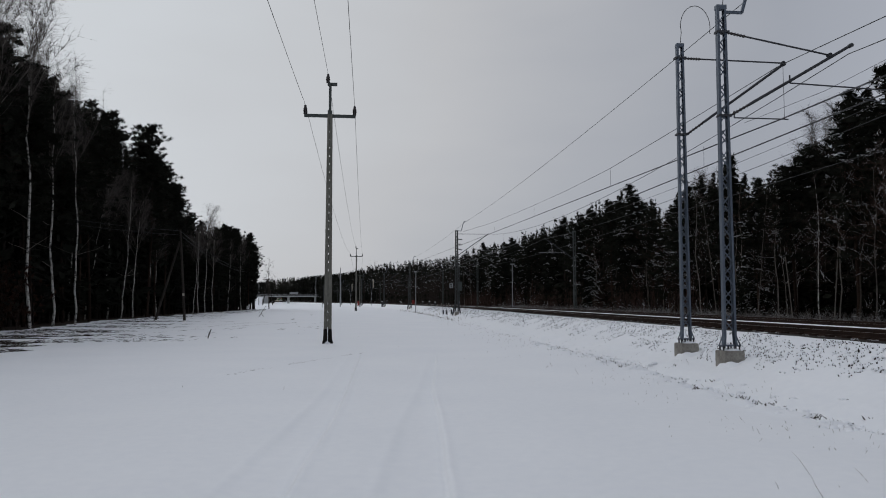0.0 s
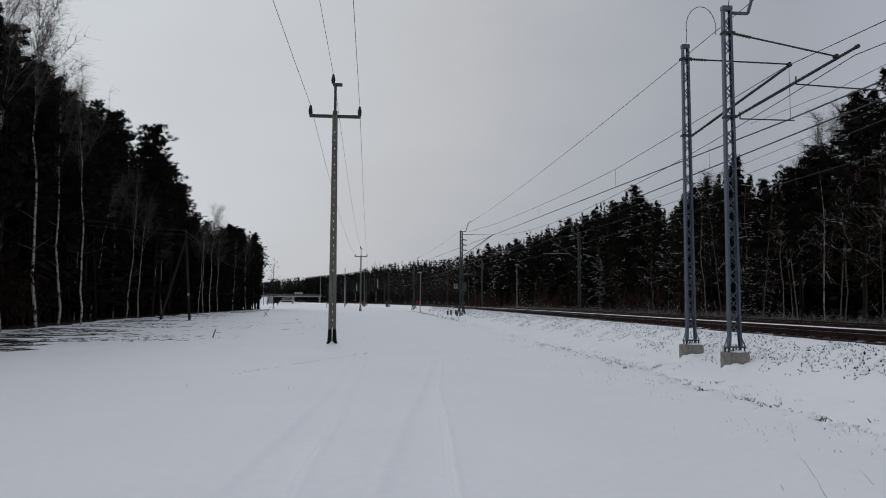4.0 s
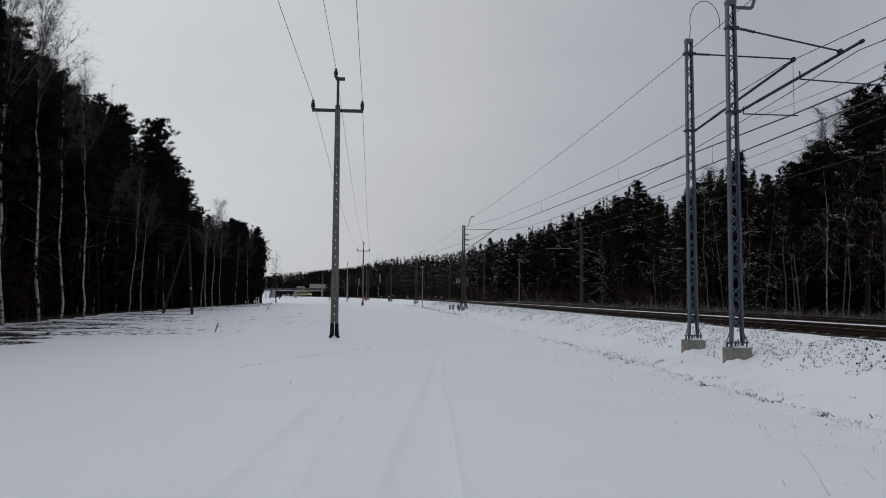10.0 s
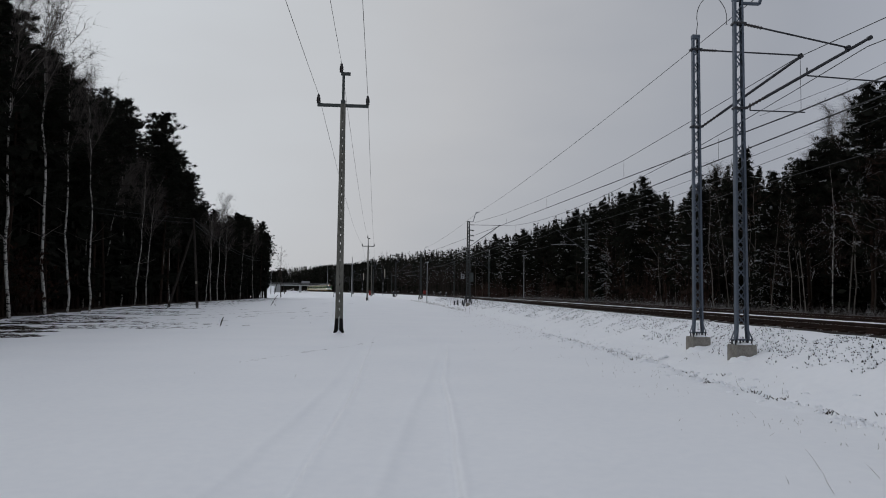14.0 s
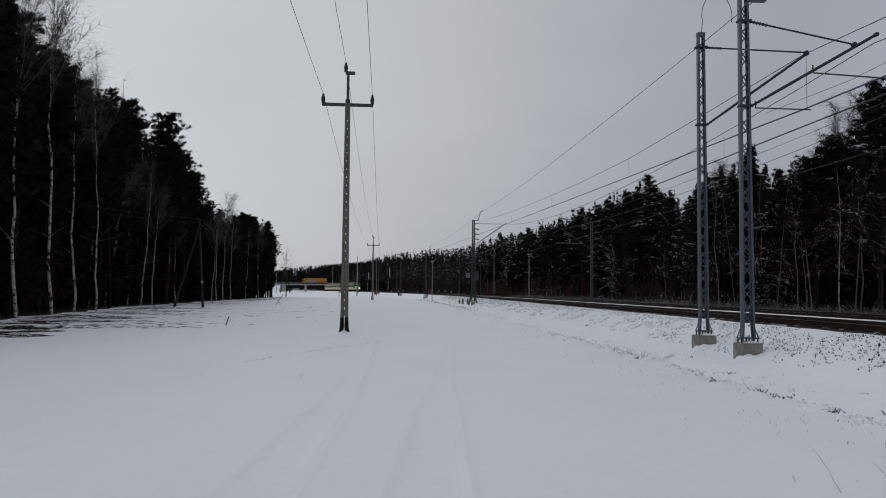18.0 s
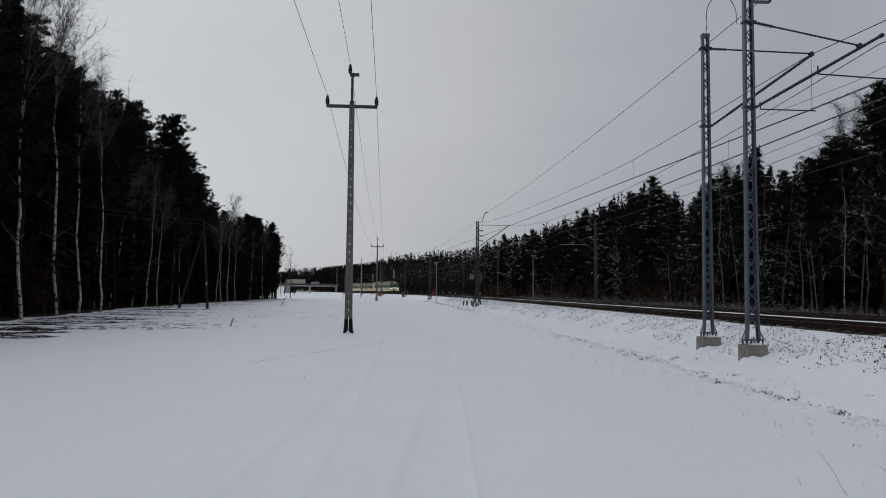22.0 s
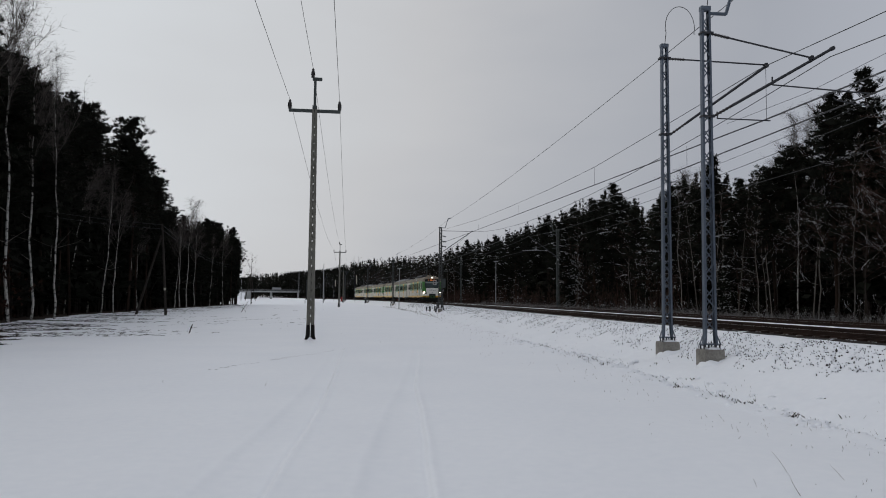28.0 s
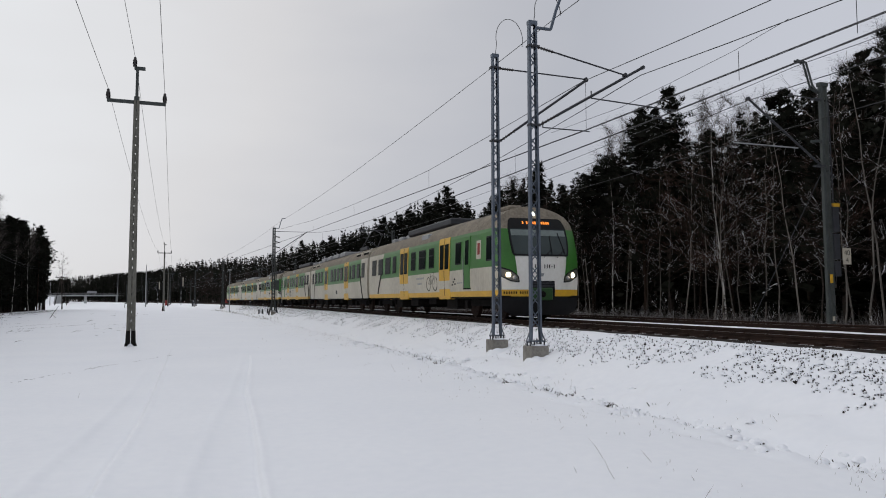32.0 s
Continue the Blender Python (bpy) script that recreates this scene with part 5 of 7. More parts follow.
def pad_snow(white, p, r, n):
    """Broken snow lying on a cushion of needles."""
    for _ in range(n * 2):
        c = Vector(p) + Vector((rng.gauss(0, 0.45) * r, rng.gauss(0, 0.45) * r, r * rng.uniform(0.15, 0.55)))
        stroke(white, c, (rng.uniform(-1, 1), rng.uniform(-1, 1), rng.uniform(-0.8, 0.5)), rng.uniform(0.10, 0.36), rng.uniform(0.025, 0.07))


def pine(h, crown_from, spread_, snow, small=34, big=3, wide=0.045, gap=0.62, arms=4.6, peaked=0.55):
    """A Scots pine: bare stem, whorls of boughs that carry cushions of needles, a ragged pointed or rounded head."""
    trunk, crown, white = Shape(), Shape(), Shape()
    stem = bent((0, 0, -0.3), (rng.uniform(-0.5, 0.5), rng.uniform(-0.5, 0.5), h * 0.97), 0.09, 8)
    trunk.tube(stem, [0.15 - 0.13 * i / 8 for i in range(9)], 6)

    def at(z):
        k = min(max(z / (h * 0.97), 0), 0.999) * 8
        i = int(k)
        return stem[i].lerp(stem[i + 1], k - i)
    z = h * crown_from
    while z < h * 0.975:
        k = (z - h * crown_from) / (h * (1 - crown_from))
        full = spread_ * min(1, 0.55 + 1.6 * k) * max(0.10, 1 - k ** (1 / peaked) * 0.95)
        turn = rng.uniform(0, 6.283)
        n = max(3, int(arms * rng.uniform(0.7, 1.25)))
        for i in range(n):
            if rng.random() < 0.14 * (1.2 - k):
                continue
            a = turn + 6.283 * i / n + rng.uniform(-0.35, 0.35)
            reach = full * rng.uniform(0.55, 1.2)
            base = at(z + rng.uniform(-0.3, 0.3))
            tip = base + Vector((math.cos(a) * reach, math.sin(a) * reach, reach * (0.02 + 0.40 * k + rng.uniform(-0.08, 0.18))))
            trunk.tube(bent(base, tip, 0.06 * reach, 2), [0.042 * (1.1 - 0.6 * k), 0.026, 0.008], 3, False)
            pad(crown, base.lerp(tip, rng.uniform(0.2, 0.55)) + rvec(0.15), min(0.7, 0.38 * reach + 0.12), small // 3, 3, wide)
            snowy = rng.random() < snow
            for j in range(1 + int(reach * 1.7)):
                q = 1 - 0.34 * j * rng.uniform(0.7, 1.2) if reach > 0.8 else rng.uniform(0.5, 1)
                if q < 0.18:
                    break
                c = base.lerp(tip, q) + Vector((rng.uniform(-0.2, 0.2) * reach, rng.uniform(-0.2, 0.2) * reach, rng.uniform(-0.22, 0.26)))
                r = rng.uniform(0.26, 0.52) * (1.1 - 0.40 * k)
                pad(crown, c, r, small, big, wide, core=0.6)
                if snowy:
                    pad_snow(white, c, r, rng.randint(3, 8))
        z += gap * rng.uniform(0.8, 1.25) * (1.15 - 0.55 * k)
    for i in range(8):
        z = h * rng.uniform(0.18, crown_from)
        a = rng.uniform(0, 6.283)
        trunk.tube([at(z), at(z) + Vector((math.cos(a), math.sin(a), rng.uniform(-0.3, 0.2))) * rng.uniform(0.4, 1.3)], [0.02, 0.006], 3, False)
    for i in range(4):
        pad(crown, stem[-1] + Vector((rng.uniform(-0.16, 0.16), rng.uniform(-0.16, 0.16), rng.uniform(-0.3, 0.15))), 0.2, small, 2, wide, 0.34)
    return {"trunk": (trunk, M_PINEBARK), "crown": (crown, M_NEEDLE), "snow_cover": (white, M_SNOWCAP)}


def spruce(h, snow):
    trunk, crown, white = Shape(), Shape(), Shape()
    trunk.tube([(0, 0, -0.3), (0.05, 0, h * 0.5), (0, 0.03, h)], [0.13, 0.08, 0.015], 6)
    z = h * 0.06
    while z < h * 0.98:
        k = z / h
        reach = (1 - k) ** 0.85 * h * 0.19 + 0.12
        for i in range(7):
            a = rng.uniform(0, 6.283)
            r = reach * rng.uniform(0.6, 1.15)
            if rng.random() < 0.10:
                continue
            tip = Vector((math.cos(a) * r, math.sin(a) * r, z - r * rng.uniform(0.1, 0.4)))
            base = Vector((0, 0, z))
            d = (tip - base).normalized()
            n = 2 + int(r * 2.6)
            snowy = rng.random() < snow
            for j in range(n):
                q = (j + 0.7) / n
                c = base.lerp(tip, q) + Vector((0, 0, 0.12 * math.sin(q * 3)))
                tuft(crown, c + rvec(0.08), d * 0.9, 9, 0.42, 0.06)
                tuft(crown, c, d * 0.6, 2, 0.5, 0.3)
                if snowy:
                    for _ in range(2):
                        stroke(white, c + Vector((0, 0, 0.14)) + rvec(0.16), d + rvec(0.5), rng.uniform(0.15, 0.5), rng.uniform(0.04, 0.10))
        z += 0.28 + 0.25 * (1 - k)
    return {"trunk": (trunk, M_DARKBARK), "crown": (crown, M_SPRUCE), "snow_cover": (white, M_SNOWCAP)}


def twigs(sh, base, d, length, depth, r, white=None, count=4, droop=0.12):
    """A branch with side branches; its last twigs are slivers. white: takes the snow along it."""
    tip = base + d * length
    if depth == 0:
        side = d.cross(rvec()).normalized() * r
        sh.tri(base - side, base + side, tip)
        return
    pts = bent(base, tip, 0.06 * length, 3)
    sh.tube(pts, [r, r * 0.8, r * 0.6, r * 0.3], 3, False)
    if white is not None:
        for a, b in zip(pts, pts[1:]):
            e = (b - a)
            side = Vector((-e.y, e.x, 0))
            if side.length < 1e-4 or rng.random() < 0.2:
                continue
            side = side.normalized() * (r * 0.8 + 0.003)
            up = Vector((0, 0, r + 0.006))
            white.tri(a - side + up, b + up, a + side + up)
    for i in range(count):
        q = rng.uniform(0.2, 1.0)
        p = pts[0].lerp(pts[-1], q)
        dd = (d + rvec(0.75) + Vector((0, 0, droop))).normalized()
        twigs(sh, p, dd, length * rng.uniform(0.35, 0.6), depth - 1, r * 0.62, white, count, droop)


def bare_tree(h, bark, snow, depth=2, limbs=16, first=0.4, count=4, flat=0.55, thick=0.075, sway=0.07, limb=0.018, reach=0.26, rise=(0.2, 0.95), fine_mat=None):
    trunk, crown, white = Shape(), Shape(), Shape()
    lean = rng.uniform(-0.09, 0.09) * h
    stem = bent((0, 0, -0.3), (lean, rng.uniform(-0.03, 0.03) * h, h), sway, 10)
    trunk.tube(stem, [thick * (1 - 0.88 * i / 10) for i in range(11)], 6)
    for i in range(limbs):
        k = first + (0.97 - first) * (i + rng.random()) / limbs
        j = min(int(k * 10), 9)
        base = stem[j].lerp(stem[j + 1], k * 10 - j)
        a = rng.uniform(0, 6.283)
        d = Vector((math.cos(a) * flat, math.sin(a) * flat, rng.uniform(*rise))).normalized()
        length = h * reach * (1.2 - k) * rng.uniform(0.6, 1.4)
        twigs(crown, base, d, length, depth, limb, white if rng.random() < snow else None, count)
    return {"trunk": (trunk, bark), "crown": (crown, fine_mat or M_TWIG), "snow_cover": (white, M_SNOWCAP)}


def spray(sh, p, d, n, length):
    """Fine end twigs, rising and then bowing outward."""
    for _ in range(n):
        e = (d + rvec(0.65) + Vector((0, 0, 0.25))).normalized() * length * rng.uniform(0.6, 1.2)
        q = p + d * rng.uniform(0, 0.5)
        mid = q + e * 0.55
        tip = mid + Vector((e.x, e.y, e.z * 0.4 - 0.12 * length)) * 0.55
        side = e.cross(rvec()).normalized() * 0.0075
        sh.tri(q - side, q + side, mid)
        sh.tri(mid - side * 0.7, mid + side * 0.7, tip)


def birch(h, first, limbs, thick):
    """A birch: slim swaying white stem, steep limbs and an airy fan of fine twigs."""
    trunk, crown, boughs = Shape(), Shape(), Shape()
    lean = rng.uniform(-0.012, 0.012) * h
    stem = bent((0, 0, -0.3), (lean, rng.uniform(-0.02, 0.02) * h, h * 0.93), 0.16, 12)
    trunk.tube(stem, [thick * (1 - 0.9 * i / 12) for i in range(13)], 7)
    for i in range(limbs):
        k = first + (0.98 - first) * (i + rng.random()) / limbs
        j = min(int(k * 12), 11)
        base = stem[j].lerp(stem[j + 1], k * 12 - j)
        a = rng.uniform(0, 6.283)
        d = Vector((math.cos(a) * 0.5, math.sin(a) * 0.5, rng.uniform(0.7, 1.15))).normalized()
        length = h * 0.21 * (1.25 - k) / (1.25 - first) * rng.uniform(0.7, 1.35) + 0.6
        pts = bent(base, base + d * length, 0.05 * length, 4)
        r = 0.006 + 0.028 * (1.05 - k)
        boughs.tube(pts, [r, r * 0.8, r * 0.6, r * 0.45, r * 0.25], 4, False)
        for q in range(int(5 + length * 2.2)):
            f = rng.uniform(0.18, 1.0)
            p = pts[int(f * 3.99)].lerp(pts[int(f * 3.99) + 1], f * 3.99 % 1)
            e = (d + rvec(0.7) + Vector((0, 0, 0.3))).normalized()
            el = length * rng.uniform(0.22, 0.42) * (1.15 - 0.5 * f)
            cp = bent(p, p + e * el, 0.05 * el, 2)
            crown.tube(cp, [0.010, 0.008, 0.004], 3, False)
            for c in cp:
                spray(crown, c, e * 0.4, 5, 0.55 + 0.02 * h)
    # a few dead boughs low on the stem
    for i in range(4):
        k = rng.uniform(0.25, first)
        base = stem[int(k * 12)]
        a = rng.uniform(0, 6.283)
        d = Vector((math.cos(a), math.sin(a), rng.uniform(0.2, 0.9))).normalized()
        boughs.tube(bent(base, base + d * rng.uniform(0.6, 2.0), 0.08, 3), [0.022, 0.016, 0.011, 0.005], 4, False)
    return {"trunk": (trunk, M_BIRCH), "branchwork": (boughs, M_PALEBARK), "crown": (crown, M_BIRCHTWIG)}


def bush(h, n, leaf=False):
    stems, white = Shape(), Shape()
    for i in range(n):
        a, k = rng.uniform(0, 6.283), rng.uniform(0.2, 1.2)
        base = Vector((rng.uniform(-0.7, 0.7), rng.uniform(-0.7, 0.7), -0.1))
        d = Vector((math.cos(a) * k * 0.7, math.sin(a) * k * 0.7, 1)).normalized()
        twigs(stems, base, d, h * rng.uniform(0.5, 1.0), 3, 0.007, None if leaf or rng.random() < 0.5 else white, 3)
        if leaf:
            for j in range(14):
                tuft(white, base + d * h * rng.uniform(0.2, 0.95) + rvec(0.3), (0, 0, 0.2), 4, 0.16, 0.12)
    return {"branchwork": (stems, M_TWIG), "leaves" if leaf else "snow_cover": (white, M_DRYLEAF if leaf else M_SNOWCAP)}


def thicket(h, n):
    """A clump of slim brown saplings."""
    stems, fine = Shape(), Shape()
    for i in range(n):
        base = Vector((rng.gauss(0, 0.6), rng.gauss(0, 0.6), -0.1))
        d = Vector((rng.uniform(-0.25, 0.25), rng.uniform(-0.25, 0.25), 1)).normalized()
        length = h * rng.uniform(0.5, 1.0)
        stems.tube(bent(base, base + d * length, 0.05, 4), [0.018, 0.015, 0.012, 0.008, 0.004], 4, False)
        for j in range(9):
            p = base + d * length * rng.uniform(0.25, 0.98)
            a = rng.uniform(0, 6.283)
            twigs(fine, p, Vector((math.cos(a) * 0.7, math.sin(a) * 0.7, 0.7)).normalized(), length * 0.2 * rng.uniform(0.5, 1.2), 2, 0.005, None, 3)
    return {"stemwork": (stems, M_BROWNTWIG), "brushwood": (fine, M_BROWNTWIG)}


def far_tree(h, wide, pointed, snow=13, mat=2):
    """A plain far conifer, for woods that stay far off."""
    trunk, crown, white = Shape(), Shape(), Shape()
    trunk.tube([(0, 0, -0.5), (0, 0, h * 0.9)], [0.16, 0.04], 4, False)
    for i in range(46):
        k = rng.random() ** 0.8
        prof = (1.02 - k) ** 0.85 if pointed else math.sin(math.pi * (0.16 + 0.82 * k)) ** 0.6 * (1.05 - 0.35 * k)
        r = wide * prof * rng.uniform(0.1, 1)
        a = rng.uniform(0, 6.283)
        c = Vector((math.cos(a) * r, math.sin(a) * r, h * (0.05 + 0.92 * k)))
        pad(crown, c, (0.8 - 0.4 * k) * (1 if snow else 1.35), 2, mat, 0.2, 0.55)
        if i < snow:
            stroke(white, c + Vector((0, 0, 0.25)), (rng.uniform(-1, 1), rng.uniform(-1, 1), 0), rng.uniform(0.25, 0.6), rng.uniform(0.05, 0.11))
    pad(crown, (0, 0, h * 0.98), 0.2, 6, 1, 0.12, 0.6)
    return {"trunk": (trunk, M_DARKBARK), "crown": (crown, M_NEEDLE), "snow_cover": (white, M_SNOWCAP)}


LABELS = {
    "pine": "tall Scots pine with bare trunk and dark tufted crown",
    "snowy_pine": "dark pine with snow dusted on its tufts",
    "spruce": "dark spruce with snow on drooping branches",
    "birch": "leafless birch with white mottled bark",
    "bare": "thin leafless tree with snow along its twigs",
    "bush": "leafless bush dusted with snow",
    "thicket": "clump of leafless reddish-brown saplings",
    "brown": "leafless tree with a fine brown crown of twigs",
    "lite_bare": "thin leafless tree with snow along its twigs",
    "leafbush": "bush with withered rust-brown leaves",
}
KINDS = {
    "pine": [(pine(20, 0.42, 2.6, 0.0, peaked=0.35), 20), (pine(20, 0.50, 2.9, 0.0, peaked=0.28), 20), (pine(20, 0.36, 2.3, 0.0, peaked=0.45), 20), (pine(20, 0.46, 2.5, 0.0, peaked=0.32), 20)],
    "lite_pine": [(pine(20, 0.35, 2.7, 0.03, 5, 3, 0.14, 1.0, 3.6), 20), (pine(20, 0.3, 2.4, 0.06, 5, 3, 0.14, 1.0, 3.6, 0.7), 20)],
    "snowy_pine": [(pine(14, 0.32, 2.2, 0.20, peaked=0.5), 14), (pine(14, 0.22, 2.1, 0.45, peaked=0.65), 14), (pine(14, 0.40, 2.4, 0.03, peaked=0.38), 14), (pine(14, 0.36, 2.3, 0.04, peaked=0.42), 14)],
    "spruce": [(spruce(12, 0.06), 12), (spruce(12, 0.5), 12), (spruce(12, 0.02), 12)],
    "birch": [(birch(16, 0.55, 15, 0.09), 16), (birch(16, 0.58, 14, 0.085), 16), (birch(16, 0.5, 13, 0.08), 16), (birch(16, 0.62, 11, 0.075), 16)],
    "bare": [(bare_tree(10, M_PALEBARK, 0.55, 3, 18, 0.22, 4, 1.0, 0.042, 0.08, 0.011, 0.22, (0.0, 0.6)), 10), (bare_tree(10, M_BIRCH, 0.35, 3, 16, 0.35, 4, 0.6, 0.045, 0.1, 0.011, 0.2), 10), (bare_tree(10, M_PALEBARK, 0.85, 3, 20, 0.18, 4, 1.25, 0.042, 0.12, 0.011, 0.24, (-0.1, 0.5)), 10), (bare_tree(10, M_DARKBARK, 0.2, 3, 14, 0.4, 4, 0.6, 0.06, 0.09, 0.012, 0.22), 10)],
    "thicket": [(thicket(4.0, 9), 4.0), (thicket(4.0, 12), 4.0), (thicket(4.0, 7), 4.0)],
    "brown": [(bare_tree(10, M_PALEBARK, 0.3, 3, 22, 0.28, 4, 0.7, 0.042, 0.1, 0.011, 0.22, (0.1, 0.8), M_BROWNTWIG), 10), (bare_tree(10, M_DARKBARK, 0.45, 3, 22, 0.22, 4, 0.9, 0.04, 0.09, 0.011, 0.24, (0.0, 0.7), M_BROWNTWIG), 10)],
    "lite_bare": [(bare_tree(10, M_DARKBARK, 0.3, 2, 15, 0.22, 4, 1.0, 0.055, 0.08, 0.014, 0.24), 10), (bare_tree(10, M_DARKBARK, 0.2, 2, 14, 0.35, 4, 0.7, 0.06, 0.1, 0.014, 0.22), 10)],
    "bush": [(bush(1.5, 10), 1.5), (bush(2.0, 11), 2.0)],
    "leafbush": [(bush(2.5, 9, True), 2.5)],
}
FARKINDS = [(far_tree(15, 2.2, False), 15), (far_tree(15, 1.9, True), 15), (far_tree(15, 2.6, False), 15), (far_tree(15, 2.2, True), 15)]
DARKKINDS = [(far_tree(15, 2.2, False, 0), 15), (far_tree(15, 1.8, True, 0), 15), (far_tree(15, 2.6, False, 0), 15)]
MESHES = {}
for kind, variants in KINDS.items():
    for i, (parts, h) in enumerate(variants):
        MESHES[kind, i] = [(name, sh.mesh(name, mat)) for name, (sh, mat) in parts.items() if sh.f]


def plant(kind, i, x, y, h, turn, lean=0.0, group="", label=""):
    i = i % len(KINDS[kind])
    k = h / KINDS[kind][i][1]
    wide = k ** 0.75
    tree = new("bush" if "bush" in kind else "sapling_clump" if kind == "thicket" else ("birch_tree" if kind == "birch" else "pine_tree" if "pine" in kind else "spruce_tree" if kind == "spruce" else "bare_tree"))
    tree.matrix_basis = pose(x, y, ground_z(x, y), lean, 0, turn) @ Matrix.Diagonal((wide, wide, k, 1))
    tagged(tree, label or LABELS[kind], "bush" if "bush" in kind else "tree", group)
    for name, me in MESHES[kind, i]:
        ob = part(name, me, None, tree)
        if name in ("snow_cover", "leaves", "stemwork", "brushwood", "branchwork"):
            tagged(ob, kind="stuff")
    return tree


def woods(name, items, label):
    """Many trees in one mesh: (parts, scale x, scale z, x, y, z, turn)."""
    mats, verts, tris, idx = [], [], [], []
    cache = {}
    count = 0
    for parts, sx, sz, x, y, z, turn in items:
        c, s = math.cos(turn), math.sin(turn)
        for pname, (sh, mat) in parts.items():
            if not sh.f:
                continue
            if id(sh) not in cache:
                t = []
                for f in sh.f:
                    for j in range(1, len(f) - 1):
                        t.append((f[0], f[j], f[j + 1]))
                cache[id(sh)] = (np.array(sh.v, dtype=np.float32), np.array(t, dtype=np.int32))
            v, t = cache[id(sh)]
            if mat not in mats:
                mats.append(mat)
            w = np.empty_like(v)
            w[:, 0] = (v[:, 0] * c - v[:, 1] * s) * sx + x
            w[:, 1] = (v[:, 0] * s + v[:, 1] * c) * sx + y
            w[:, 2] = v[:, 2] * sz + z
            verts.append(w)
            tris.append(t + count)
            idx.append(np.full(len(t), mats.index(mat), dtype=np.int32))
            count += len(v)
    v, t, m = np.concatenate(verts), np.concatenate(tris), np.concatenate(idx)
    me = bpy.data.meshes.new(name)
    me.vertices.add(len(v))
    me.vertices.foreach_set("co", v.ravel())
    me.loops.add(len(t) * 3)
    me.loops.foreach_set("vertex_index", t.ravel())
    me.polygons.add(len(t))
    me.polygons.foreach_set("loop_start", np.arange(0, len(t) * 3, 3, dtype=np.int32))
    me.polygons.foreach_set("material_index", m)
    for mat in mats:
        me.materials.append(mat)
    me.update()
    ob = new(name, me)
    return tagged(ob, label, "woods", kind="stuff")


def bearing(x, y):
    return math.degrees(math.atan2(x, y)), math.hypot(x, y)


LEFT_AZ = [-60, -33, -31.7, -30.7, -29.7, -29.1, -27.9, -27.3, -26.4, -25.6, -24.7, -23.2, -22.0, -21.5, -20.1, -19.9, -18.7, -17.9, -16.5, -14.9, -14.3, -13.6]
LEFT_EL = [22, 20, 19.5, 17.7, 16.6, 16.6, 15.5, 14.3, 14.2, 14.0, 14.7, 13.8, 12.3, 10.6, 9.3, 7.3, 6.3, 5.7, 5.9, 5.8, 4.3, 3.5]
RIGHT_AZ = [-8, -6.5, -3.7, -0.2, 3.3, 6, 9, 11.6, 14.6, 16.9, 18.8, 21.6, 23.5, 25.3, 26.8, 28.9, 30.5, 31.2, 33, 35.7, 38.3, 41, 44.3, 46, 70]
RIGHT_EL = [2.0, 2.5, 3.0, 3.2, 4.2, 5.1, 6.2, 7.3, 8.6, 7.7, 9.0, 10.4, 8.6, 9.6, 11.0, 12.5, 14.8, 15.2, 12.5, 13.0, 14.5, 14.5, 15.8, 18, 20]


def skyline(x, y, right):
    az, d = bearing(x, y)
    return 1.6 + d * math.tan(radians(float(np.interp(az, RIGHT_AZ if right else LEFT_AZ, RIGHT_EL if right else LEFT_EL))))


# the edge of the left-hand wood
LEFT_LINE = [(-14, 8), (-22, 37), (-26.5, 60), (-30.6, 95), (-35.5, 145)]


def left_edge(k):
    """A point on the wood's edge, and the way into the wood."""
    k *= len(LEFT_LINE) - 1
    i = min(int(k), len(LEFT_LINE) - 2)
    a, b = Vector(LEFT_LINE[i]), Vector(LEFT_LINE[i + 1])
    d = (b - a).normalized()
    return a.lerp(b, k - i), Vector((-d.y, d.x))


# dark litter sheets added under both woods, to stop snow bounce lighting the trunks
floor_l = Shape()
rows = []
for i in range(61):
    e, w = left_edge(i / 60)
    row = []
    for j, q in enumerate((0, 1, 3, 6, 12, 25, 60)):
        p = e + w * (q + 0.6 + 0.9 * noise.noise((e.x * 0.4, e.y * 0.4, j)) * (1 if j < 2 else 0))
        row.append((p.x, p.y, ground_z(p.x, p.y) + 0.03 + (0.05 * noise.noise((p.x, p.y, 1.0)) if j else -0.04)))
    rows.append(row)
floor_l.grid(rows)
solo("forest_floor", floor_l, M_LITTER, "dark needle litter under the pines", "forest floor", kind="structure", smooth=True)
floor_r = Shape()
rows = []
for s_ in spread((-60, 60, 2), (60, 520, 10)):
    row = []
    for j, q in enumerate((10.6, 11.5, 13, 17, 25, 45, 90)):
        p = along(s_, q + (0.9 * noise.noise((s_ * 0.35, j, 3.0)) if j < 2 else 0))
        row.append((p.x, p.y, ground_z(p.x, p.y) + 0.03 + (0.05 * noise.noise((p.x, p.y, 1.0)) if j else -0.04)))
    rows.append(row)
floor_r.grid(rows)
solo("forest_floor", floor_r, M_LITTER, "dark litter and twigs under the trees beyond the tracks", "forest floor", kind="structure", smooth=True)

def at_bearing(az, line, lo, hi, falling):
    """The place on a line at which a bearing meets it."""
    for _ in range(40):
        mid = (lo + hi) / 2
        q = line(mid)
        lo, hi = (mid, hi) if (bearing(q.x, q.y)[0] > az) == falling else (lo, mid)
    return line(lo)


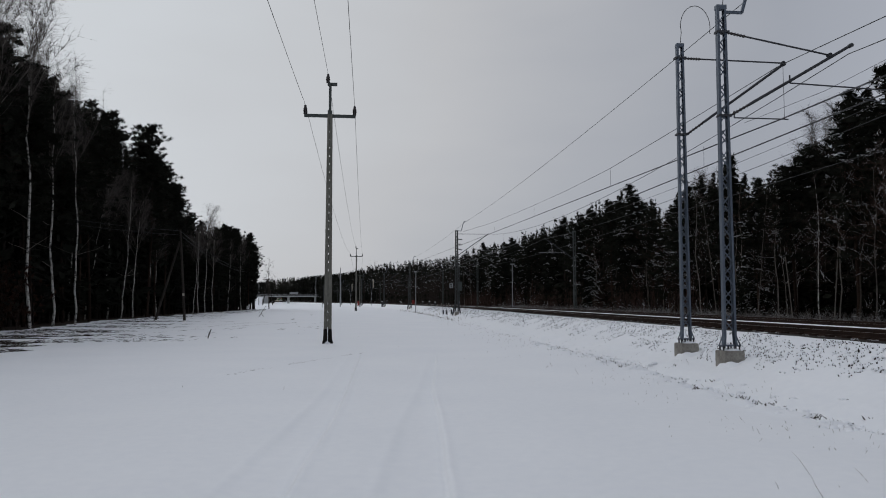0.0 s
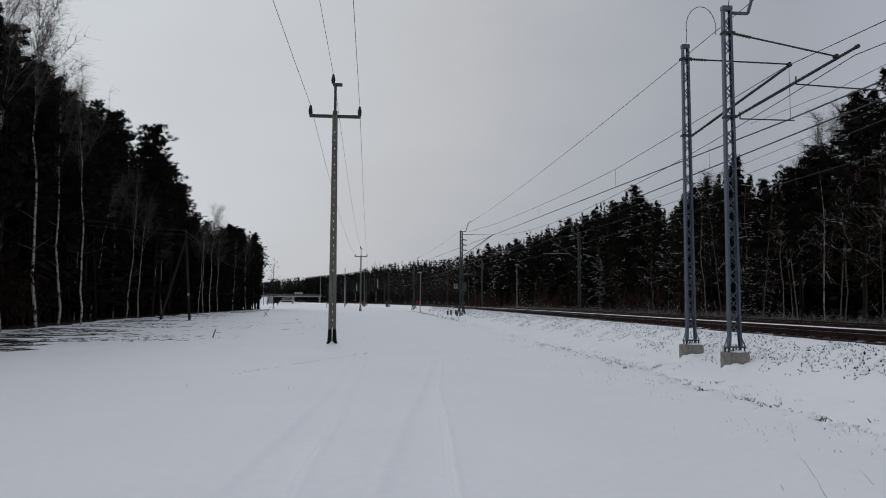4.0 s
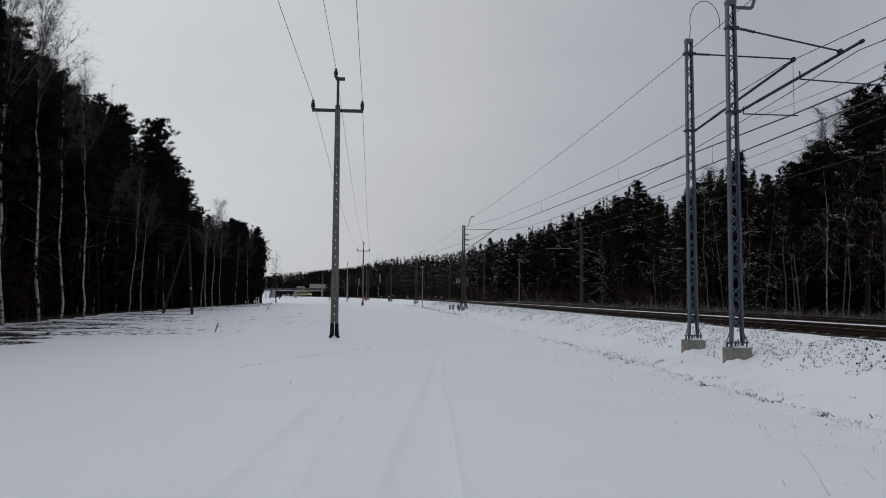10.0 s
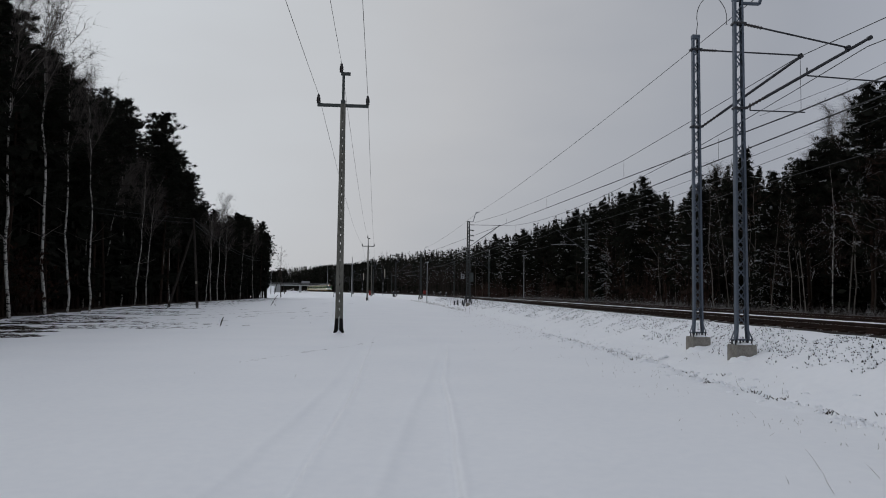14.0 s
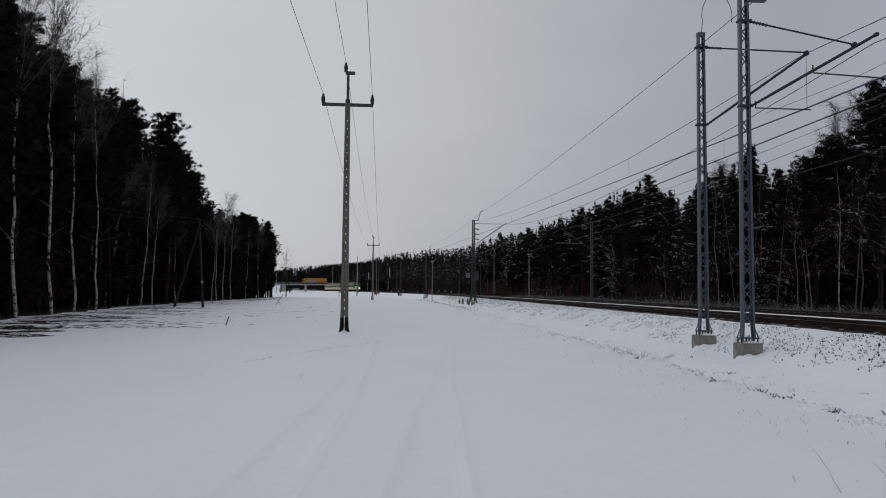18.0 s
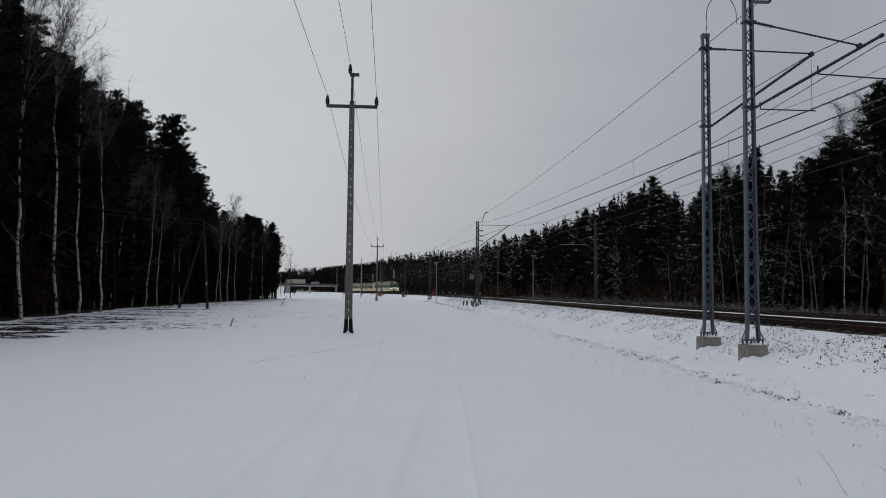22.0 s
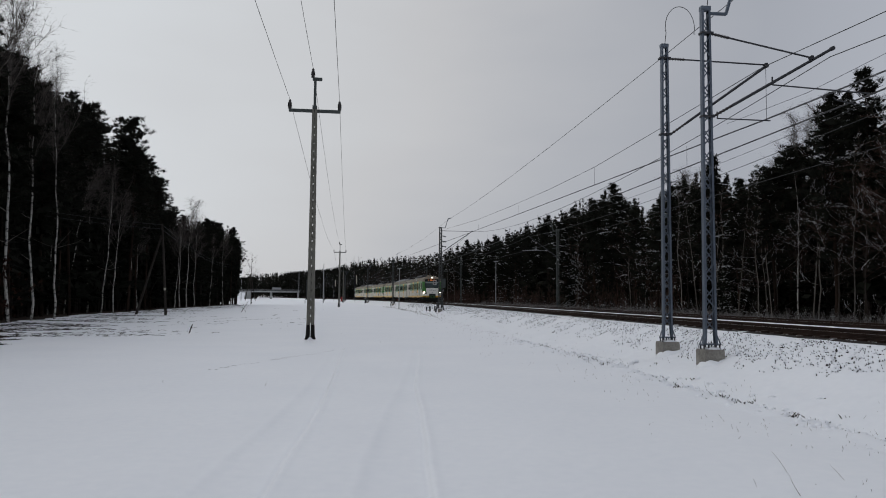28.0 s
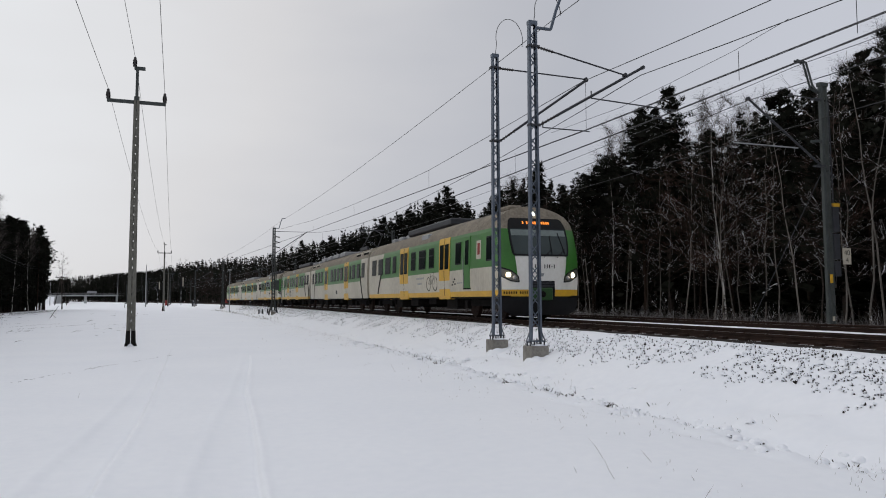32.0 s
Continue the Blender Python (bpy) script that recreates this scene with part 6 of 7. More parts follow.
for i, (az, el, inward, ln) in enumerate(((-31.3, 20.8, 0.3, -0.8), (-29.2, 20.4, 0.3, -3.2), (-27.9, 16.8, 0.4, -1.2), (-26.5, 15.0, 0.2, -3.6), (-26.9, 9.5, 2.6, 4.0), (-25.9, 8.6, 3.0, 7.0), (-24.5, 9.6, 2.5, 0.5), (-23.6, 9.2, 1.6, 1.8), (-22.8, 7.2, 1.2, 4.0), (-21.9, 6.4, 2.0, 2.5), (-21.3, 5.6, 1.2, 0.0), (-18.75, 5.6, 0.5, 1.6), (-18.35, 5.8, 0.5, 1.4), (-17.9, 6.6, 0.4, 0.4), (-17.4, 5.2, 0.8, 1.2), (-16.3, 4.6, 0.8, 0.5), (-15.3, 4.6, 0.5, 0.0))):
    q = at_bearing(az, lambda k: left_edge(k)[0] + left_edge(k)[1] * inward, 0.0, 1.0, False)
    h = 1.6 + bearing(q.x, q.y)[1] * math.tan(radians(el)) - ground_z(q.x, q.y)
    plant("birch", i, q.x, q.y, h, 90, ln, "birches at the wood's edge")
for i, (x, y, h) in enumerate(((-36.0, 152, 11.0), (-37.2, 158, 10.0))):
    plant("bare", 3, x, y, h, 40 + i * 120, 0, "birches at the wood's edge", "leafless tree with a broad airy crown")
n = 72
for i in range(n):
    k = 0.12 + 0.88 * (i + rng.uniform(-0.3, 0.3)) / (n - 1)
    e, w = left_edge(min(k, 1))
    q = e + w * rng.uniform(0.8, 4.5)
    if bearing(q.x, q.y)[0] > -14.0:
        q = Vector((-36.6, 145.5))
    h = min(skyline(q.x, q.y, False), 23) * rng.uniform(0.86, 1.02)
    plant("pine", i, q.x, q.y, max(h, 8), rng.uniform(0, 360), 0, "pines of the left wood")
items = []
for i in range(340):
    k = rng.uniform(0.0, 1.0)
    e, w = left_edge(k)
    q = e + w * (4 + 34 * rng.random() ** 1.3)
    if bearing(q.x, q.y)[0] > -14.2:
        continue
    h = min(skyline(q.x, q.y, False), 22) * rng.uniform(0.78, 0.95)
    if h < 5:
        continue
    parts, hh = KINDS["lite_pine"][i % 2]
    items.append((parts, (h / hh) ** 0.8, h / hh, q.x, q.y, ground_z(q.x, q.y), rng.uniform(0, 6.28)))
for i in range(1100):
    k = rng.uniform(0.0, 1.0) ** 0.8
    e, w = left_edge(k)
    q = e + w * (2.5 + 22 * rng.random() ** 1.5)
    if bearing(q.x, q.y)[0] > -14.1:
        continue
    parts, hh = DARKKINDS[i % 3]
    h = skyline(q.x, q.y, False) * rng.uniform(0.25, 0.8)
    items.append((parts, rng.uniform(0.6, 0.95), h / hh, q.x, q.y, ground_z(q.x, q.y), rng.uniform(0, 6.28)))
for i in range(200):
    e, w = left_edge(rng.uniform(0.8, 1.0))
    q = e + w * rng.uniform(1.0, 9.0)
    if bearing(q.x, q.y)[0] > -14.05:
        continue
    parts, hh = DARKKINDS[i % 3]
    h = skyline(q.x, q.y, False) * rng.uniform(0.4, 0.93)
    items.append((parts, rng.uniform(0.5, 0.8), h / hh, q.x, q.y, ground_z(q.x, q.y), rng.uniform(0, 6.28)))
woods("woods_left", items, "dense dark pine wood behind the birches")
plant("leafbush", 0, -24.4, 41.5, 4.5, 20, 0, "")
plant("leafbush", 0, -23.2, 39.0, 3.5, 120, 0, "")

# the wood along the far side of the railway
for i in range(130):
    s = -4 + 170 * (i / 129) ** 1.3 + rng.uniform(-0.5, 0.5)
    u = rng.uniform(12.0, 17.0)
    p = along(s, u)
    h = skyline(p.x, p.y, True) * rng.uniform(0.7, 0.98)
    kind = ("bare", "snowy_pine", "spruce", "snowy_pine", "bare", "snowy_pine", "bare", "snowy_pine")[i % 8]
    if kind == "bare":
        h *= rng.uniform(0.6, 0.95)
    elif kind == "spruce":
        h *= rng.uniform(0.5, 0.9)
    plant(kind, i // 2, p.x, p.y, h, rng.uniform(0, 360), rng.uniform(-4, 4), "trees beyond the railway")
for i in range(28):
    s = -2 + 120 * (i / 27) ** 1.3 + rng.uniform(-0.6, 0.6)
    p = along(s, rng.uniform(10.2, 12))
    plant("bush", i, p.x, p.y, rng.uniform(0.7, 1.9), rng.uniform(0, 360), 0, "bushes beyond the railway")
for i in range(70):
    s = 50 + 110 * rng.random()
    p = along(s, rng.uniform(10.8, 13.5))
    plant("thicket", i, p.x, p.y, rng.uniform(1.5, 4.2), rng.uniform(0, 360), rng.uniform(-5, 5), "brown saplings beyond the railway")
# trees whose tops stand out against the sky: bearing, elevation of the top, kind
for az, el, u, kind in ((23.6, 8.9, 15, "snowy_pine"), (24.8, 9.7, 16, "snowy_pine"), (25.8, 10.4, 15, "snowy_pine"), (26.6, 10.4, 16, "snowy_pine"), (27.4, 10.9, 15, "snowy_pine"), (28.3, 11.8, 16, "snowy_pine"), (31.2, 15.6, 16, "snowy_pine"), (14.6, 8.9, 17, "snowy_pine"), (21.6, 10.6, 16, "spruce"), (29.9, 14.6, 17, "snowy_pine"), (28.0, 13.6, 19, "birch"), (20.2, 9.8, 18, "birch"), (29.2, 13.8, 20, "birch"), (37.0, 15.0, 19, "birch"), (34.2, 14.5, 18, "birch"), (42.5, 15.8, 18, "birch"), (27.0, 12.4, 20, "birch"), (19.0, 9.5, 20, "birch"), (38.5, 15.0, 17, "snowy_pine"), (40.5, 14.6, 17, "snowy_pine"), (33.5, 13.6, 20, "birch"), (35.5, 13.8, 21, "birch"), (44.5, 16.5, 15, "snowy_pine"), (46, 18.5, 15, "snowy_pine"), (45.3, 17.5, 18, "birch"), (3.3, 4.6, 22, "snowy_pine"), (9.2, 6.5, 20, "snowy_pine"), (-5.6, 3.1, 16, "bare"), (-5.2, 3.2, 18, "bare")):
    q = at_bearing(az, lambda k: along(k, u), -20.0, 400.0, True)
    h = 1.6 + bearing(q.x, q.y)[1] * math.tan(radians(el)) - ground_z(q.x, q.y)
    plant(kind, (0, 2, 3)[int(az * 10) % 3], q.x, q.y, h, az * 40 % 360, 0, "trees beyond the railway")
for k, (az, el, u) in enumerate(((30.4, 11.0, 13.0), (31.4, 11.8, 12.6), (32.2, 12.4, 13.4), (33.0, 12.8, 12.4), (33.9, 12.6, 13.6), (34.8, 12.8, 12.8), (35.7, 12.2, 13.6), (36.7, 11.6, 12.6), (37.6, 11.8, 13.4), (41.2, 13.0, 12.8), (43.2, 14.2, 13.2), (25.8, 9.2, 13.0), (22.4, 8.4, 13.2), (17.8, 7.2, 13.0), (15.6, 6.8, 12.8), (12.2, 5.6, 12.6), (10.6, 5.2, 12.6))):
    q = at_bearing(az, lambda k: along(k, u), -20.0, 400.0, True)
    h = 1.6 + bearing(q.x, q.y)[1] * math.tan(radians(el)) - ground_z(q.x, q.y)
    plant("brown", k, q.x, q.y, h, az * 50 % 360, 0, "trees beyond the railway")
# slim pale stems at the edge of the wood: bearing, elevation of the top, distance from the track, variant, lean
for az, el, u, kind, ln in ((25.4, 8.6, 12.5, 0, 1), (27.1, 9.0, 12.0, 1, -2), (27.95, 10.5, 11.8, 0, 2), (28.3, 11.0, 12.1, 2, -3), (29.46, 9.5, 12.6, 3, 0), (24.6, 8.2, 12.0, 2, 1), (23.1, 8.2, 12.2, 0, -2), (34.2, 13.0, 11.6, 0, -4), (35.05, 13.2, 12.0, 1, 0), (36.0, 11.0, 13.0, 2, 0), (38.6, 12.0, 11.5, 2, 3), (39.9, 12.4, 11.8, 0, 4), (44.2, 15.5, 11.4, 2, -4), (45.0, 16.5, 11.9, 0, 3), (42.6, 14.0, 12.6, 2, 2), (19.4, 8.2, 12.0, 2, 3), (20.4, 7.6, 12.4, 0, -2), (16.6, 6.6, 12.0, 2, 2), (13.0, 5.8, 11.8, 0, -2), (11.6, 5.2, 12.0, 2, 2)):
    q = at_bearing(az, lambda k: along(k, u), -20.0, 400.0, True)
    h = 1.6 + bearing(q.x, q.y)[1] * math.tan(radians(el)) - ground_z(q.x, q.y)
    plant("bare", kind, q.x, q.y, h, az * 70 % 360, ln, "trees beyond the railway")
items = []
for i in range(420):
    s = -20 + 190 * rng.random()
    u = 15.5 + 36 * rng.random() ** 1.5
    p = along(s, u)
    h = min(skyline(p.x, p.y, True) * rng.uniform(0.72, 0.97), 24)
    kind = rng.choice(("lite_pine", "lite_pine", "lite_pine", "lite_pine", "lite_bare"))
    parts, hh = rng.choice(KINDS[kind])
    items.append((parts, (h / hh) ** 0.8, h / hh, p.x, p.y, ground_z(p.x, p.y), rng.uniform(0, 6.28)))
for i in range(1500):
    s = -30 + 210 * rng.random()
    u = 14.0 + 40 * rng.random() ** 1.2
    p = along(s, u)
    parts, hh = DARKKINDS[i % 3]
    h = skyline(p.x, p.y, True) * rng.uniform(0.25, 0.9)
    items.append((parts, rng.uniform(0.6, 0.9), h / hh, p.x, p.y, ground_z(p.x, p.y), rng.uniform(0, 6.28)))
woods("woods_right", items, "snow-dusted mixed wood beyond the railway")
items = []
for i in range(1000):
    s = 165 + 330 * rng.random()
    u = 11.5 + 70 * rng.random() ** 1.5
    p = along(s, u)
    h = skyline(p.x, p.y, True) * rng.uniform(0.6, 1.02)
    parts, hh = rng.choice(FARKINDS if i % 3 else DARKKINDS)
    items.append((parts, rng.uniform(0.7, 1.2), h / hh, p.x, p.y, ground_z(p.x, p.y), rng.uniform(0, 6.28)))
for i in range(240):
    s = 165 + 120 * rng.random()
    p = along(s, rng.uniform(10.5, 14))
    parts, hh = rng.choice(KINDS["lite_bare"])
    h = skyline(p.x, p.y, True) * rng.uniform(0.4, 0.85)
    items.append((parts, 1.0, h / hh, p.x, p.y, ground_z(p.x, p.y), rng.uniform(0, 6.28)))
for i in range(2200):
    az = rng.uniform(-20, -3)
    d = rng.uniform(540, 720) if i % 3 else rng.uniform(935, 1050)
    x, y = d * math.sin(radians(az)), d * math.cos(radians(az))
    if d < 900 and abs(beside(x, y)[1]) < 12:
        continue
    el = float(np.interp(az, [-20, -14, -12.9, -9.5, -8, -6.5, -4], [1.35, 1.5, 1.75, 2.05, 2.2, 2.4, 2.45]))
    h = (1.3 + d * math.tan(radians(el))) * rng.uniform(0.78, 1.0)
    parts, hh = rng.choice(FARKINDS if i % 4 == 0 else DARKKINDS)
    items.append((parts, rng.uniform(1.2, 1.9), h / hh, x, y, 0.3, rng.uniform(0, 6.28)))
woods("woods_far", items, "distant dark pine woods behind the bridge")

# ---- snow field: stalks, stones and brush ----
stones, caps = Shape(), Shape()
for i in range(12000):
    s = 2 + 110 * rng.random() ** 1.7
    u = -1.72 - 1.55 * rng.random() ** 1.35
    p = along(s, u)
    if noise.noise((p.x * 1.1, p.y * 1.1, 31)) < -0.45 + 0.6 * (-1.72 - u) / 1.55:
        continue
    r = rng.uniform(0.007, 0.018) * (1.6 if rng.random() < 0.06 else 1) * (1 + max(0, s - 30) / 90)
    c = Vector((p.x, p.y, ground_z(p.x, p.y) + r * rng.uniform(0.1, 0.9)))
    turn = Matrix.Rotation(rng.uniform(0, 3.1), 3, "Z") @ Matrix.Rotation(rng.gauss(0.5, 0.35), 3, "Y")
    ax = [turn @ Vector(v) for v in ((rng.uniform(0.5, 1.0) * r, 0, 0), (0, rng.uniform(0.5, 1.0) * r, 0), (0, 0, rng.uniform(1.2, 2.2) * r))]
    pts = [c + a * sgn for a in ax for sgn in (1, -1)]
    n = len(stones.v)
    stones.v += [tuple(q) for q in pts]
    stones.f += [(n + i0, n + j0, n + k0) for i0, j0, k0 in ((0, 2, 4), (2, 1, 4), (1, 3, 4), (3, 0, 4), (2, 0, 5), (1, 2, 5), (3, 1, 5), (0, 3, 5))]
    if rng.random() < 0.85:
        flake(caps, c + Vector((rng.uniform(-0.8, 0.8) * r, r * 1.2, r * 0.6)), r * rng.uniform(1.6, 3.0), 0.6)
solo("ballast_stones", stones, M_BALLAST, "dark ballast stones showing through the snow", "stones", kind="stuff")
solo("snow_on_stones", caps, M_SNOW, "small lumps of snow lying on ballast stones", "snow", kind="stuff", smooth=True)

stalks = Shape()


def stalk(x, y, h, lean=0.4, thick=0.0032):
    z = ground_z(x, y)
    base = Vector((x, y, z - 0.02))
    tip = base + Vector((rng.uniform(-lean, lean) * h, rng.uniform(-lean, lean) * h, h))
    mid = base.lerp(tip, 0.55) + rvec(0.05 * h)
    side = Vector((thick, 0, 0))
    stalks.tri(base - side, base + side, mid)
    stalks.tri(mid - side * 0.8, mid + side * 0.8, tip)
    stalks.tri(base - side, mid + side * 0.8, mid - side * 0.8)


for i in range(2300):
    s = 3 + 60 * rng.random() ** 1.6
    u = rng.gauss(-4.6, 0.5) if rng.random() < 0.62 else rng.gauss(-5.7, 0.8)
    if u > -1.9:
        continue
    p = along(s, u)
    if noise.noise((p.x * 0.5, p.y * 0.5, 3)) < -0.05:
        continue
    stalk(p.x, p.y, rng.uniform(0.02, 0.09) * (2.6 if rng.random() < 0.07 else 1), 0.8, 0.0028)
for i in range(16):
    x, y = rng.uniform(-14, 4), 5 + 45 * rng.random() ** 1.5
    stalk(x, y, rng.uniform(0.04, 0.13))
for i in range(260):
    s, u = rng.uniform(60, 130), rng.gauss(-4.4, 0.5)
    p = along(s, u)
    stalk(p.x, p.y, rng.uniform(0.08, 0.25), thick=0.015)
solo("dry_stalks", stalks, M_GRASS, "dry grass stalks poking through the snow", "grass", kind="stuff")

clods = Shape()
bits = Shape()
for i in range(520):
    s = 4.5 + 24 * rng.random() ** 1.2
    p = along(s, rng.gauss(-4.45, 0.28) - 0.2)
    z = ground_z(p.x, p.y)
    r = rng.uniform(0.025, 0.085)
    c = Vector((p.x, p.y, z - r * 0.25))
    a0, n = rng.uniform(0, 6), 7
    rings = []
    for q, hh in ((1.0, 0.0), (0.85, 0.42), (0.45, 0.68)):
        rings.append([c + Vector((math.cos(a0 + 6.2832 * k / n) * r * q * rng.uniform(0.85, 1.15), math.sin(a0 + 6.2832 * k / n) * r * q * rng.uniform(0.85, 1.15), r * hh)) for k in range(n)])
    m0 = len(clods.v)
    clods.v += [tuple(v) for ring in rings for v in ring] + [tuple(c + Vector((0, 0, r * 0.75)))]
    for j in range(2):
        clods.f += [(m0 + j * n + k, m0 + j * n + (k + 1) % n, m0 + (j + 1) * n + (k + 1) % n, m0 + (j + 1) * n + k) for k in range(n)]
    clods.f += [(m0 + 2 * n + k, m0 + 2 * n + (k + 1) % n, m0 + 3 * n) for k in range(n)]
    # dark stone crumbs at the near foot, adding the shade clods lack
    if rng.random() < 0.45:
        b = c + Vector((rng.uniform(-1, 1) * r, -r * 0.95, r * 0.3))
        bits.tube([b, b + Vector((rng.uniform(-0.03, 0.03), rng.uniform(-0.02, 0.02), rng.uniform(0.0, 0.025)))], [0.007, 0.004], 4)
solo("snow_clods", clods, M_SNOW, "small rough clods of snow along the shallow ditch", "snow", kind="stuff", smooth=True)
solo("soil_crumbs", bits, M_LITTER, "dark crumbs of soil between clods of snow", "soil", kind="stuff")
tufts = Shape()
for i in range(40):
    s = 5 + 22 * rng.random()
    p = along(s, rng.gauss(-4.55, 0.35))
    z = ground_z(p.x, p.y)
    for j in range(rng.randint(3, 9)):
        q = Vector((p.x + rng.gauss(0, 0.07), p.y + rng.gauss(0, 0.07), z))
        tufts.tube([q, q + Vector((rng.uniform(-0.06, 0.06), rng.uniform(-0.06, 0.06), rng.uniform(0.02, 0.07)))], [0.008, 0.003], 4)
solo("ditch_tufts", tufts, M_LITTER, "dark frozen grass tufts along the shallow ditch", "grass", kind="stuff")

brush = Shape()


def twig_or_print(x, y, a, length, r, rise=0.012):
    z0 = ground_z(x, y) + r * 0.4
    dx, dy = math.cos(a) * length, math.sin(a) * length
    z1 = ground_z(x + dx, y + dy) + r * 0.4
    p, q = Vector((x, y, z0)), Vector((x + dx, y + dy, z1))
    brush.tube([p, p.lerp(q, 0.5) + Vector((0, 0, rng.uniform(0, rise))) + rvec(0.02 * length), q], [r, r * 0.8, r * 0.4], 3, False)


# beside the wood
for i in range(5200):
    k = rng.random() ** 1.3
    e, w = left_edge(0.16 + 0.84 * k)
    p = e - w * abs(rng.gauss(0, 3.2)) * (1.25 - 0.85 * k)
    if noise.noise((p.x * 0.12, p.y * 0.3, 8)) < 0.02 or bearing(p.x, p.y)[0] > -13.5:
        continue
    twig_or_print(p.x, p.y, rng.gauss(1.3, 0.35), rng.uniform(0.08, 0.6), rng.uniform(0.004, 0.011), 0.03)
# trampled patch of dead grass and needles near the wood
for i in range(5200):
    y = rng.uniform(17, 39)
    edge = -14 - 8 * (y - 8) / 29
    x = edge + 4.8 * rng.random() ** 0.9
    if noise.noise((x * 0.35 - y * 0.12, y * 0.55 + x * 0.1, 5)) < 0.13:
        continue
    twig_or_print(x, y, rng.gauss(1.2, 0.4), rng.uniform(0.05, 0.5), rng.uniform(0.004, 0.012), 0.02)
# long thin drifts of litter further out
for i in range(16):
    x, y = rng.uniform(-20, -8), rng.uniform(24, 60)
    if x < -14 - 8 * (y - 8) / 29:
        continue
    a = 1.25 + rng.gauss(0, 0.12)
    run = rng.uniform(1.5, 6.0)
    for j in range(int(run * 7)):
        q = rng.random() * run
        twig_or_print(x + math.cos(a) * q + rng.gauss(0, 0.05), y + math.sin(a) * q, a + rng.gauss(0, 0.2), rng.uniform(0.06, 0.35), rng.uniform(0.002, 0.005), 0.01)
for i in range(260):
    x, y = rng.uniform(-30, -6), rng.uniform(30, 120)
    if noise.noise((x * 0.09, y * 0.05, 21)) < 0.15 or beside(x, y)[1] > -14:
        continue
    twig_or_print(x, y, rng.gauss(1.3, 0.5), rng.uniform(0.1, 0.4) * (1 + y / 90), rng.uniform(0.002, 0.004) * (1 + y / 80), 0.01)
# an animal's trail: dark slivers drawn for the shade in small prints
for k in range(64):
    f = rng.random()
    x, y = -4.7 + 2.2 * f + (0.05 if k % 2 else -0.05) + rng.gauss(0, 0.02), 16.4 + 6.6 * f + rng.gauss(0, 0.05)
    twig_or_print(x, y, rng.gauss(0.2, 0.3), rng.uniform(0.02, 0.05), rng.uniform(0.002, 0.0045), 0.002)
solo("felled_brush", brush, M_LITTER, "dark twigs and cut brush scattered on the snow", "brush", kind="stuff")
weeds = Shape()
for i in range(6500):
    s = -4 + 125 * rng.random() ** 1.2
    p = along(s, rng.uniform(8.4, 12.5))
    z = ground_z(p.x, p.y)
    h = rng.uniform(0.15, 0.7) * (1.7 if rng.random() < 0.1 else 1)
    q = Vector((p.x, p.y, z))
    t = q + Vector((rng.uniform(-0.7, 0.7), rng.uniform(-0.4, 0.4), 1)) * h
    weeds.tri(q + Vector((-0.008, 0, 0)), q + Vector((0.008, 0, 0)), t)
    m = q.lerp(t, rng.uniform(0.3, 0.7))
    weeds.tri(m + Vector((0, 0, -0.008)), m + Vector((0, 0, 0.008)), m + Vector((rng.uniform(-0.5, 0.5), rng.uniform(-0.3, 0.3), rng.uniform(0.1, 0.5))) * h)
solo("frosted_weeds", weeds, material("frosted_weeds", (0.34, 0.33, 0.33), 0.9, second=(0.05, 0.04, 0.033), scale=3, fine=20, bump=0), "frosted dry weeds along the far track", "grass", kind="stuff")


def stick(x, y, h, lean_x, lean_y, r, label):
    z = ground_z(x, y)
    sh = Shape().tube([(x, y, z - 0.1), (x + lean_x * 0.5, y + lean_y * 0.5, z + h * 0.5), (x + lean_x, y + lean_y, z + h)], [r, r * 0.85, r * 0.6], 6)
    return solo("stick", sh, M_WOODPOLE, label, "stick", "sticks in the snow")


stick(-10.1, 31.7, 0.38, 0.12, 0.1, 0.03, "short dark stick leaning out of the snow")
stick(-19.0, 76.0, 1.1, 0.7, 0.2, 0.03, "broken branch sticking out of the snow")
stick(-18.2, 75.2, 0.5, -0.6, 0.3, 0.02, "dark branch lying aslant in the snow")
stick(-24.6, 75.0, 0.5, 0.9, 0.5, 0.02, "long dark branch on the snow")
stick(-13.0, 62.0, 0.12, 0.5, 0.3, 0.014, "thin dark branch on the snow")
stick(-29.0, 177.0, 1.1, 0.0, 0.0, 0.07, "small dark marker stake in the snow")
stick(-14.8, 124.0, 0.6, 0.0, 0.0, 0.05, "small dark stake in the snow")
stick(-36.8, 141.0, 1.6, 0.1, 0.0, 0.12, "dark broken stump at the wood's edge")

# ---- small things beside the railway ----
for x, y, h, w in ((-5.0, 135.7, 0.75, 0.22), (-3.5, 127.5, 0.7, 0.2), (-2.2, 120.3, 0.7, 0.22), (-15.0, 182.0, 1.2, 0.4), (-16.0, 210.0, 0.8, 0.35), (0.4, 79.0, 0.55, 0.16), (0.9, 77.0, 0.5, 0.16), (0.05, 81.5, 0.5, 0.16), (-1.2, 112.0, 0.6, 0.2)):
    z = ground_z(x, y)
    st = thing("marker_post", pose(x, y, z, 0, 0, 5), "short dark cable marker post with snow cap", "post", "marker posts beside the track")
    part("post", Shape().box(-w / 2, -w / 2, -0.2, w / 2, w / 2, h), M_DARKSTEEL, st, bevel=0.02)
    part("snow_cap", Shape().lathe((0, 0, h), (0, 0, 1), [(0, w * 0.55), (0.05, w * 0.5), (0.09, w * 0.2)], 8), M_SNOWCAP, st, smooth=True)

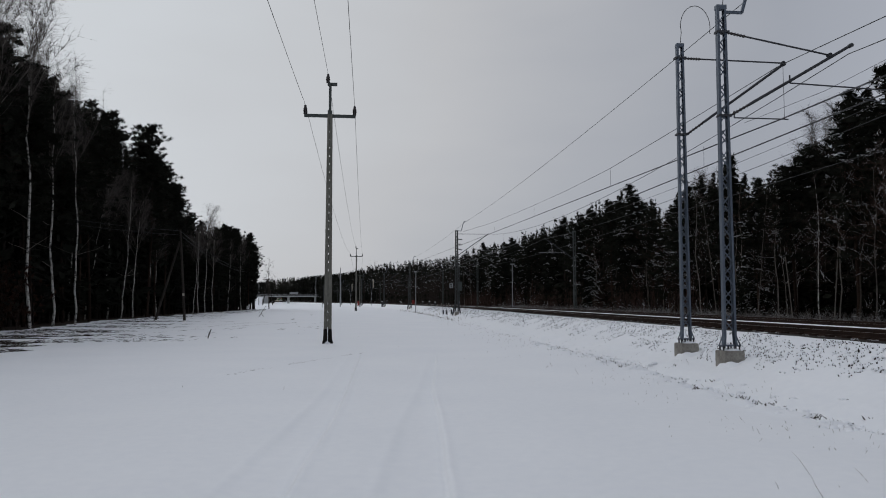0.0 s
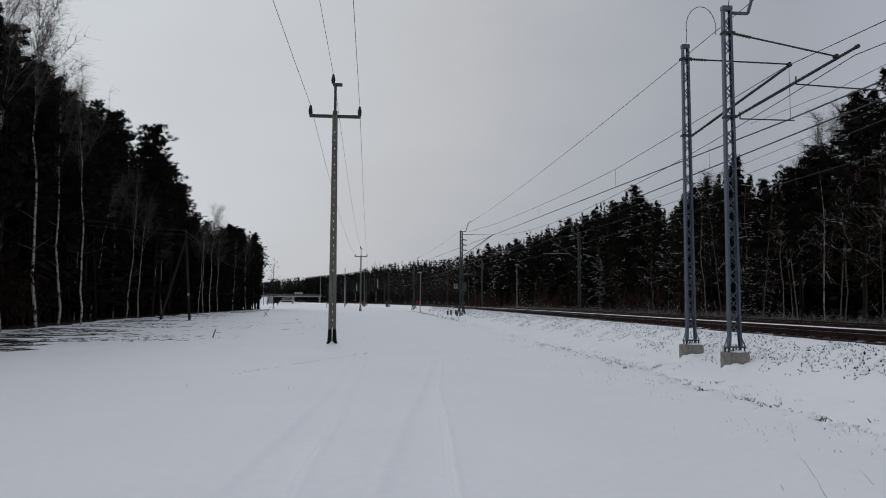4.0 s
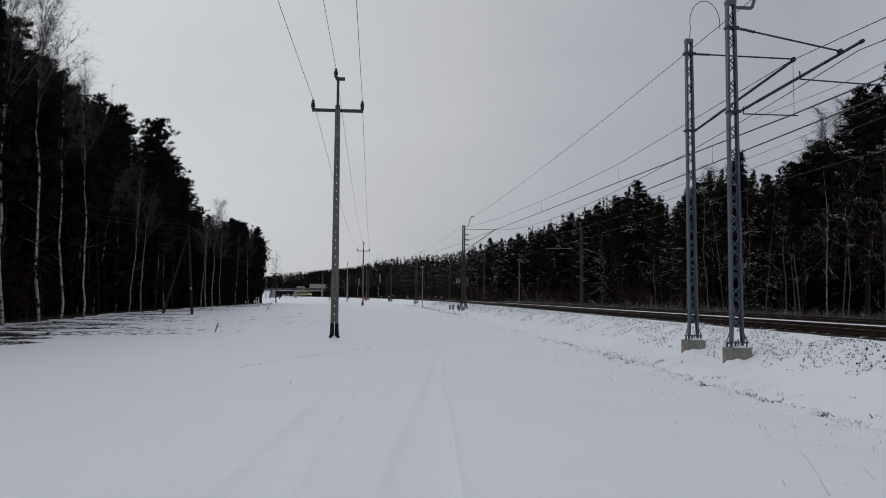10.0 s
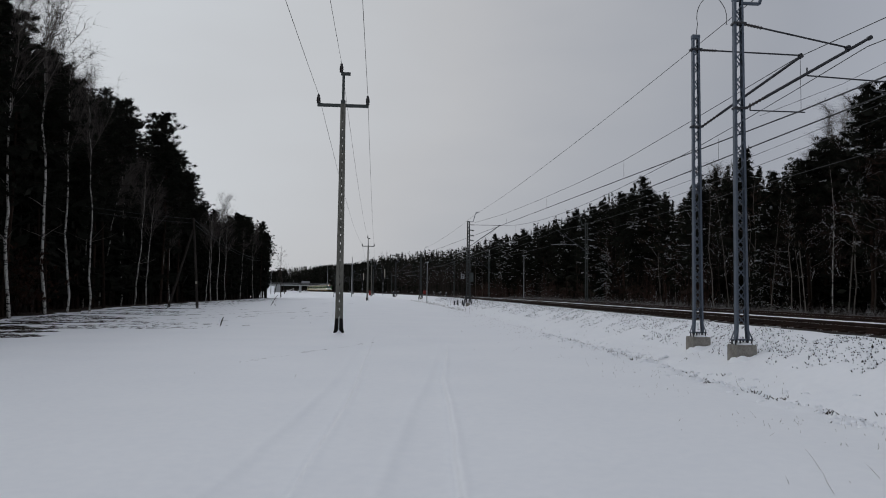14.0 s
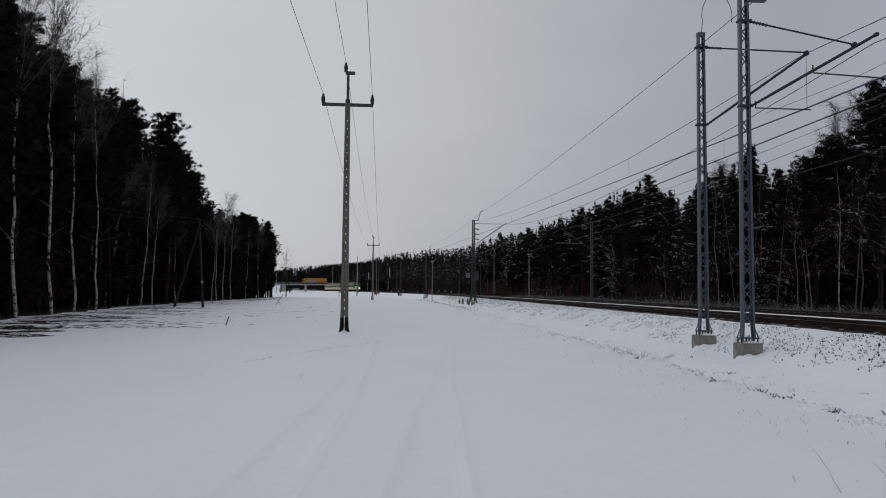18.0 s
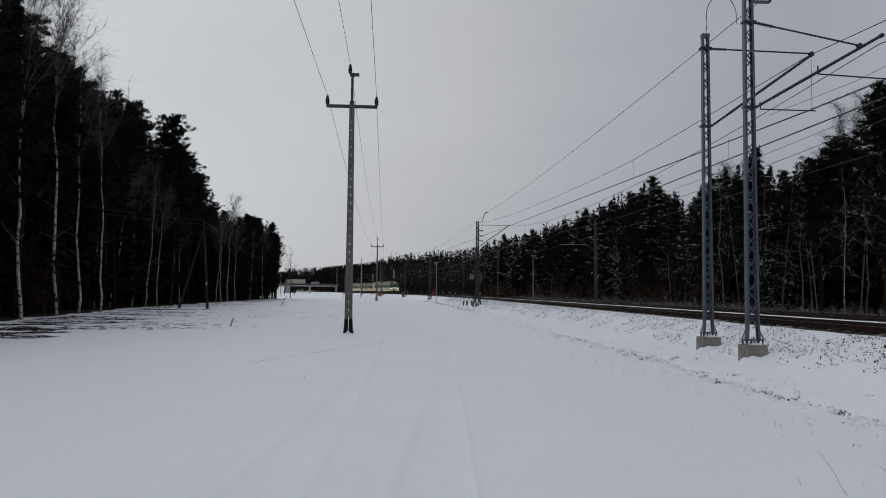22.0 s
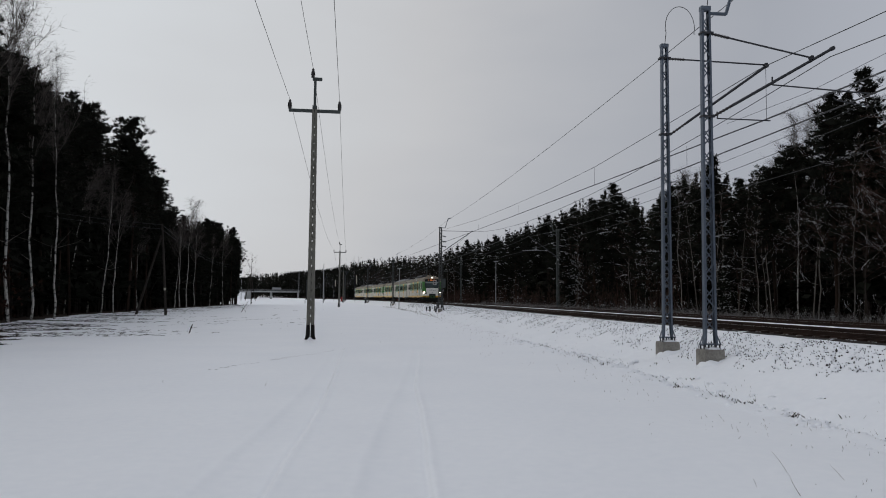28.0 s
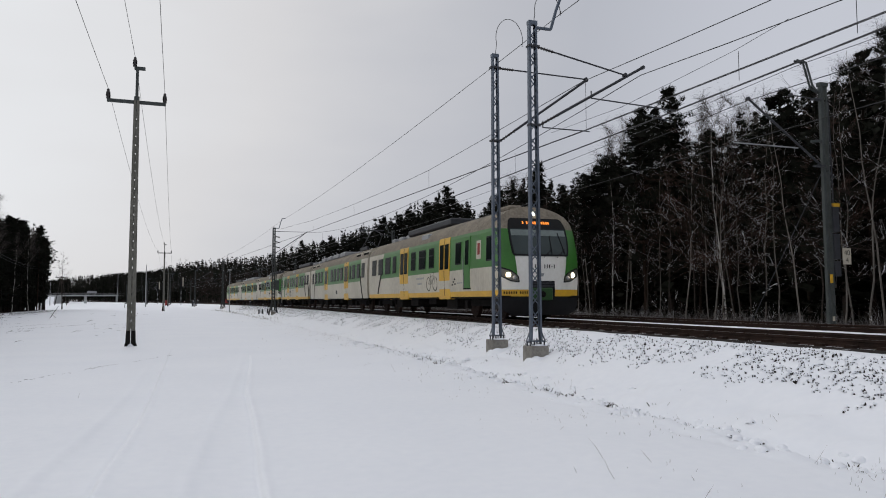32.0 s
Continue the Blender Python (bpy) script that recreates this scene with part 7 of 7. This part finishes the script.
# station lamp by the track
lx, ly = along(109.5, -4.2).x, along(109.5, -4.2).y
lamp = thing("lamp_post", pose(lx, ly, ground_z(lx, ly), 0, 0, 0), "slim grey lamp post with a flat head beside the track", "lamp post", "lamp posts beside the railway")
part("column", Shape().tube([(0, 0, -0.2), (0, 0, 2.0), (0, 0, 6.0)], [0.07, 0.06, 0.04], 8), M_GREY, lamp)
part("lamp_head", Shape().box(-0.32, -0.16, 5.97, 0.24, 0.16, 6.1), M_GREY, lamp, bevel=0.04)
p = along(95, 7.2)
copy_thing(lamp, pose(p.x, p.y, ground_z(p.x, p.y), 0, 0, 180))

# colour light signals far down the line
for s, u in ((262.0, -2.9), (212.0, -2.7)):
    p = along(s, u)
    sg = thing("railway_signal", pose(p.x, p.y, ground_z(p.x, p.y), 0, 0, math.degrees(heading(s))), "tall railway signal with dark lamp board and striped mast", "railway signal", "signals beside the railway")
    for k in range(6):
        part("mast_band", Shape().lathe((0, 0, k * 0.75 - 0.1), (0, 0, 1), [(0, 0.09), (0.75, 0.09)], 8), M_DARKSTEEL if k % 2 else M_GREY, sg, "dark band" if k % 2 else "grey band")
    part("lamp_board", Shape().box(-0.32, -0.08, 4.4, 0.32, 0.08, 6.6), M_BLACK, sg, "black lamp board", bevel=0.03)
    part("back_plate", Shape().box(0.32, -0.1, 5.0, 0.55, 0.1, 7.4), M_WHITE, sg, "pale side plate")
for s, u, h in ((238.0, -3.4, 1.5), (196.0, 6.6, 1.3)):
    p = along(s, u)
    solo("relay_cabinet", Shape().box(-0.34, -0.3, -0.2, 0.34, 0.3, h), M_RED, "small rusty red relay cabinet by the track", "cabinet", "relay cabinets beside the railway", bevel=0.05, m=pose(p.x, p.y, ground_z(p.x, p.y), 0, 0, 8))

# ---- old wooden telephone poles at the wood's edge ----
wp = thing("wooden_pole", pose(-21.54, 61.56, ground_z(-21.5, 61.6), 0, 0, 0), "grey wooden pole with raking strut at the wood's edge", "utility pole")
part("pole", Shape().tube([(0, 0, -0.3), (-0.25, 0, 3.5), (-0.55, 0, 7.6)], [0.12, 0.105, 0.085], 8), M_WOODPOLE, wp)
part("strut", Shape().tube([(-3.0, 1.2, -0.3), (-0.65, 0.2, 6.6)], [0.11, 0.09], 8), M_WOODPOLE, wp)
part("tag", Shape().box(-0.2, -0.14, 2.05, -0.05, -0.10, 2.25), M_WHITE, wp, "small white tag")
for dz in (0.0, 0.35):
    wire("telephone_wire", [(-22.1, 61.5, 7.5 - dz), (-33, 38, 8.5 - dz), (-40, 10, 9 - dz)], 0.012, "slack dark telephone wire before the trees", sag=0.5, n=10, group="telephone wires")
    wire("telephone_wire", [(-22.1, 61.5, 7.5 - dz), (-36.5, 138, 7.4 - dz)], 0.012, "slack dark telephone wire before the trees", sag=0.8, n=10, group="telephone wires")


def frame_pole(x, y, h, k, arms):
    fp = thing("wooden_pole", pose(x, y, 0, 0, 0, 10), "far double wooden pole with crossarm" if k else "slim far pole before the bridge", "utility pole")
    if k:
        part("pole", Shape().tube([(-k, 0, -0.5), (0, 0, h)], [0.16, 0.12], 6), M_WOODPOLE, fp)
        part("strut", Shape().tube([(k, 0, -0.5), (0.1, 0, h - 0.5)], [0.16, 0.12], 6), M_WOODPOLE, fp)
    else:
        part("pole", Shape().tube([(0, 0, -0.5), (0, 0, h)], [0.15, 0.09], 6), M_GREY, fp)
    if arms:
        part("crossarm", Shape().box(-1.9, -0.08, h - 0.55, 1.9, 0.08, h - 0.35), M_WOODPOLE, fp)
        for dx in (-1.7, 0, 1.7):
            part("insulator", Shape().lathe((dx, 0, h - 0.35), (0, 0, 1), [(0, 0.03), (0.1, 0.12), (0.3, 0.08)], 6), M_INSUL, fp)
    return fp


frame_pole(-68.0, 286.0, 10.4, 2.0, True)
frame_pole(-67.0, 388.0, 14.5, 0, False)
frame_pole(-27.6, 198.0, 10.6, 0, False)
frame_pole(-70.5, 282.0, 8.0, 0, False)

motions()
